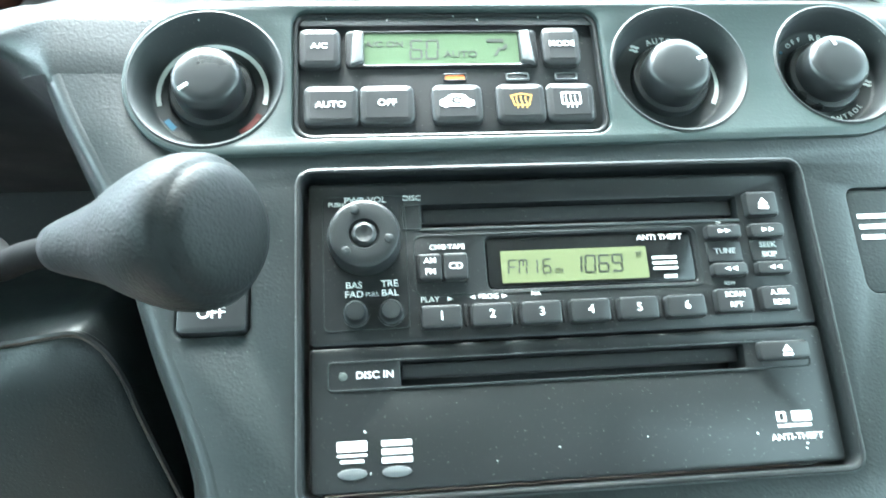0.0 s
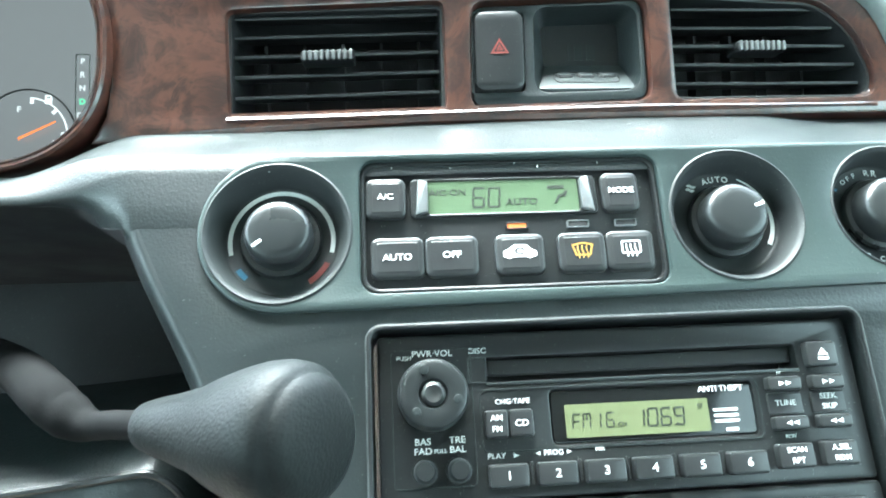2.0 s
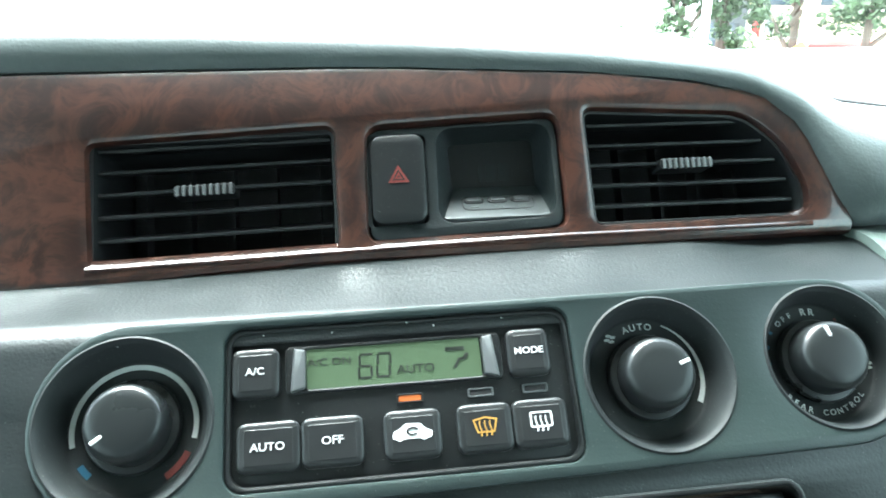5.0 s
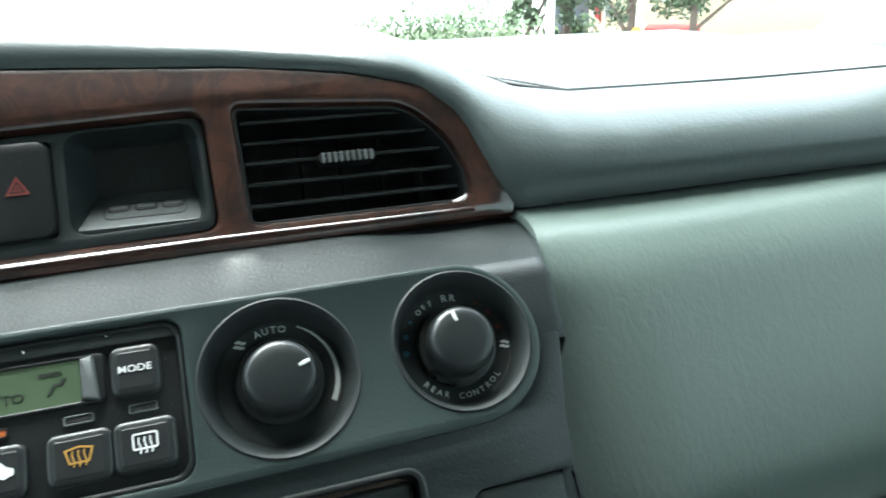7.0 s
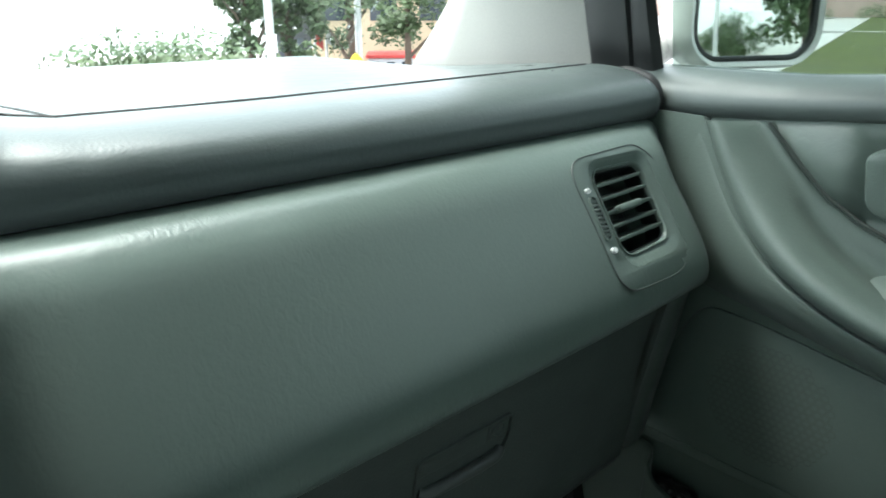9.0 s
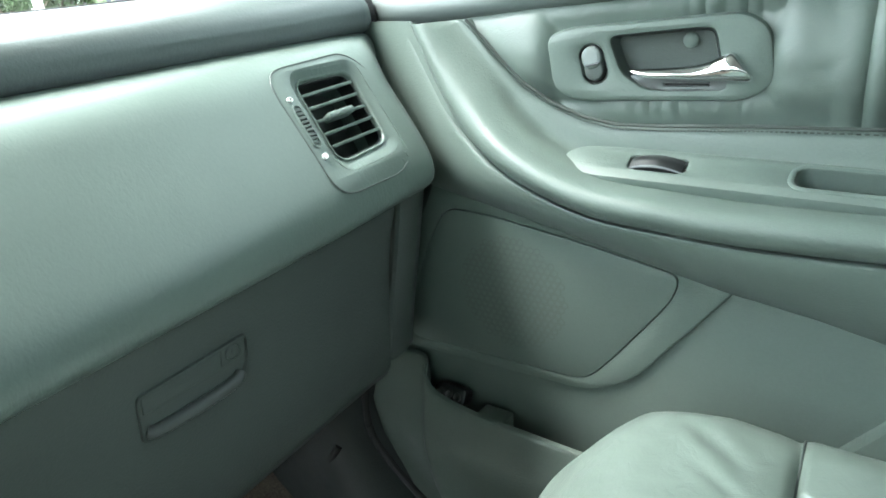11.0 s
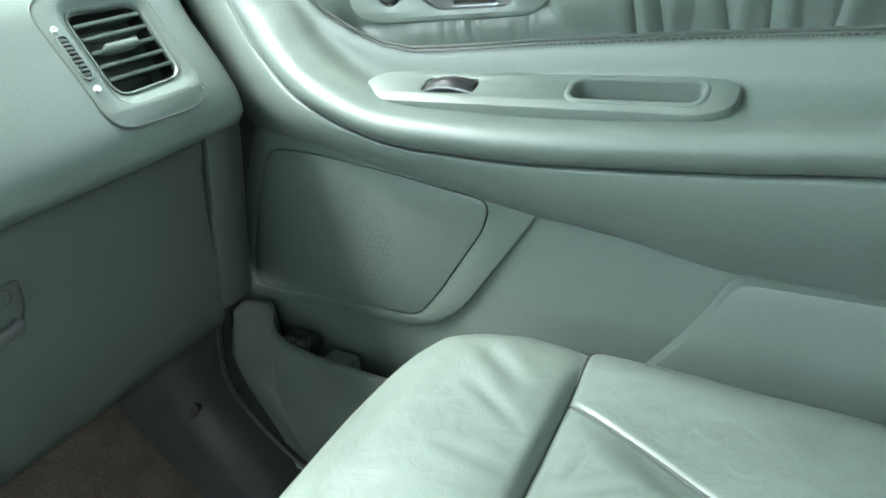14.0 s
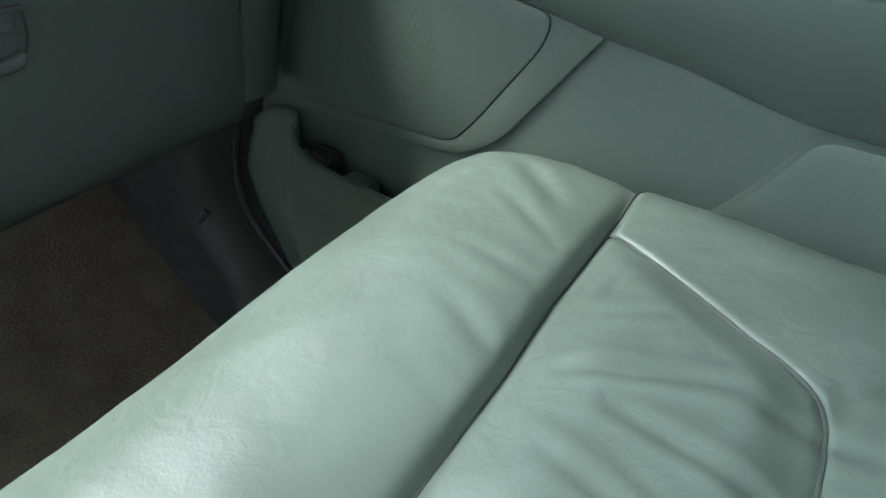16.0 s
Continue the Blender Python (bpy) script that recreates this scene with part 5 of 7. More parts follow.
for r in (0.044, 0.036):
    part("dial_ring", plate_bm(ring(-0.080, 0.000, r, None, 48), [ring(-0.080, 0.000, r - 0.0005, None, 48)], h0=-0.003, h1=-0.0012, bevel=0), GREYPRINT, clus, "", GA)


# ---- glove box ----
glove = thing("glove_box", (0.50, 0.29, 0.48), "sage grey closed glove box with long pull handle", "glove box")


def glove_row(x):
    z1 = lerp(x, [(0.28, 0.632), (0.42, 0.634), (0.64, 0.643), (0.735, 0.650)])
    z0 = lerp(x, [(0.28, 0.458), (0.52, 0.466), (0.70, 0.479)])
    return [(x, y + 0.009, z) for y, z in ((0.268, z1), (0.266, z1 - 0.006), (0.274, z1 - 0.030), (0.281, z1 - 0.07), (0.287, z0 + 0.03), (0.290, z0 + 0.008), (0.294, z0), (0.34, z0 - 0.004))]


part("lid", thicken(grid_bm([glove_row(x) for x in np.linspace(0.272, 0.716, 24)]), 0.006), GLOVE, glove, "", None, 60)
hp = plane_frame((0.524, 0.2825, 0.579), (0.0, -0.17, 0.985))
outline = rounded([(-0.0460, -0.0175), (0.0310, -0.0150), (0.0375, 0.0010), (0.0375, 0.0235), (-0.0460, 0.0195)], [0.006, 0.006, 0.008, 0.007, 0.005], 5)
mouth = rounded([(-0.0435, -0.0120), (0.0300, -0.0095), (0.0357, 0.0020), (0.0357, 0.0218), (-0.0435, 0.0178)], [0.005, 0.005, 0.007, 0.006, 0.004], 5)
grip = part("handle", plate_bm(outline, [mouth], h0=-0.010, h1=0.0026, bevel=0.0016), GLOVE, glove, "long sage pull handle", hp)
part("hollow", plate_bm(mouth, h0=-0.014, h1=-0.0095, bevel=0), FASCIA, glove, "", hp)
part("pull_flap", plate_bm(rounded([(-0.0428, 0.0030), (0.0146, 0.0048), (0.0146, 0.0204), (-0.0428, 0.0172)], 0.0020), h0=-0.008, h1=0.0016, bevel=0.0016), GLOVE, glove, "", hp)
part("lock_plate", plate_bm(rounded([(0.0156, 0.0048), (0.0345, 0.0052), (0.0352, 0.0212), (0.0156, 0.0204)], [0.001, 0.005, 0.006, 0.001], 4), h0=-0.008, h1=0.0010, bevel=0.0010), GLOVE, glove, "", hp)
# bar paler than the lid: the highlight along it is put in the colour
part("pull_bar", tube_bm(smooth_path([(-0.0410, -0.0100, 0.0000), (-0.0340, -0.0112, 0.0026), (0.0, -0.0108, 0.0036), (0.0230, -0.0092, 0.0032), (0.0295, -0.0070, 0.0005)], 5), 0.0046, 12), surface("highlight_grey_pull", (0.080, 0.090, 0.087), 0.36, vary=0.05), glove, "rounded grey pull bar, paler for the highlight on it", hp)
part("lock", lathe_bm([(0.0062, 0.0), (0.0062, 0.0014), (0.0054, 0.0020), (0.0046, 0.0006), (0, -0.0002)], 24), GLOVE, glove, "round key lock", hp @ Matrix.Translation((0.0245, 0.0136, 0)))
part("keyhole", plate_bm(rrect(0.0245, 0.0136, 0.0010, 0.0045, 0.0003), h0=-0.0004, h1=0.0010, bevel=0), MATT, glove, "", hp)
# end strip and kick panel
strip = [[(x, y + dy, z) for x, y in ((0.716, 0.272), (0.7165, 0.268), (0.722, 0.266), (0.738, 0.267), (0.752, 0.271), (0.763, 0.280), (0.7715, 0.296), (0.7745, 0.325), (0.776, 0.372))] for z, dy in ((0.655, -0.006), (0.60, 0.004), (0.54, 0.016), (0.492, 0.024))]
# made-up plate blocking windscreen light that leaks past the hollow dash end
part("end_light_stop", plate_bm(rrect(0.745, 0.395, 0.115, 0.006, 0.002, 2), h0=0.47, h1=0.795, bevel=0.001), MATT, dash, "dark plate added in the dash end to stop stray light")
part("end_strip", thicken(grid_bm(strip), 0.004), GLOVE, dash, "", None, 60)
kick = thing("kick_panel", (0.75, 0.42, 0.17), "grey plastic panel beside the footwell, darkened for its shade", "kick panel")
rows = [[(0.800, yk - 0.004, z), (0.787, yk + 0.002, z), (0.768, yk + 0.010, z), (0.750, yk + 0.018, z), (0.738, yk + 0.032, z), (0.736, yk + 0.060, z), (0.745, 0.52, z), (0.76, 0.66, z)] for z, yk in ((0.52, 0.350), (0.42, 0.378), (0.38, 0.388), (0.34, 0.389), (0.30, 0.370), (0.25, 0.325), (0.165, 0.29))]
# own darker grey: the footwell's shade is put into the panel colour
part("panel", thicken(grid_bm(rows), 0.006), surface("shade_dark_kick_plastic", (0.036, 0.043, 0.041), 0.5, vary=0.08, bump=0.25, grain=700), kick, "", None, 60)
part("clip_hole", tube_bm(smooth_path([(0.7400, 0.405, 0.335), (0.7350, 0.412, 0.322), (0.7375, 0.420, 0.308)], 4), 0.0042, 10), MATT, kick, "dark clip hole")

# ---- side air vent ----
sv = thing("side_air_vent", SIDE @ Vector((0, -0.05, 0)), "sage framed side air vent with dark slats", "air vent", "dash air vents")
frame_out = rounded([(-0.0430, 0.0450), (-0.0385, -0.0555), (0.0300, -0.0545), (0.0500, -0.0410), (0.0525, 0.0360), (0.0370, 0.0488)], [0.018, 0.018, 0.022, 0.022, 0.020, 0.020], 6)
MOUTH = rounded([(-0.0200, 0.0352), (-0.0200, -0.0310), (0.0355, -0.0270), (0.0380, 0.0352)], 0.012, 6)
raised = rounded([(-0.0262, 0.0425), (-0.0255, -0.0415), (0.0425, -0.0380), (0.0485, 0.0428)], 0.017, 6)
part("frame", plate_bm(frame_out, [raised], h0=-0.016, h1=0.0005, bevel=0.0004), PAD, sv, "", SIDE)
part("groove", tube_bm([(x, y, 0.0003) for x, y in inset(turn_left(frame_out), -0.0004) + [inset(turn_left(frame_out), -0.0004)[0]]], 0.0006, 6), GLOVE, sv, "", SIDE)
lip_in = inset(turn_left(MOUTH), -0.0016)
bm = grid_bm([[(x, y, 0.0005) for x, y in turn_left(raised)], [(x * 0.985, y * 0.985, 0.0003) for x, y in turn_left(raised)], [(x * 0.4 + u * 0.6, y * 0.4 + v * 0.6, -0.0016) for (x, y), (u, v) in zip(turn_left(raised), lip_in)], [(x, y, -0.0030) for x, y in lip_in], [(x, y, -0.0016) for x, y in inset(turn_left(MOUTH), -0.0011)], [(x, y, -0.0018) for x, y in inset(turn_left(MOUTH), -0.0002)], [(x * 0.98, y * 0.98, -0.004) for x, y in turn_left(MOUTH)], [(x * 0.97, y * 0.97, -0.035) for x, y in turn_left(MOUTH)]], close=True)
part("rim", bm, PAD, sv, "", SIDE, 60)
part("backing", plate_bm(raised, h0=-0.040, h1=-0.034, bevel=0), GLOVE, sv, "", SIDE)
part("rotor_edge", plate_bm(inset(turn_left(MOUTH), 0.0008), [inset(turn_left(MOUTH), 0.0020)], h0=-0.02, h1=-0.006, bevel=0.0006), BLACK, sv, "", SIDE)
for y in (0.0242, 0.0139, 0.0032, -0.0073, -0.0175):
    bm = plate_bm(rounded([(-0.0006, -0.018), (0.0006, -0.018), (0.0012, 0.000), (-0.0012, 0.000)], 0.0005, 2), h0=-0.0180, h1=0.0345, bevel=0)
    bm.transform(Matrix.Translation((0, y, -0.0030)) @ Matrix.Rotation(radians(16), 4, "X") @ Matrix.Rotation(radians(2.3), 4, "Z") @ Matrix(((0, 0, 1, 0), (1, 0, 0, 0), (0, 1, 0, 0), (0, 0, 0, 1))))
    part("slat", bm, DOORGREY, sv, "", SIDE)
part("thumb_tab", plate_bm(rrect(0.006, 0.0038, 0.027, 0.0052, 0.002), h0=-0.008, h1=0.0006, bevel=0.0016), PAD, sv, "small sage thumb tab", SIDE @ Matrix.Rotation(radians(2.3), 4, "Z"))
wheel = part("wheel_slot", plate_bm(rrect(-0.0335, 0.0, 0.0080, 0.0340, 0.0035), [rrect(-0.0335, 0.0, 0.0058, 0.0315, 0.0028)], h0=0, h1=0.0022, bevel=0.0005), PAD, sv, "", SIDE)
for i in range(9):
    part("rib", plate_bm(rrect(-0.0335, -0.0130 + 0.0032 * i, 0.0056, 0.0018, 0.0004), h0=0, h1=0.0030 - 0.00007 * (i - 4) ** 2, bevel=0.0004), GLOVE, wheel, "", SIDE)
part("dot", plate_bm(ring(-0.0335, -0.0240, 0.0022, None, 16), h0=0, h1=0.0026, bevel=0), WHITE, sv, "white round mark", SIDE)
part("dot", plate_bm(ring(-0.0350, 0.0212, 0.0020, None, 16), [ring(-0.0350, 0.0212, 0.0012, None, 16)], h0=0, h1=0.0026, bevel=0), WHITE, sv, "white ring mark", SIDE)


# ---- passenger door ----
door = thing("passenger_door", (0.83, -0.2, 0.20), "sage green closed car door with leather insert and armrest", "car door")
DOOR = Matrix(((0, 0, -1, 0.786), (-1, 0, 0, 0), (0, 1, 0, 0), (0, 0, 0, 1)))  # local x runs back, y up, z into the cabin


def dpt(y, z):
    return (-y, z)


def toe(y):
    """The door leans inwards towards its front edge."""
    return 0.010 * (0.1 - y) if y < 0.3 else -0.002


SP = Matrix.Translation((0.7755, 0.018, 0.6782)) @ Matrix(((0, 1, 0, 0), (-1, 0, 0, 0), (0, 0, 1, 0), (0, 0, 0, 1))) @ Matrix.Rotation(radians(24), 4, "X")
GRIP = rrect(0.0660, 0.001, 0.0760, 0.0175, 0.006)
SWH = rrect(-0.060, 0.001, 0.040, 0.0145, 0.004)
# lip line of the armrest, swooping up to the window line at its front
LIP = smooth_path([(0.7770, 0.287, 0.777), (0.7700, 0.264, 0.738), (0.7600, 0.232, 0.700), (0.7510, 0.190, 0.670), (0.7460, 0.125, 0.648), (0.7440, 0.060, 0.643), (0.7440, -0.005, 0.642), (0.7460, -0.107, 0.646), (0.7480, -0.180, 0.650), (0.7520, -0.40, 0.655), (0.760, -0.85, 0.66)], 24)
SEAM_Z = [(-0.24, 0.7785), (-0.215, 0.7520), (-0.19, 0.7295), (-0.165, 0.7155), (-0.14, 0.7065), (-0.115, 0.7025), (-0.08, 0.7037), (-0.017, 0.7076), (0.065, 0.7110), (0.2, 0.7145), (0.85, 0.722)]
# foot of the roll under the lip: it drops towards the rear
ROLL_Y = [(-0.287, 0.312), (-0.264, 0.304), (-0.232, 0.280), (-0.190, 0.238), (-0.125, 0.158), (-0.060, 0.086), (0.0, 0.022), (0.107, -0.088), (0.180, -0.172), (0.85, -0.85)]
ROLL_Z = [(-0.32, 0.690), (-0.304, 0.660), (-0.285, 0.637), (-0.222, 0.626), (-0.153, 0.613), (-0.082, 0.598), (-0.03, 0.588), (0.029, 0.581), (0.101, 0.567), (0.175, 0.564), (0.85, 0.562)]
rows_lip, rows_low, seam = [], [], []
for i, p in enumerate(LIP):
    fx = ease(0.0, 0.16, i / (len(LIP) - 1))
    yq = lerp(-p.y, [(-0.287, 0.243), (-0.264, 0.229), (-0.232, 0.206), (-0.190, 0.171), (-0.125, 0.117), (-0.060, 0.058), (0.0, 0.0), (0.85, -0.85)])
    q = Vector((0.7900 + 0.004 * fx, yq, lerp(-yq, SEAM_Z)))
    n2 = Vector((0, q.y - p.y, q.z - p.z))
    w = n2.length
    n2.normalize()
    seam.append(q)
    deep = 0.789 - p.x
    section = ([p + Vector((0.012, 0, 0)) - n2 * 0.004, p + Vector((0.004, 0, 0)) - n2 * 0.0005, p + n2 * 0.001, p + Vector((-0.0035 - 0.006 * fx, 0, 0)) + n2 * 0.008, p + Vector((-0.004 - 0.009 * fx, 0, 0)) + n2 * 0.016,
                     p + Vector((-0.001 - 0.006 * fx, 0, 0)) + n2 * 0.0235, p + Vector((0.006 + 0.002 * fx, 0, 0)) + n2 * (0.029 - 0.004 * fx), p + Vector((deep * 0.45 + 0.002, 0, 0)) + n2 * (0.034 - 0.008 * fx), p + Vector((deep * (0.80 + 0.14 * fx), 0, 0)) + n2 * (w - 0.010 - 0.018 * fx), p + Vector((deep * (0.95 + 0.07 * fx), 0, 0)) + n2 * (w - 0.008 - 0.003 * fx), q + Vector((-0.001, 0, 0)) - n2 * 0.002, q + Vector((0.006, 0, 0))])
    # the swept-up front: a narrow roll, then one smooth hollow up to the seam
    g = 1 - ease(0.16, 0.42, i / (len(LIP) - 1))
    sweep = ((0.16, -0.0040), (0.30, -0.0036), (0.44, 0.0005), (0.57, 0.20 * deep + 0.003), (0.70, 0.48 * deep + 0.0045), (0.82, 0.76 * deep + 0.004), (0.92, 0.95 * deep + 0.0015))
    for k, (s, dx) in enumerate(sweep):
        section[k + 3] = section[k + 3].lerp(p + Vector((dx, 0, 0)) + n2 * w * s, g)
    rows_lip.append(section)
    for r_ in (rows_lip[-1],):
        for v_ in r_:
            v_.z = min(v_.z, 0.7785 if v_.y > 0.2 else 0.79)
    yb = lerp(-p.y, ROLL_Y)
    foot = Vector((0.7885, yb, lerp(-yb, ROLL_Z)))
    way = foot - p
    rows_low.append([p + Vector((0.012, 0, 0)) - n2 * 0.003, p + Vector((0.0045, 0, 0)) - n2 * 0.0022, p + way * 0.07 + Vector((-0.0015, 0, 0)), p + way * 0.25 + Vector((-0.0060, 0, -0.001)), p + way * 0.50 + Vector((-0.0075, 0, -0.0015)), p + way * 0.78 + Vector((-0.0050, 0, -0.001)), p + way * 0.94 + Vector((-0.0020, 0, 0)), foot, foot + Vector((0.008, 0, -0.003))])
bm = grid_bm([smooth_path(r_, 3) for r_ in rows_lip])
to_plate = SP.inverted()
gone = []
for f in bm.faces:
    q = to_plate @ f.calc_center_median()
    if -0.03 < q.z < 0.004 and ((abs(q.x - 0.066) < 0.0395 and abs(q.y - 0.001) < 0.0105) or (abs(q.x + 0.060) < 0.0205 and abs(q.y - 0.001) < 0.0080)):
        gone.append(f)
bmesh.ops.delete(bm, geom=gone, context="FACES")
part("armrest", bm, DOORGREY, door, "smooth sage armrest curving up at the front", None, 60)
part("lower_roll", thicken(grid_bm([smooth_path(r_, 3) for r_ in rows_low]), 0.003), DOORGREY, door, "", None, 60)
seam = [q for q in seam if q.z < 0.7785]
part("stitching", tube_bm([p + Vector((-0.0036, 0, 0.0010)) for p in seam], 0.0013, 6), THREAD, door, "stitched seam of the insert")
bm = bmesh.new()
for i in range(0, len(seam) - 1):
    a, b = seam[i], seam[i + 1]
    cnt = max(1, int((b - a).length / 0.0042))
    for k in range(cnt):
        p0, p1 = a.lerp(b, k / cnt), a.lerp(b, (k + 0.6) / cnt)
        off = Vector((-0.0054, 0, -0.0016))
        tube_bm([p0 + off, p1 + off], 0.0005, 5, bm)
part("thread", bm, THREAD, door, "")["kind"] = "stuff"

part("outer_skin", plate_bm([(-0.46, 0.18), (0.90, 0.18), (0.90, 0.815), (0.0, 0.80), (-0.46, 0.785)], h0=-0.095, h1=-0.080, bevel=0.004), CARWHITE, door, "white painted outer skin", DOOR)
# leather insert above the armrest, with pleats towards the back
SILL = [(0.36, 0.7745), (0.22, 0.786), (0.08, 0.799), (-0.2, 0.812), (-0.85, 0.83)]


VALLEYS = [(-0.004, 0.008, 0.0016), (-0.0374, -0.0365, 0.0050), (-0.0543, -0.0485, 0.0045), (-0.0700, -0.0790, 0.0018), (-0.0914, -0.0820, 0.0040), (-0.1129, -0.1153, 0.0055), (-0.1290, -0.1250, 0.0015), (-0.1454, -0.1560, 0.0028), (-0.180, -0.176, 0.005), (-0.205, -0.213, 0.004), (-0.238, -0.232, 0.005), (-0.27, -0.275, 0.004), (-0.31, -0.30, 0.005)]
RIDGES = [(-0.0280, -0.0270, 0.0026, 0.006), (-0.0440, -0.0430, 0.0045, 0.0045), (-0.0585, -0.0690, 0.0048, 0.0055), (-0.0835, -0.0750, 0.0020, 0.007), (-0.0975, -0.1060, 0.0046, 0.0050), (-0.1215, -0.1235, 0.0042, 0.0065), (-0.1510, -0.1610, 0.0030, 0.006), (-0.19, -0.188, 0.004, 0.007), (-0.22, -0.224, 0.004, 0.007), (-0.255, -0.25, 0.004, 0.008), (-0.29, -0.285, 0.004, 0.008)]


def pleat(y, z):
    """Gathers of the leather: rounded ridges with sharp creases beside them."""
    q = (z - 0.712) / 0.054
    d = 0.0
    for low, high, a in VALLEYS:
        u = y - low - (high - low) * q
        d -= a * math.exp(-(u / 0.0026) ** 2)
    for low, high, a, w in RIDGES:
        u = y - low - (high - low) * q
        d += a * math.exp(-(u / (w * (1 + 0.3 * max(0, q)))) ** 2)
    return 0.54 * ease(0.02, -0.02, y) * (d * (1 - 0.35 * max(0, q - 0.5)) + noise.noise(Vector((y * 30, z * 14, 3.1))) * 0.0022)


rows = []
for y in list(np.linspace(0.292, 0.15, 44)) + list(np.linspace(0.148, 0.02, 100)) + list(np.linspace(0.0188, -0.33, 280)) + list(np.linspace(-0.34, -0.85, 30)):
    zs = lerp(-y, [(-s.y, s.z) for s in seam])
    if y > 0.236:
        zs = 0.7765
    z1 = lerp(-y, [(-a, b) for a, b in SILL]) - 0.001
    row = []
    for k in range(34):
        t = k / 33
        z = zs - 0.008 + (z1 - zs + 0.008) * t
        x = 0.796 + 0.018 * ease(0.2, 0.0, y) + 0.010 * t
        puff = -0.010 * math.sin(math.pi * min(1, t * 1.02)) ** 0.6 * ease(0.25, 0.18, y) * ease(0.0, 0.30, t)
        cuff = 0.0012 * (0.4 + noise.noise(Vector((y * 60, 5.0, 0)))) * math.sin(y * 480 + 7 * noise.noise(Vector((y * 40, z * 30, 0)))) * math.exp(-((z - 0.716) / 0.009) ** 2) * ease(0.13, 0.11, y) * ease(0.015, 0.03, y)
        gap = max(max(0, abs(y - 0.0925) - 0.072), max(0, abs(z - 0.7475 - 0.06 * (0.0925 - y)) - 0.024))
        bowl = 0.0070 * math.exp(-(gap / 0.009) ** 2)
        top_cuff = 0.0011 * math.sin(y * 560 + 5 * noise.noise(Vector((y * 50, z * 30, 2)))) * math.exp(-((z - 0.782) / 0.008) ** 2) * ease(0.085, 0.06, y) * ease(0.005, 0.02, y)
        crease = 0.0007 * noise.noise(Vector((y * 75, z * 75, 6.0))) * ease(0.22, 0.15, y)
        row.append((x + puff * 1.15 - pleat(y, z) + cuff + top_cuff + crease + bowl, y, z))
    rows.append(row)
HB = Matrix(((0, 0, -1, 0.8035), (-1, 0, 0, 0.100), (0, 1, 0, 0.7475), (0, 0, 0, 1))) @ Matrix.Rotation(radians(7), 4, "Y")
bm = grid_bm(rows)
to_bezel = HB.inverted()
gone = [f for f in bm.faces if -0.060 < (to_bezel @ f.calc_center_median()).x < 0.072 and abs((to_bezel @ f.calc_center_median()).y) < 0.0195]
bmesh.ops.delete(bm, geom=gone, context="FACES")
part("leather_insert", thicken(bm, 0.003), INSERT, door, "gathered sage leather with vertical pleats", None, 70)

# padded cap along the window line
rows = []
for y in np.linspace(0.440, -0.85, 44):
    z = lerp(-y, [(-a, b) for a, b in SILL])
    s = lerp(-y, [(-0.36, 0.96), (-0.24, 0.70), (-0.10, 0.63), (0.85, 0.62)])
    rows.append([(0.812, y, z - 0.009), (0.800, y, z - 0.0055), (0.794, y, z - 0.001), (0.793, y, z + 0.008), (0.797, y, z + 0.020 * s), (0.806, y, z + 0.031 * s), (0.824, y, z + 0.037 * s), (0.850, y, z + 0.038 * s), (0.862, y, z + 0.030 * s), (0.862, y, z - 0.02)])
part("window_cap", thicken(grid_bm(rows), 0.004), surface("dark_sage_cap", (0.085, 0.106, 0.099), 0.42, vary=0.05, bump=0.12, grain=900), door, "dark sage padded cap under the window", None, 60)

# lower panels
low = [dpt(0.285, 0.645), dpt(0.312, 0.583), dpt(0.342, 0.517), dpt(0.367, 0.440), dpt(0.379, 0.380), dpt(0.377, 0.340), dpt(0.350, 0.30), dpt(0.29, 0.26), dpt(0.0, 0.21), dpt(-0.85, 0.20), dpt(-0.85, 0.60), dpt(-0.25, 0.60), dpt(0.10, 0.625)]
part("lower_panel", plate_bm(rounded(low, 0.012, 3), h0=-0.030, h1=-0.006, bevel=0.004), DOORGREY, door, "", DOOR)
# speaker field, proud of the panel
fieldp = rounded([dpt(0.283, 0.642), dpt(0.312, 0.580), dpt(0.350, 0.462), dpt(0.13, 0.470), dpt(0.094, 0.492), dpt(0.018, 0.594), dpt(0.050, 0.612), dpt(0.15, 0.628)], [0.006, 0.02, 0.01, 0.03, 0.03, 0.01, 0.02, 0.02], 4)
SPK = rounded([dpt(0.272, 0.619), dpt(0.222, 0.617), dpt(0.150, 0.608), dpt(0.060, 0.594), dpt(0.066, 0.572), dpt(0.112, 0.508), dpt(0.135, 0.481), dpt(0.183, 0.479), dpt(0.326, 0.474), dpt(0.320, 0.505), dpt(0.296, 0.575)], [0.016, 0.01, 0.01, 0.016, 0.01, 0.01, 0.014, 0.01, 0.014, 0.01, 0.01], 4)
part("speaker_surround", plate_bm(fieldp, [inset(turn_left(SPK), -0.0004)], h0=-0.012, h1=-0.0015, bevel=0.0018), DOORGREY, door, "", DOOR)
grille = part("speaker_grille", plate_bm(SPK, h0=-0.010, h1=-0.0008, bevel=0.0012), DOORGREY, door, "grey speaker cover with round honeycomb mesh", DOOR)
bm = bmesh.new()
cxs, czs, step = -0.205, 0.548, 0.0064
inside = [Vector((a, b)) for a, b in turn_left(inset(turn_left(SPK), 0.006))]


def in_poly(px, py, poly):
    hit = False
    for i in range(len(poly)):
        a, b = poly[i - 1], poly[i]
        if (a.y > py) != (b.y > py) and px < (b.x - a.x) * (py - a.y) / (b.y - a.y) + a.x:
            hit = not hit
    return hit


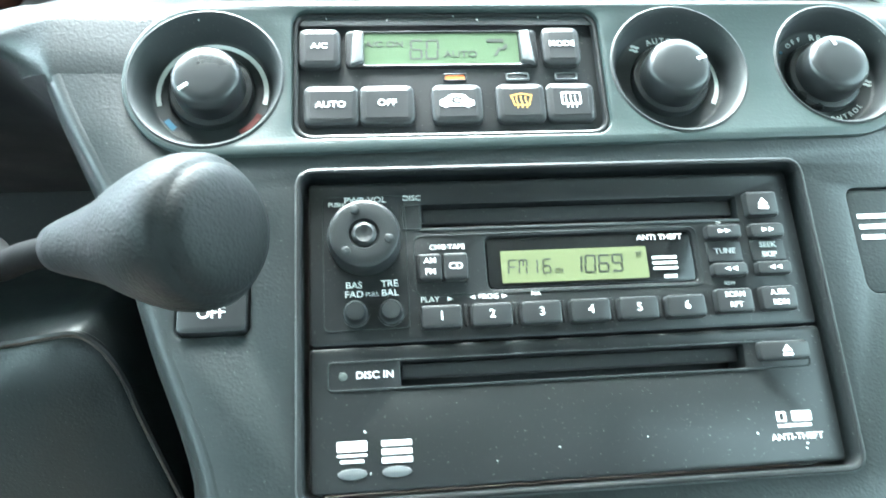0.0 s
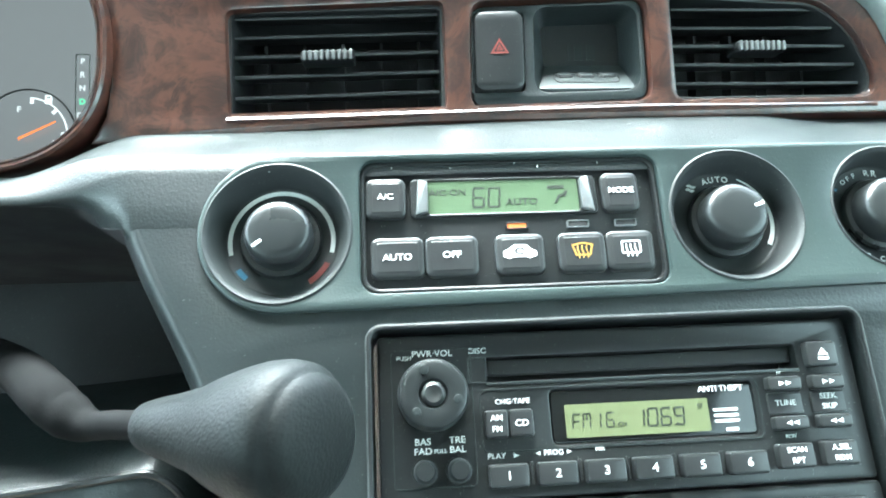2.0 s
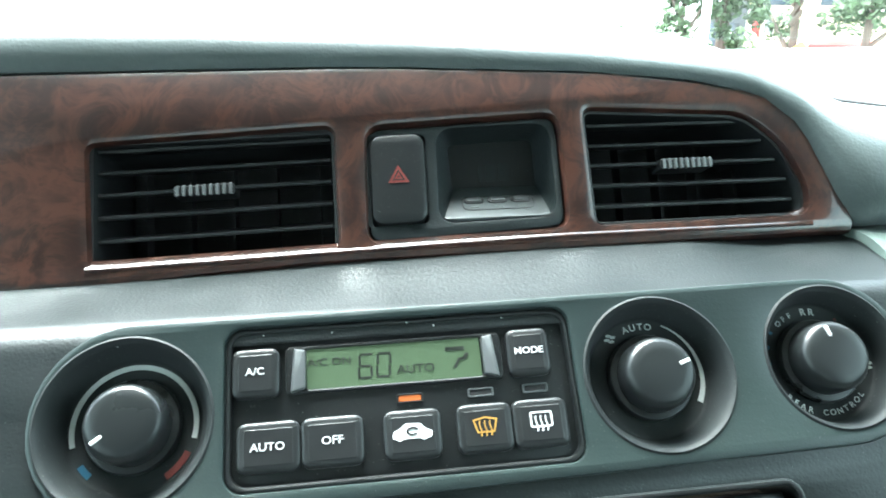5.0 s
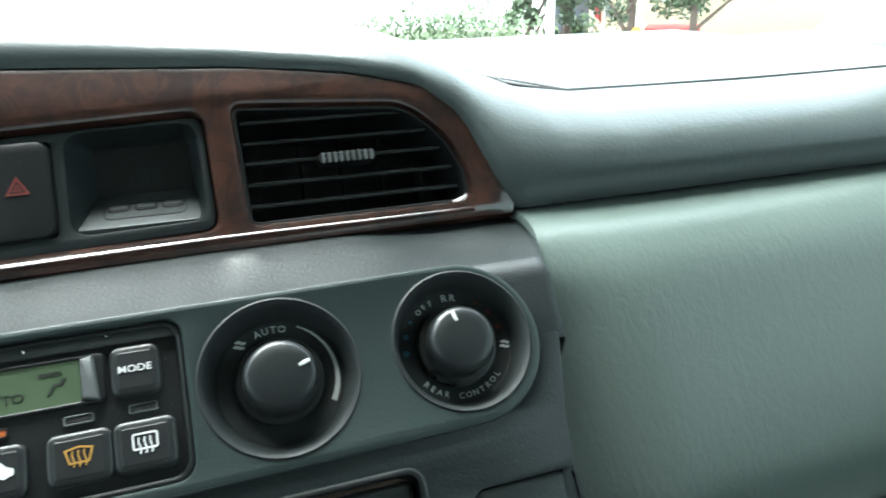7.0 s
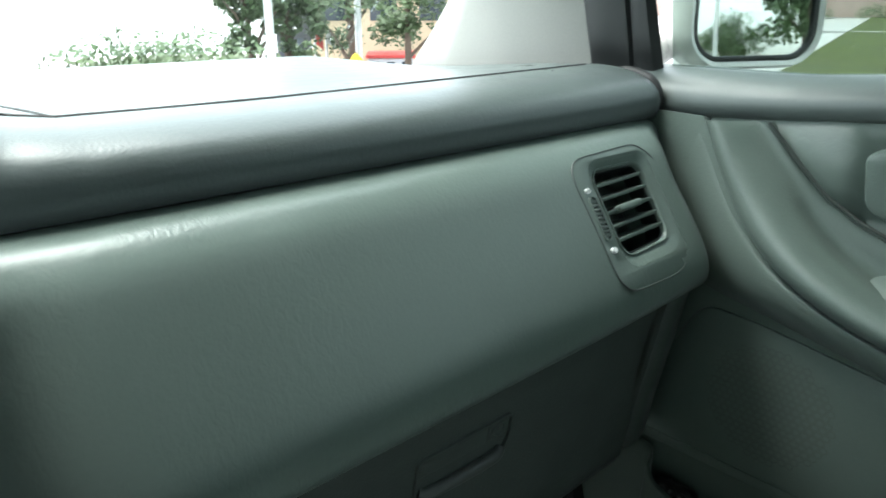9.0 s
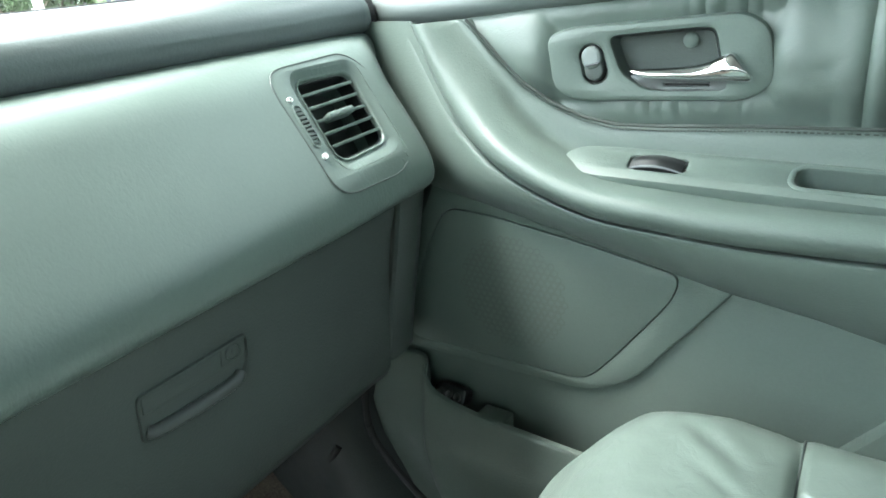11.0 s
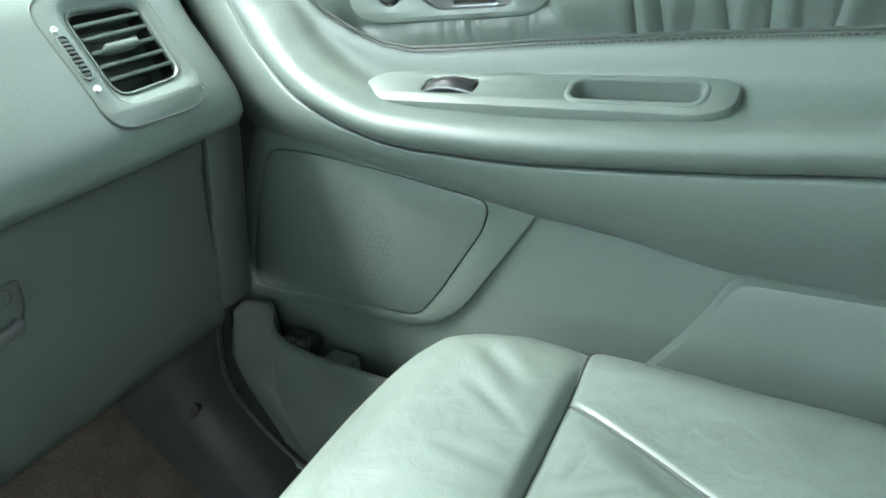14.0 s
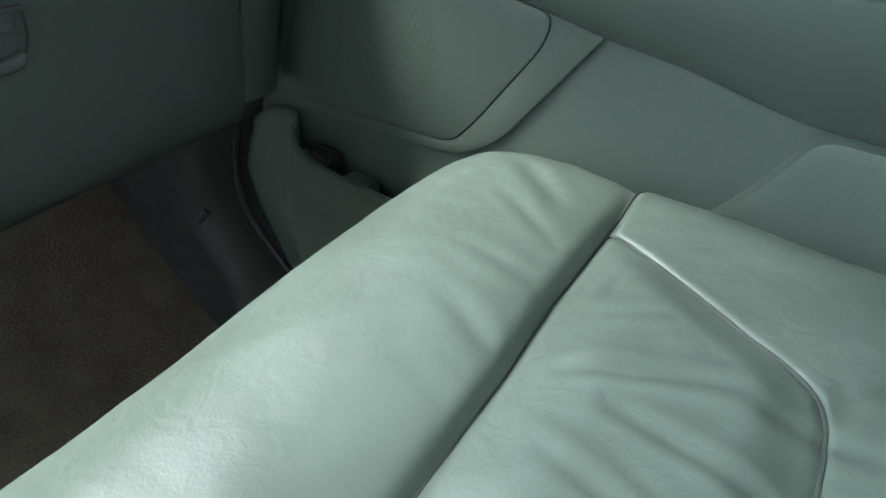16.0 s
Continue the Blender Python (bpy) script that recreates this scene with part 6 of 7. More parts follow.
for i in range(-9, 10):
    for j in range(-11, 12):
        px, py = cxs + step * (i + 0.5 * (j % 2)), czs + step * 0.866 * j
        if (px - cxs) ** 2 + (py - czs) ** 2 > 0.052 ** 2 or not in_poly(px, py, inside):
            continue
        hexa = [(px + 0.00345 * math.cos(math.pi / 3 * k + math.pi / 6), py + 0.00345 * math.sin(math.pi / 3 * k + math.pi / 6)) for k in range(6)]
        a = [bm.verts.new((x, y, -0.0008)) for x, y in hexa]
        b = [bm.verts.new((px + (x - px) * 0.84, py + (y - py) * 0.84, -0.00062)) for x, y in hexa]
        c = [bm.verts.new((px + (x - px) * 0.70, py + (y - py) * 0.70, -0.00076)) for x, y in hexa]
        for r0, r1 in ((a, b), (b, c)):
            for k in range(6):
                bm.faces.new((r0[k], r0[(k + 1) % 6], r1[(k + 1) % 6], r1[k]))
part("honeycomb", bm, surface("sage_grey_mesh", (0.096, 0.120, 0.104), 0.42, vary=0.05, bump=0.2), grille, "", DOOR)["kind"] = "stuff"
# rear lower panel with its curved step and rib
back_p = rounded([dpt(-0.112, 0.566), dpt(-0.195, 0.566), dpt(-0.85, 0.570), dpt(-0.85, 0.22), dpt(0.02, 0.22), dpt(-0.010, 0.42), dpt(-0.062, 0.488), dpt(-0.090, 0.525)], [0.014, 0.02, 0.004, 0.004, 0.01, 0.04, 0.03, 0.03], 4)
part("rear_panel", plate_bm(back_p, h0=-0.012, h1=0.0070, bevel=0.0115), DOORGREY, door, "", DOOR)
# map pocket
lipline = smooth_path([(0.788, 0.386, 0.420), (0.784, 0.345, 0.452), (0.777, 0.303, 0.460), (0.767, 0.296, 0.446), (0.761, 0.281, 0.434), (0.757, 0.237, 0.4285), (0.755, 0.173, 0.4275), (0.754, 0.10, 0.428), (0.756, -0.10, 0.430), (0.765, -0.40, 0.43)], 6)
rows = []
for p in lipline:
    f = ease(0.36, 0.28, p.y)
    rows.append([(0.786, p.y, p.z - 0.05), (p.x + 0.006, p.y, p.z - 0.045), (p.x + 0.005, p.y, p.z - 0.003), (p.x + 0.0015, p.y, p.z + 0.0005), (p.x - 0.002, p.y, p.z - 0.003), (p.x - 0.004 - 0.004 * f, p.y - 0.001, p.z - 0.03), (p.x - 0.006 - 0.010 * f, p.y - 0.004, 0.37), (p.x + 0.004 - 0.008 * f, p.y - 0.012, 0.30), (0.780, p.y - 0.04, 0.245)])
part("map_pocket", thicken(grid_bm([smooth_path(r_, 3) for r_ in rows]), 0.003), DOORGREY, door, "open sage storage pocket", None, 60)
bm = plate_bm(rounded([(0.756, 0.205), (0.784, 0.205), (0.784, 0.235), (0.757, 0.235)], 0.003), h0=0.385, h1=0.424, bevel=0.001)
part("pocket_rib", bm, DOORGREY, door)
gapline = [(0.7845, 0.344, 0.7790), (0.7815, 0.328, 0.745), (0.7795, 0.306, 0.705), (0.7790, 0.288, 0.668)]
lipside = [(0.7793, 0.287, 0.7790), (0.7735, 0.262, 0.738), (0.7640, 0.229, 0.700), (0.7620, 0.188, 0.664)]
ga, lb = smooth_path(gapline, 5), smooth_path(lipside, 5)
part("front_flat", thicken(grid_bm([[a + Vector((0.02, 0.002, 0)), a + Vector((0.003, 0.002, 0)), a, a.lerp(b, 0.35), a.lerp(b, 0.7), b] for a, b in zip(ga, lb)]), 0.003), DOORGREY, door, "", None, 60)
# black rubber seal at the front edge
part("edge_seal", tube_bm(smooth_path([(0.776, 0.292, 0.64), (0.776, 0.318, 0.58), (0.775, 0.348, 0.517), (0.772, 0.373, 0.44), (0.770, 0.384, 0.39), (0.770, 0.382, 0.345), (0.770, 0.355, 0.31), (0.770, 0.30, 0.27), (0.770, 0.24, 0.25)], 6), 0.004, 8), MATT, door, "black rubber door seal")


# coin tray in the pocket
tray = thing("coin_holder", (0.771, 0.268, 0.425), "small black clip with three round studs in the pocket", "coin holder")
TR = Matrix.Translation((0.771, 0.2675, 0.4325)) @ Matrix.Rotation(radians(-62), 4, "Y") @ Matrix.Rotation(radians(90), 4, "Z")
part("body", plate_bm(rrect(0, 0, 0.036, 0.016, 0.005), h0=-0.010, h1=0.004, bevel=0.002), BLACK, tray, "", TR)
for x in (-0.010, 0.0, 0.010):
    part("stud", lathe_bm([(0.0042, 0.003), (0.0042, 0.0052), (0.003, 0.0064), (0.0016, 0.0056), (0, 0.0056)], 16), BUTTON, tray, "", TR @ Matrix.Translation((x, 0.001 * (x != 0), 0)))

# inner release handle with its bezel
bez = rounded([(-0.0725, 0.0175), (-0.0665, -0.0215), (-0.048, -0.0290), (0.070, -0.0265), (0.0865, -0.014), (0.080, 0.022), (0.064, 0.0315), (-0.056, 0.0235)], 0.013, 4)
CUP = rounded([(-0.0245, 0.0165), (-0.0150, -0.0080), (0.002, -0.0195), (0.055, -0.0185), (0.046, 0.0205), (0.037, 0.0215)], 0.006, 4)
TILT = Matrix.Translation((-0.0360, -0.0020, 0)) @ Matrix.Rotation(radians(14), 4, "Z")
LOCK = [(TILT @ Vector((x, y, 0))).to_tuple()[:2] for x, y in rrect(0, 0, 0.0168, 0.0275, 0.0080, 7)]
hb = part("handle_bezel", plate_bm(bez, [CUP, LOCK], h0=-0.016, h1=0.0060, bevel=0.004), DOORGREY, door, "sage bezel round the door handle", HB)
bm = grid_bm([[(x, y, 0.004) for x, y in CUP], [(x * 0.93 + 0.0006, y * 0.90, -0.010) for x, y in CUP]], close=True)
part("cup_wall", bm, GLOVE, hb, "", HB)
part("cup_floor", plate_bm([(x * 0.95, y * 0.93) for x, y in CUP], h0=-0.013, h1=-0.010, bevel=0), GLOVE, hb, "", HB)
part("screw_cap", lathe_bm([(0.0054, -0.0102), (0.0052, -0.0076), (0.0044, -0.0070), (0, -0.0070)], 20), DOORGREY, hb, "", HB @ Matrix.Translation((0.0290, 0.0125, 0)))
part("lock_cup", lathe_bm([(1.0, 0.0), (0.93, -0.004), (0, -0.0045)], 28), MATT, hb, "", HB @ TILT @ Matrix.Translation((0, 0, 0.0045)) @ Matrix.Diagonal((0.0100, 0.0150, 1, 1)))
bm = soft_cap_bm(rrect(0, 0, 0.0140, 0.0240, 0.0066, 7), -0.002, 0.0042, 0.0030)
lk = part("lock_rocker", bm, GLOVE, hb, "oval door lock rocker", HB @ TILT @ Matrix.Translation((0, 0, 0.002)) @ Matrix.Rotation(radians(-12), 4, "X"))
part("rocker_face", soft_cap_bm(rrect(0, 0.0042, 0.0142, 0.0160, 0.0066, 7), 0.0, 0.0058, 0.0022), surface("satin_silver_rocker", (0.13, 0.155, 0.147), 0.50, 0.0, vary=0.06), lk, "worn silver upper half", HB @ TILT @ Matrix.Translation((0, 0, 0.002)) @ Matrix.Rotation(radians(-12), 4, "X"))
part("print_bar", soft_cap_bm(rrect(0, -0.0010, 0.0105, 0.0016, 0.0007), 0.004, 0.0064, 0.0006), PODGREY, lk, "", HB @ TILT @ Matrix.Translation((0, 0, 0.002)) @ Matrix.Rotation(radians(-12), 4, "X"))
# chrome lever: flat blade thickening to a bent end, over a grey base with a slot
LEVER = [(-0.0100, -0.0057, -0.0098, -0.0072, 0.3), (0.0000, -0.0051, -0.0010, -0.0121, 0.7), (0.0180, -0.0042, 0.0180, -0.0130, 0.9), (0.0340, -0.0027, 0.0360, -0.0137, 1.0), (0.0455, 0.0005, 0.0500, -0.0141, 1.2), (0.0540, 0.0050, 0.0610, -0.0147, 1.4), (0.0585, 0.0062, 0.0690, -0.0146, 1.35), (0.0640, 0.0010, 0.0722, -0.0130, 1.1), (0.0695, -0.0070, 0.0732, -0.0100, 0.6)]
tops = smooth_path([(a, b, e) for a, b, c, d, e in LEVER], 5)
lows = smooth_path([(c, d, e) for a, b, c, d, e in LEVER], 5)
rows = []
for p, q in zip(tops, lows):
    rows.append([(p.x + (q.x - p.x) * f, p.y + (q.y - p.y) * f, 0.003 + h_ * p.z) for f, h_ in ((0.0, 0.0030), (0.03, 0.0048), (0.25, 0.0070), (0.48, 0.0082), (0.60, 0.0078), (0.85, 0.0050), (0.98, 0.0026), (1.0, 0.0010), (0.5, -0.0010))])
bm = grid_bm(rows, close=True)
bm.verts.ensure_lookup_table()
bm.faces.new(bm.verts[0:9])
bm.faces.new(bm.verts[-9:])
part("release_lever", bm, CHROME, hb, "curved chrome release lever", HB, 50)
base = rounded([(-0.0105, -0.0095), (0.0010, -0.0190), (0.0180, -0.0212), (0.0500, -0.0203), (0.0715, -0.0160), (0.0700, -0.0100), (0.02, -0.0085)], 0.004, 3)
part("lever_base", plate_bm(base, [rrect(0.0300, -0.0158, 0.0300, 0.0018, 0.0008, 3)], h0=-0.004, h1=0.0052, bevel=0.0016), SILVER, hb, "satin silver lever base with slot", HB)
part("slot_back", plate_bm(rrect(0.0300, -0.0158, 0.034, 0.004, 0.001), h0=-0.002, h1=0.0020, bevel=0), MATT, hb, "", HB)

# switch plate, window switch and grip cup on the armrest
sp_out = rounded([(-0.119, 0.0145), (-0.131, 0.006), (-0.129, -0.010), (-0.108, -0.018), (0.107, -0.0185), (0.124, -0.010), (0.124, 0.012), (0.110, 0.0180), (-0.095, 0.0165)], [0.010, 0.008, 0.008, 0.012, 0.014, 0.014, 0.014, 0.014, 0.014], 4)
plt = part("switch_plate", plate_bm(sp_out, [GRIP, SWH], h0=-0.006, h1=0.0040, bevel=0.0026), DOORGREY, door, "raised sage switch plate", SP)
inn = [(x, y, -0.024) for x, y in inset(turn_left(GRIP), 0.004)]
bm = grid_bm([[(x, y, 0.003) for x, y in turn_left(GRIP)], [(x, y, -0.010) for x, y in inset(turn_left(GRIP), 0.0012)], inn], close=True)
part("grip_wall", bm, DOORGREY, plt, "", SP)
part("grip_floor", plate_bm(inset(turn_left(GRIP), 0.003), h0=-0.027, h1=-0.0235, bevel=0), DOORGREY, plt, "", SP)
gr = inset(turn_left(GRIP), -0.005)
part("grip_rim", plate_bm(gr, [turn_left(GRIP)], h0=0, h1=0.0050, bevel=0.0024), DOORGREY, plt, "", SP)
part("switch_well", plate_bm(SWH, h0=-0.009, h1=-0.0050, bevel=0), MATT, plt, "", SP)
rows = [[(-0.0785 + 0.037 * t, yy, 0.0020 + 0.0040 * math.sin(math.pi * t) + (0.0018 if abs(yy - 0.001) < 0.004 else 0)) for t in np.linspace(0, 1, 14)] for yy in (-0.0055, -0.0045, -0.001, 0.003, 0.0065, 0.0075)]
bm = thicken(grid_bm(rows), 0.004)
part("window_switch", bm, BUTTON, plt, "black rocking window switch", SP, 60)
part("switch_edge", tube_bm([(-0.0785 + 0.037 * t, -0.0058, 0.0026 + 0.0040 * math.sin(math.pi * t)) for t in np.linspace(0, 1, 12)], 0.0009, 6), SILVER, plt, "", SP)

# window frame, sail panel and glass
part("sail_panel", thicken(grid_bm([[(0.830, 0.440, 0.800), (0.819, 0.435, 0.800), (0.815, 0.430, 0.800), (0.815, 0.388, 0.800), (0.818, 0.385, 0.800), (0.816, 0.382, 0.800), (0.815, 0.362, 0.800), (0.824, 0.357, 0.800)], [(0.812, 0.450, 0.90), (0.801, 0.445, 0.90), (0.797, 0.440, 0.90), (0.797, 0.394, 0.90), (0.800, 0.391, 0.90), (0.798, 0.388, 0.90), (0.797, 0.375, 0.90), (0.806, 0.370, 0.90)], [(0.748, 0.385, 1.05), (0.739, 0.381, 1.05), (0.735, 0.377, 1.05), (0.735, 0.362, 1.05), (0.738, 0.360, 1.05), (0.736, 0.358, 1.05), (0.735, 0.352, 1.05), (0.742, 0.348, 1.05)]]), 0.01), BLACK, door, "dark mirror corner panel")
part("frame_post", tube_bm(smooth_path([(0.845, 0.432, 0.80), (0.826, 0.440, 0.88), (0.765, 0.385, 1.05), (0.67, 0.18, 1.27)], 6), 0.010, 8), MATT, door, "black window frame")
g = part("window_pane", thicken(grid_bm([[(0.845 - 0.20 * (z - 0.8), y, z) for y in (0.36, -0.1, -0.85)] for z in (0.80, 1.05, 1.28)]), 0.004), SIDEGLASS, door, "lightly tinted side window glass")
g.visible_shadow = False

# ---- outside mirror ----
mir = thing("door_mirror", (1.0, 0.38, 0.80), "white outside mirror with grey rim", "wing mirror")
MM = look((1.014, 0.379, 0.866), (0.614, -0.556, 0.922)) @ Matrix.Rotation(radians(180), 4, "Y")
body = rrect(0, 0, 0.172, 0.138, 0.042, 8)
bm = grid_bm([[(x, y, 0.004) for x, y in inset(turn_left(body), 0.008)], [(x, y, 0.0075) for x, y in inset(turn_left(body), 0.003)], [(x, y, 0.0) for x, y in turn_left(body)], [(x * 0.98, y * 0.98, -0.04) for x, y in turn_left(body)], [(x * 0.7, y * 0.7, -0.085) for x, y in turn_left(body)], [(x * 0.2, y * 0.2, -0.095) for x, y in turn_left(body)]], close=True)
part("shell", bm, CARWHITE, mir, "", MM, 60)
part("seal", plate_bm(inset(turn_left(body), 0.006), [inset(turn_left(body), 0.014)], h0=-0.01, h1=0.0035, bevel=0.002), BLACK, mir, "", MM)
part("mirror_glass", plate_bm(inset(turn_left(body), 0.012), h0=-0.01, h1=0.0005, bevel=0), MIRROR, mir, "", MM)
part("arm", tube_bm([(0.86, 0.462, 0.80), (0.93, 0.465, 0.805), (1.005, 0.455, 0.84)], 0.022, 10), CARWHITE, mir)

# ---- passenger seat ----
seat = thing("passenger_seat", (0.48, -0.2, 0.17), "worn sage green leather car seat with creased cushion", "car seat")


def seat_edge(x):
    """Front seam of the cushion's centre, across the seat."""
    return lerp(x, [(0.20, -0.070), (0.48, -0.064), (0.545, -0.058), (0.604, -0.050), (0.67, -0.045), (0.725, -0.042)])


BACK = [(0.20, -0.176), (0.50, -0.171), (0.570, -0.167), (0.595, -0.164), (0.610, -0.158), (0.621, -0.148), (0.633, -0.125), (0.650, -0.090), (0.668, -0.050)]


def seat_back(x):
    """Rear and side seam of the centre cushion."""
    return lerp(x, BACK)


def seam_gap(x, y):
    best = 9.0
    for (ax, ay), (bx, by) in zip(BACK, BACK[1:]):
        dx, dy = bx - ax, by - ay
        q = max(0, min(1, ((x - ax) * dx + (y - ay) * dy) / (dx * dx + dy * dy)))
        best = min(best, math.hypot(x - ax - q * dx, y - ay - q * dy))
    return best


def groove(d, w, a):
    return -a * math.exp(-(d / w) ** 2)


CREASES = [((0.63, -0.035), (0.655, 0.010), 0.0016, 0.004), ((0.60, -0.045), (0.60, 0.0), 0.0012, 0.004), ((0.665, -0.020), (0.69, 0.020), 0.0022, 0.006), ((0.55, -0.055), (0.565, -0.015), 0.0012, 0.005), ((0.52, -0.055), (0.525, -0.02), 0.0010, 0.004),
           ((0.56, -0.075), (0.59, -0.135), 0.0022, 0.004), ((0.61, -0.068), (0.635, -0.072), 0.0016, 0.003), ((0.60, -0.078), (0.615, -0.098), 0.0014, 0.0035), ((0.55, -0.10), (0.545, -0.17), 0.0018, 0.004), ((0.585, -0.135), (0.59, -0.18), 0.0012, 0.005), ((0.52, -0.09), (0.505, -0.15), 0.0016, 0.004), ((0.60, -0.165), (0.63, -0.17), 0.0016, 0.004), ((0.66, -0.165), (0.70, -0.185), 0.0014, 0.005), ((0.645, -0.18), (0.67, -0.215), 0.0014, 0.004)]


def seat_z(x, y):
    ye = seat_edge(x)
    g = seam_gap(x, y)
    z = 0.5310
    if y > ye:
        t = (y - ye) / (front_y(x) + 0.007 - ye)
        z += 0.008 * math.sin(math.pi * min(1, t * 1.2)) ** 0.9 - 0.006 * t + 0.004 * ease(0.45, 0.6, x)
        z -= 0.050 * max(0, t - 0.50) ** 2.2 / 0.5 ** 2.2
    elif x < 0.668 and y > seat_back(x):
        z += 0.0075 * ease(0, 0.040, ye - y) * ease(0, 0.028, g)
    else:
        z += 0.0045 * ease(0, 0.060, g) + 0.003 * ease(0.66, 0.715, x)
    z += (groove(y - ye, 0.0030, 0.0052) + groove(y - ye, 0.012, 0.0014)) * (1 - 0.75 * ease(0.66, 0.735, x))
    if y < ye + 0.002:
        z += groove(g, 0.0022, 0.0020)
    # rounding off towards the door and the tunnel
    xr = lerp(-y, [(-0.10, 0.690), (-0.05, 0.725), (0.0, 0.738), (0.05, 0.742), (0.2, 0.735), (0.5, 0.735)])
    t = max(0, (x - (xr - 0.045)) / 0.045)
    z -= 0.030 * min(t, 1.6) ** 2.4
    t = max(0, (0.30 - x) / 0.06)
    z -= 0.030 * min(t, 1.6) ** 2.4
    for (ax, ay), (bx, by), dep, wid in CREASES:
        dx, dy = bx - ax, by - ay
        q = max(0, min(1, ((x - ax) * dx + (y - ay) * dy) / (dx * dx + dy * dy)))
        d = math.hypot(x - ax - q * dx, y - ay - q * dy)
        if d < 4 * wid:
            e = math.sin(math.pi * (0.08 + 0.84 * q))
            z += dep * e * (-math.exp(-(d / wid) ** 2) + 0.55 * math.exp(-((d - 1.7 * wid) / wid) ** 2))
    z += 0.0014 * noise.noise(Vector((x * 22, y * 22, 1.7))) + 0.0006 * noise.noise(Vector((x * 70, y * 70, 4.2)))
    return z


def seat_piece(name, us, vs, place, label):
    part(name, grid_bm([[place(u, v) for v in vs] for u in us]), SEAT, seat, label, None, 75)


XR = lambda y: lerp(-y, [(-0.10, 0.700), (-0.05, 0.742), (0.0, 0.758), (0.05, 0.764), (0.2, 0.758), (0.5, 0.758)])


def front_y(x):
    return lerp(x, [(0.24, 0.060), (0.41, 0.076), (0.52, 0.088), (0.65, 0.099), (0.76, 0.100)])


def roll(u, v):
    """Front roll of the cushion: top sheet, then down the front face."""
    x0 = 0.24 + (0.70 - 0.24) * u if u < 1 else 0.70
    if v <= 1:
        xr = 0.24 + (XR(0.0) - 0.24) * u
        y = seat_edge(xr) + (front_y(xr) - seat_edge(xr)) * v
        x = 0.24 + (XR(y) - 0.24) * u
        return (x, y, seat_z(x, y))
    t = (v - 1) / 0.6
    x = 0.24 + (XR(0.098) - 0.24) * u
    yf = front_y(0.24 + (XR(0.0) - 0.24) * u)
    return (x, yf + 0.012 * math.sin(math.pi * t * 0.6), seat_z(x, yf) - 0.20 * t)


seat_piece("front_roll", np.linspace(0, 1, 120), list(np.linspace(0, 1, 46)) + list(np.linspace(1.06, 1.6, 8)), roll, "smooth rounded front roll")


def centre(u, v):
    x = 0.24 + 0.428 * u
    y = seat_edge(x) + (seat_back(x) - seat_edge(x)) * v
    return (x, y, seat_z(x, y))


def wrap(u, v):
    x = 0.24 + (XR(-0.05 - 0.4 * v) - 0.24) * u
    y0 = seat_back(x) if x < 0.668 else seat_edge(x)
    y = y0 + (-0.50 - y0) * v
    return (x, y, seat_z(x, y))


seat_piece("centre_cushion", np.linspace(0, 1, 160), np.linspace(0, 1, 60), centre, "creased centre cushion")
seat_piece("side_bolster", np.linspace(0, 1, 170), np.linspace(0, 1, 100) ** 2.0, wrap, "")
rows = [[(XR(y) + d, y, seat_z(XR(y), y) - h_) for d, h_ in ((-0.002, -0.001), (0.003, 0.01), (0.004, 0.05), (0.0, 0.20))] for y in np.linspace(0.098, -0.49, 40)]
part("side_skirt", grid_bm(rows), SEAT, seat, "", None, 60)
part("seam_piping", tube_bm([(x, seat_edge(x), seat_z(x, seat_edge(x)) + 0.0004) for x in np.linspace(0.25, 0.735, 60)], 0.0009, 6), GLOVE, seat, "dark cushion seam")
part("seam_piping", tube_bm([(p.x, p.y, seat_z(p.x, p.y) + 0.0004) for p in smooth_path([(x, y, 0) for x, y in BACK[1:]], 8)], 0.0009, 6), GLOVE, seat, "")
part("base", plate_bm(rrect(0.49, -0.20, 0.44, 0.52, 0.04), h0=0.17, h1=0.40, bevel=0.02), GLOVE, seat, "dark seat base")


# ---- outside ----
GRASS = surface("mown_grass", (0.064, 0.078, 0.032), 0.9, vary=0.35, scale=0.8, bump=1.0, grain=30, spec=0.1)
PALE = surface("pale_wet_concrete", (0.34, 0.34, 0.33), 0.5, vary=0.2, scale=0.6)
ASPHALT = surface("asphalt", (0.055, 0.055, 0.055), 0.85, vary=0.2, scale=2.0, bump=0.5, grain=200)
LEAF = surface("leaves", (0.070, 0.112, 0.045), 0.6, vary=0.4, scale=1.5)
BARK = surface("bark", (0.10, 0.075, 0.055), 0.9, vary=0.3, scale=6)
STUCCO = surface("beige_render", (0.42, 0.33, 0.22), 0.85, vary=0.08, scale=1.0)
PINK = surface("pinkish_brick_wall", (0.40, 0.30, 0.26), 0.85, vary=0.1, scale=1.5)
DARKWALL = surface("dark_cladding", (0.05, 0.055, 0.06), 0.6, vary=0.1, scale=1.0)
PALEMETAL = surface("pale_painted_metal", (0.55, 0.56, 0.56), 0.5, vary=0.05, scale=4)
PAINTRED = surface("red_paint", (0.45, 0.05, 0.04), 0.5, vary=0.05)
YELLOW = surface("yellow_board_paint", (0.75, 0.55, 0.03), 0.5, vary=0.04)
WINDOWDARK = surface("dark_window_glass", (0.03, 0.04, 0.05), 0.1, vary=0.05)



def ground_at(x, y):
    """The ground falls away before the car and stays level on the lawn's side."""
    return GROUND_Z - 0.1 * max(0.0, min(40.0, y - 4 - 0.35 * x))


steps = [-3000, -300] + list(range(-60, 121, 6)) + [300, 3000]
bm = grid_bm([[(x, y, ground_at(x, y)) for x in steps] for y in steps])
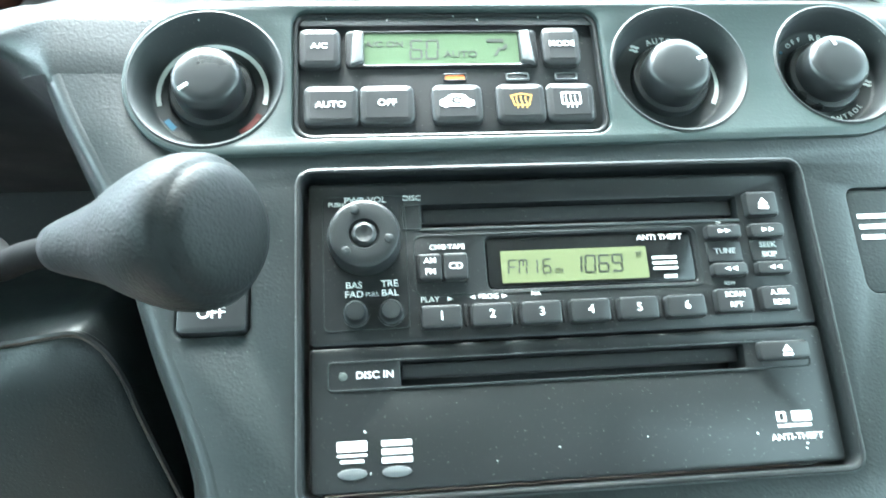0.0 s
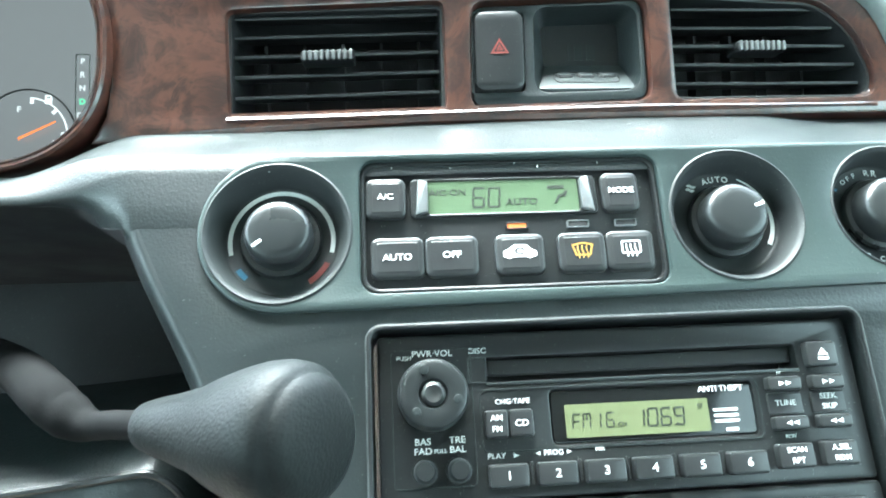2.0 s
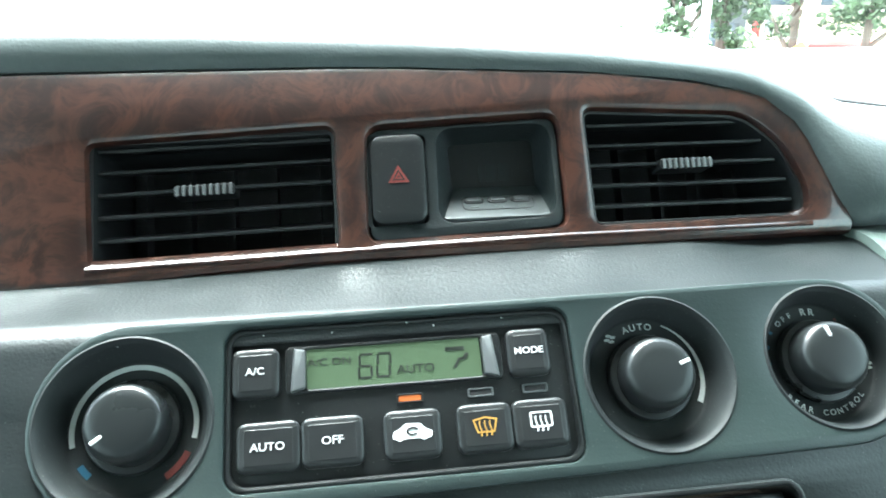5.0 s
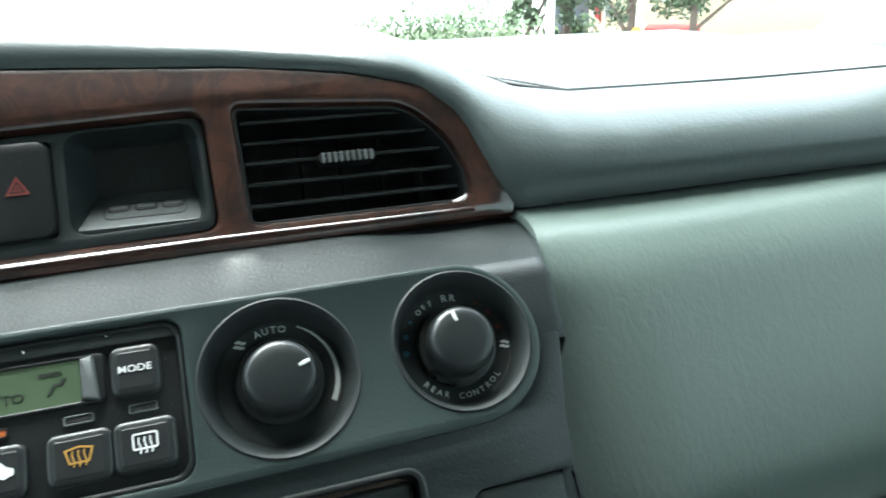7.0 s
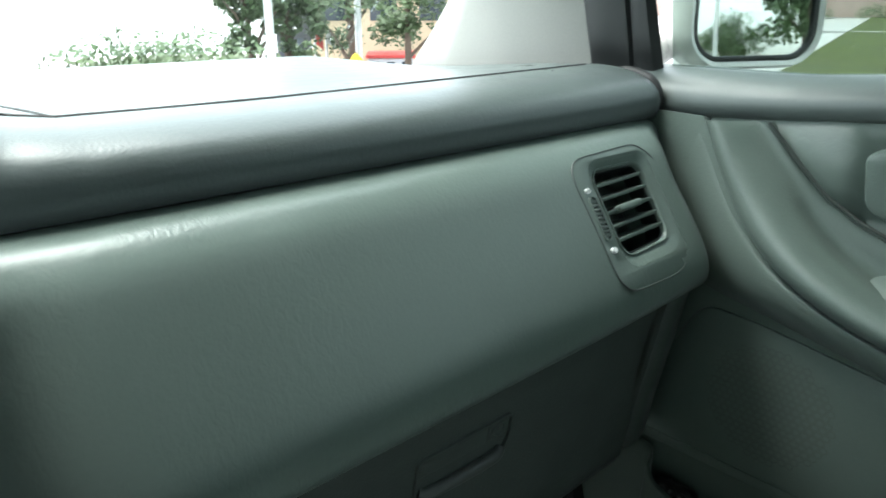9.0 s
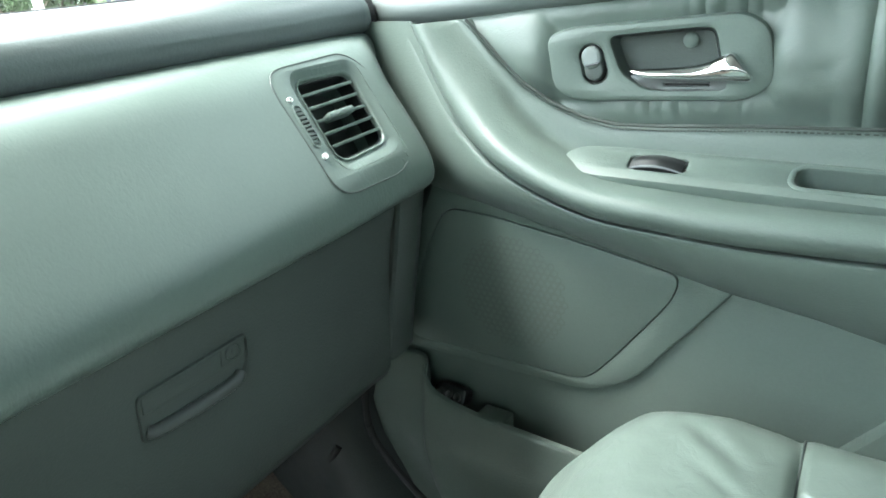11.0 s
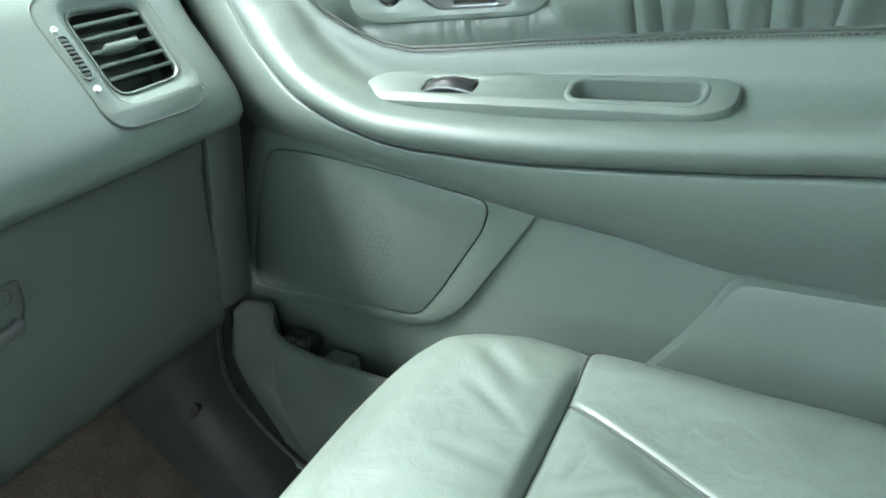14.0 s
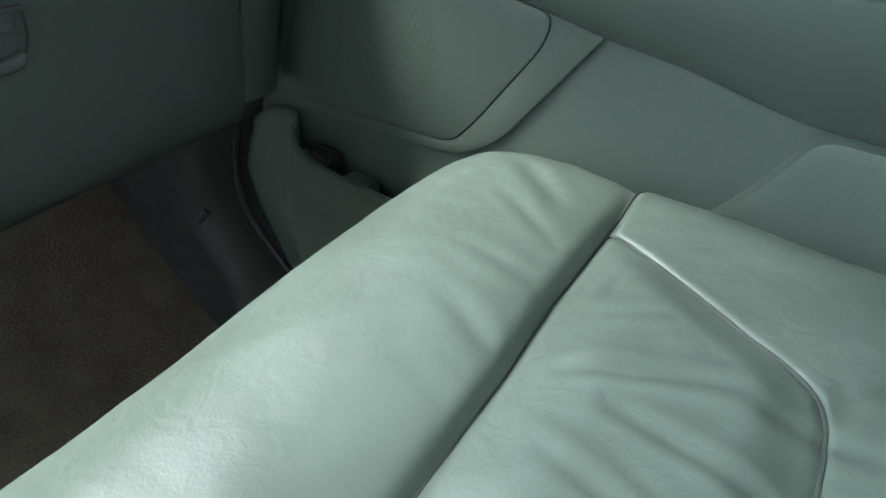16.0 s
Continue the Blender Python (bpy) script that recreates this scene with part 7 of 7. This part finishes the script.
setting("ground", bm, PALE, "pale wet concrete and asphalt")
setting("lawn", plate_bm([(7.0, -60), (95, -60), (95, 34), (7.0, 4)], h0=GROUND_Z - 0.1, h1=GROUND_Z + 0.02, bevel=0.005), GRASS, "green mown grass verge")
setting("path", plate_bm([(34.0, 20.0), (34.4, 20.2), (39.9, 4.2), (39.5, 4.0)], h0=GROUND_Z - 0.1, h1=GROUND_Z + 0.03, bevel=0.004), PALE, "pale path across the grass")
bm = plate_bm([(-7, -120), (4.2, -120), (4.2, 2.0), (-7, 2.0)], h0=GROUND_Z - 0.1, h1=GROUND_Z + 0.012, bevel=0.005)
setting("road", bm, ASPHALT, "grey asphalt road")


def block(x, y, z, sx, sy, sz, bevel=0.02):
    return plate_bm(rrect(x, y, sx, sy, bevel * 2, 2), h0=z, h1=z + sz, bevel=bevel)


def tree(x, y, h, r, label, seed, trunk_h=0.35):
    rnd = random.Random(seed)
    base = ground_at(x, y)
    t = thing("tree", (x, y, base), label, "tree", "trees outside")
    bm = tube_bm(smooth_path([(x, y, base), (x + 0.05 * h * rnd.uniform(-1, 1), y, base + h * trunk_h), (x, y, base + h * 0.8)], 4), [0.035 * h * (1 - 0.09 * i) for i in range(9)], 8)
    for k in range(6):
        a = rnd.uniform(0, 6.28)
        z0 = base + h * rnd.uniform(trunk_h * 0.8, 0.6)
        tube_bm([(x, y, z0), (x + 0.5 * r * math.cos(a), y + 0.5 * r * math.sin(a), z0 + 0.18 * h), (x + 0.85 * r * math.cos(a), y + 0.85 * r * math.sin(a), z0 + 0.25 * h)], [0.014 * h, 0.008 * h, 0.003 * h], 6, bm)
    part("trunk", bm, BARK, t)
    verts, faces = [], []
    centres = [(rnd.gauss(0, 0.42) * r, rnd.gauss(0, 0.42) * r, h * (trunk_h + (1 - trunk_h) * rnd.betavariate(2, 1.7))) for _ in range(34)]
    for cx, cy, cz in centres:
        cr = r * rnd.uniform(0.16, 0.34)
        for _ in range(150):
            v = Vector((rnd.gauss(0, 1), rnd.gauss(0, 1), rnd.gauss(0, 0.8))).normalized() * cr * rnd.uniform(0.3, 1.08) ** 0.6
            p = Vector((x + cx, y + cy, base + cz)) + v
            s = h * rnd.uniform(0.012, 0.024)
            a = Vector((rnd.gauss(0, 1), rnd.gauss(0, 1), rnd.gauss(0, 1))).normalized()
            b = a.orthogonal().normalized()
            i = len(verts)
            verts += [p - a * s, p + b * s * 0.6, p + a * s, p - b * s * 0.6]
            faces.append((i, i + 1, i + 2, i + 3))
    me = bpy.data.meshes.new("crown")
    me.from_pydata([tuple(v) for v in verts], [], faces)
    me.materials.append(LEAF)
    ob = new("crown", me)
    ob.parent = t
    ob.matrix_parent_inverse = t.matrix_world.inverted()
    tagged(ob, kind="stuff")
    return t


def at(az, dist):
    return dist * math.sin(radians(az)), dist * math.cos(radians(az))


for az, dist, h, r, lab, sd in ((25.3, 25, 5.4, 1.2, "slim pale green roadside tree", 3), (28.2, 26, 5.8, 1.4, "leafy green roadside tree", 4), (37.2, 24, 5.2, 2.0, "young green tree with thin trunk before beige wall", 5), (32.5, 32, 7.0, 2.6, "large green tree behind the flagpoles", 6)):
    x, y = at(az, dist)
    tree(x, y, h, r, lab, sd, 0.10)
for x, y, h, r, sd in ((16.5, -42, 9.0, 3.0, 11), (15.0, -52, 5.0, 3.0, 12), (24, -52, 9, 4, 13), (-12, -36, 9, 4, 14)):
    tree(x, y, h, r, "dark green roadside tree", sd)


def building(label, az, dist, w, d, h, mat, floors, bays, roof=PALEMETAL, thick=0.35):
    x, y = at(az, dist)
    base = ground_at(x, y)
    b = thing("building", (x, y, base), label, "building", "buildings outside")
    m = Matrix.Translation((x, y, base)) @ Matrix.Rotation(radians(-az), 4, "Z")
    part("wall", block(0, 0, 0, w, d, h, 0.05), mat, b, "", m)
    part("roof", block(0, 0, h, w + thick * 1.4, d + thick * 1.4, thick, 0.15 * thick), roof, b, "", m)
    for f in range(floors):
        for k in range(bays):
            xx = -w / 2 + w * (k + 0.5) / bays
            zz = h * (f + 0.28) / floors
            part("window", block(xx, -d / 2 - 0.02, zz, w / bays * 0.55, 0.10, h / floors * 0.48, 0.02), WINDOWDARK, b, "", m)
    return b


building("beige rendered building with large windows", 41, 46, 17, 8, 8.5, STUCCO, 1, 6)
building("dark clad modern building", 29.4, 60, 5, 8, 14, DARKWALL, 4, 4)
building("low shop with red roof and pale walls", 35.8, 33, 2.0, 3, 0.62, PALEMETAL, 1, 3, PAINTRED, 0.13)
building("long pinkish brick hall beyond the grass", 74, 85, 90, 8, 9.0, PINK, 1, 12)

for k in range(20):
    az = 60 + 3.4 * k if k < 9 else 14.3 + 0.8 * (k - 9)
    x, y = at(az, 78 if k < 9 else 20 + 1.5 * (k % 3))
    base = ground_at(x, y)
    s = thing("shrub", (x, y, base), "clipped dark green shrub along the hall" if k < 9 else "low leafy green bush beside the road", "shrub", "shrubs outside")
    rnd = random.Random(50 + k)
    size = rnd.uniform(1.2, 1.5) if k < 9 else rnd.uniform(1.7, 2.3)
    verts, faces = [], []
    for _ in range(500):
        v = Vector((rnd.gauss(0, 1), rnd.gauss(0, 1), abs(rnd.gauss(0, 1)))).normalized() * rnd.uniform(0.5, 1.0)
        p = Vector((x, y, base)) + Vector((v.x * 1.1 * size, v.y * 1.1 * size, v.z * 0.9 * size))
        a = Vector((rnd.gauss(0, 1), rnd.gauss(0, 1), rnd.gauss(0, 1))).normalized() * 0.09
        b = a.orthogonal().normalized() * 0.06
        i = len(verts)
        verts += [p - a, p + b, p + a, p - b]
        faces.append((i, i + 1, i + 2, i + 3))
    me = bpy.data.meshes.new("leaves")
    me.from_pydata([tuple(v) for v in verts], [], faces)
    me.materials.append(LEAF)
    ob = new("leaves", me)
    ob.parent = s
    ob.matrix_parent_inverse = s.matrix_world.inverted()
    tagged(ob, kind="stuff")

for x, y, h in ((*at(26.8, 21), 7.5), (*at(33.4, 27), 8.0), (11.0, -40.0, 9.0)):
    base = ground_at(x, y)
    p = thing("lamp_post", (x, y, base), "pale grey steel lamp post", "lamp post", "lamp posts")
    part("pole", tube_bm([(x, y, base), (x, y, base + h * 0.5), (x, y, base + h)], [0.13, 0.11, 0.08], 10), PALEMETAL, p)
    part("lamp_head", block(x - 0.3, y, base + h, 0.8, 0.25, 0.12), PALEMETAL, p)
for az, mt in ((29.9, PAINTRED), (30.8, PALEMETAL)):
    x, y = at(az, 33)
    base = ground_at(x, y)
    p = thing("flagpole", (x, y, base), "white flagpole with limp flag" if mt is PALEMETAL else "white flagpole with limp red and white flag", "flagpole", "flagpoles")
    part("pole", tube_bm([(x, y, base), (x, y, base + 2.2)], [0.06, 0.04], 8), PALEMETAL, p)
    part("flag", thicken(grid_bm([[(x + 0.06 + 0.4 * u, y + 0.06 * math.sin(9 * u), base + 2.1 - 0.7 * v - 0.35 * u) for u in np.linspace(0, 1, 8)] for v in np.linspace(0, 0.9, 5)]), 0.01), mt, p)
# made-up board and post in place of a yellow vehicle passing there
x, y = at(33.3, 18)
base = ground_at(x, y)
s = thing("yellow_stand_in", (x, y, base), "small rounded yellow board on post, standing for a passing vehicle", "road sign")
part("post", tube_bm([(x, y, base), (x, y, -0.46)], 0.03, 8), PALEMETAL, s)
part("board", plate_bm(rounded([(0, -0.24), (0.24, 0), (0, 0.24), (-0.24, 0)], 0.10), h0=0, h1=0.01, bevel=0.002), YELLOW, s, "", Matrix.Translation((x, y - 0.04, -0.46)) @ Matrix.Rotation(radians(90), 4, "X"))

# parked white car seen in the mirror
pc = thing("parked_car", (11.2, -30.0, GROUND_Z), "white saloon car beside the road", "car")
prof = [(-2.1, 0.35), (-2.15, 0.62), (-1.9, 0.80), (-1.2, 0.90), (-0.7, 1.32), (0.7, 1.38), (1.4, 0.98), (2.0, 0.90), (2.15, 0.60), (2.1, 0.35)]
bm = plate_bm(rounded(prof, 0.12, 3), h0=-0.85, h1=0.85, bevel=0.12)
CARM = Matrix.Translation((11.2, -30.0, GROUND_Z)) @ Matrix.Rotation(radians(90), 4, "Z") @ Matrix.Rotation(radians(90), 4, "X")
part("body", bm, CARWHITE, pc, "", CARM)
for s_ in (-1, 1):
    part("side_window", plate_bm(rounded([(-1.0, 0.94), (-0.62, 1.27), (0.62, 1.31), (1.15, 0.98)], 0.06), h0=0.70 * s_ - 0.16, h1=0.70 * s_ + 0.16, bevel=0.01), WINDOWDARK, pc, "", CARM)
    for xx in (-1.35, 1.35):
        w = part("wheel", lathe_bm([(0.20, -0.1), (0.32, -0.1), (0.33, 0), (0.32, 0.1), (0.20, 0.1), (0, 0.08)], 24), MATT, pc, "", CARM @ Matrix.Translation((xx, 0.33, 0.78 * s_)))
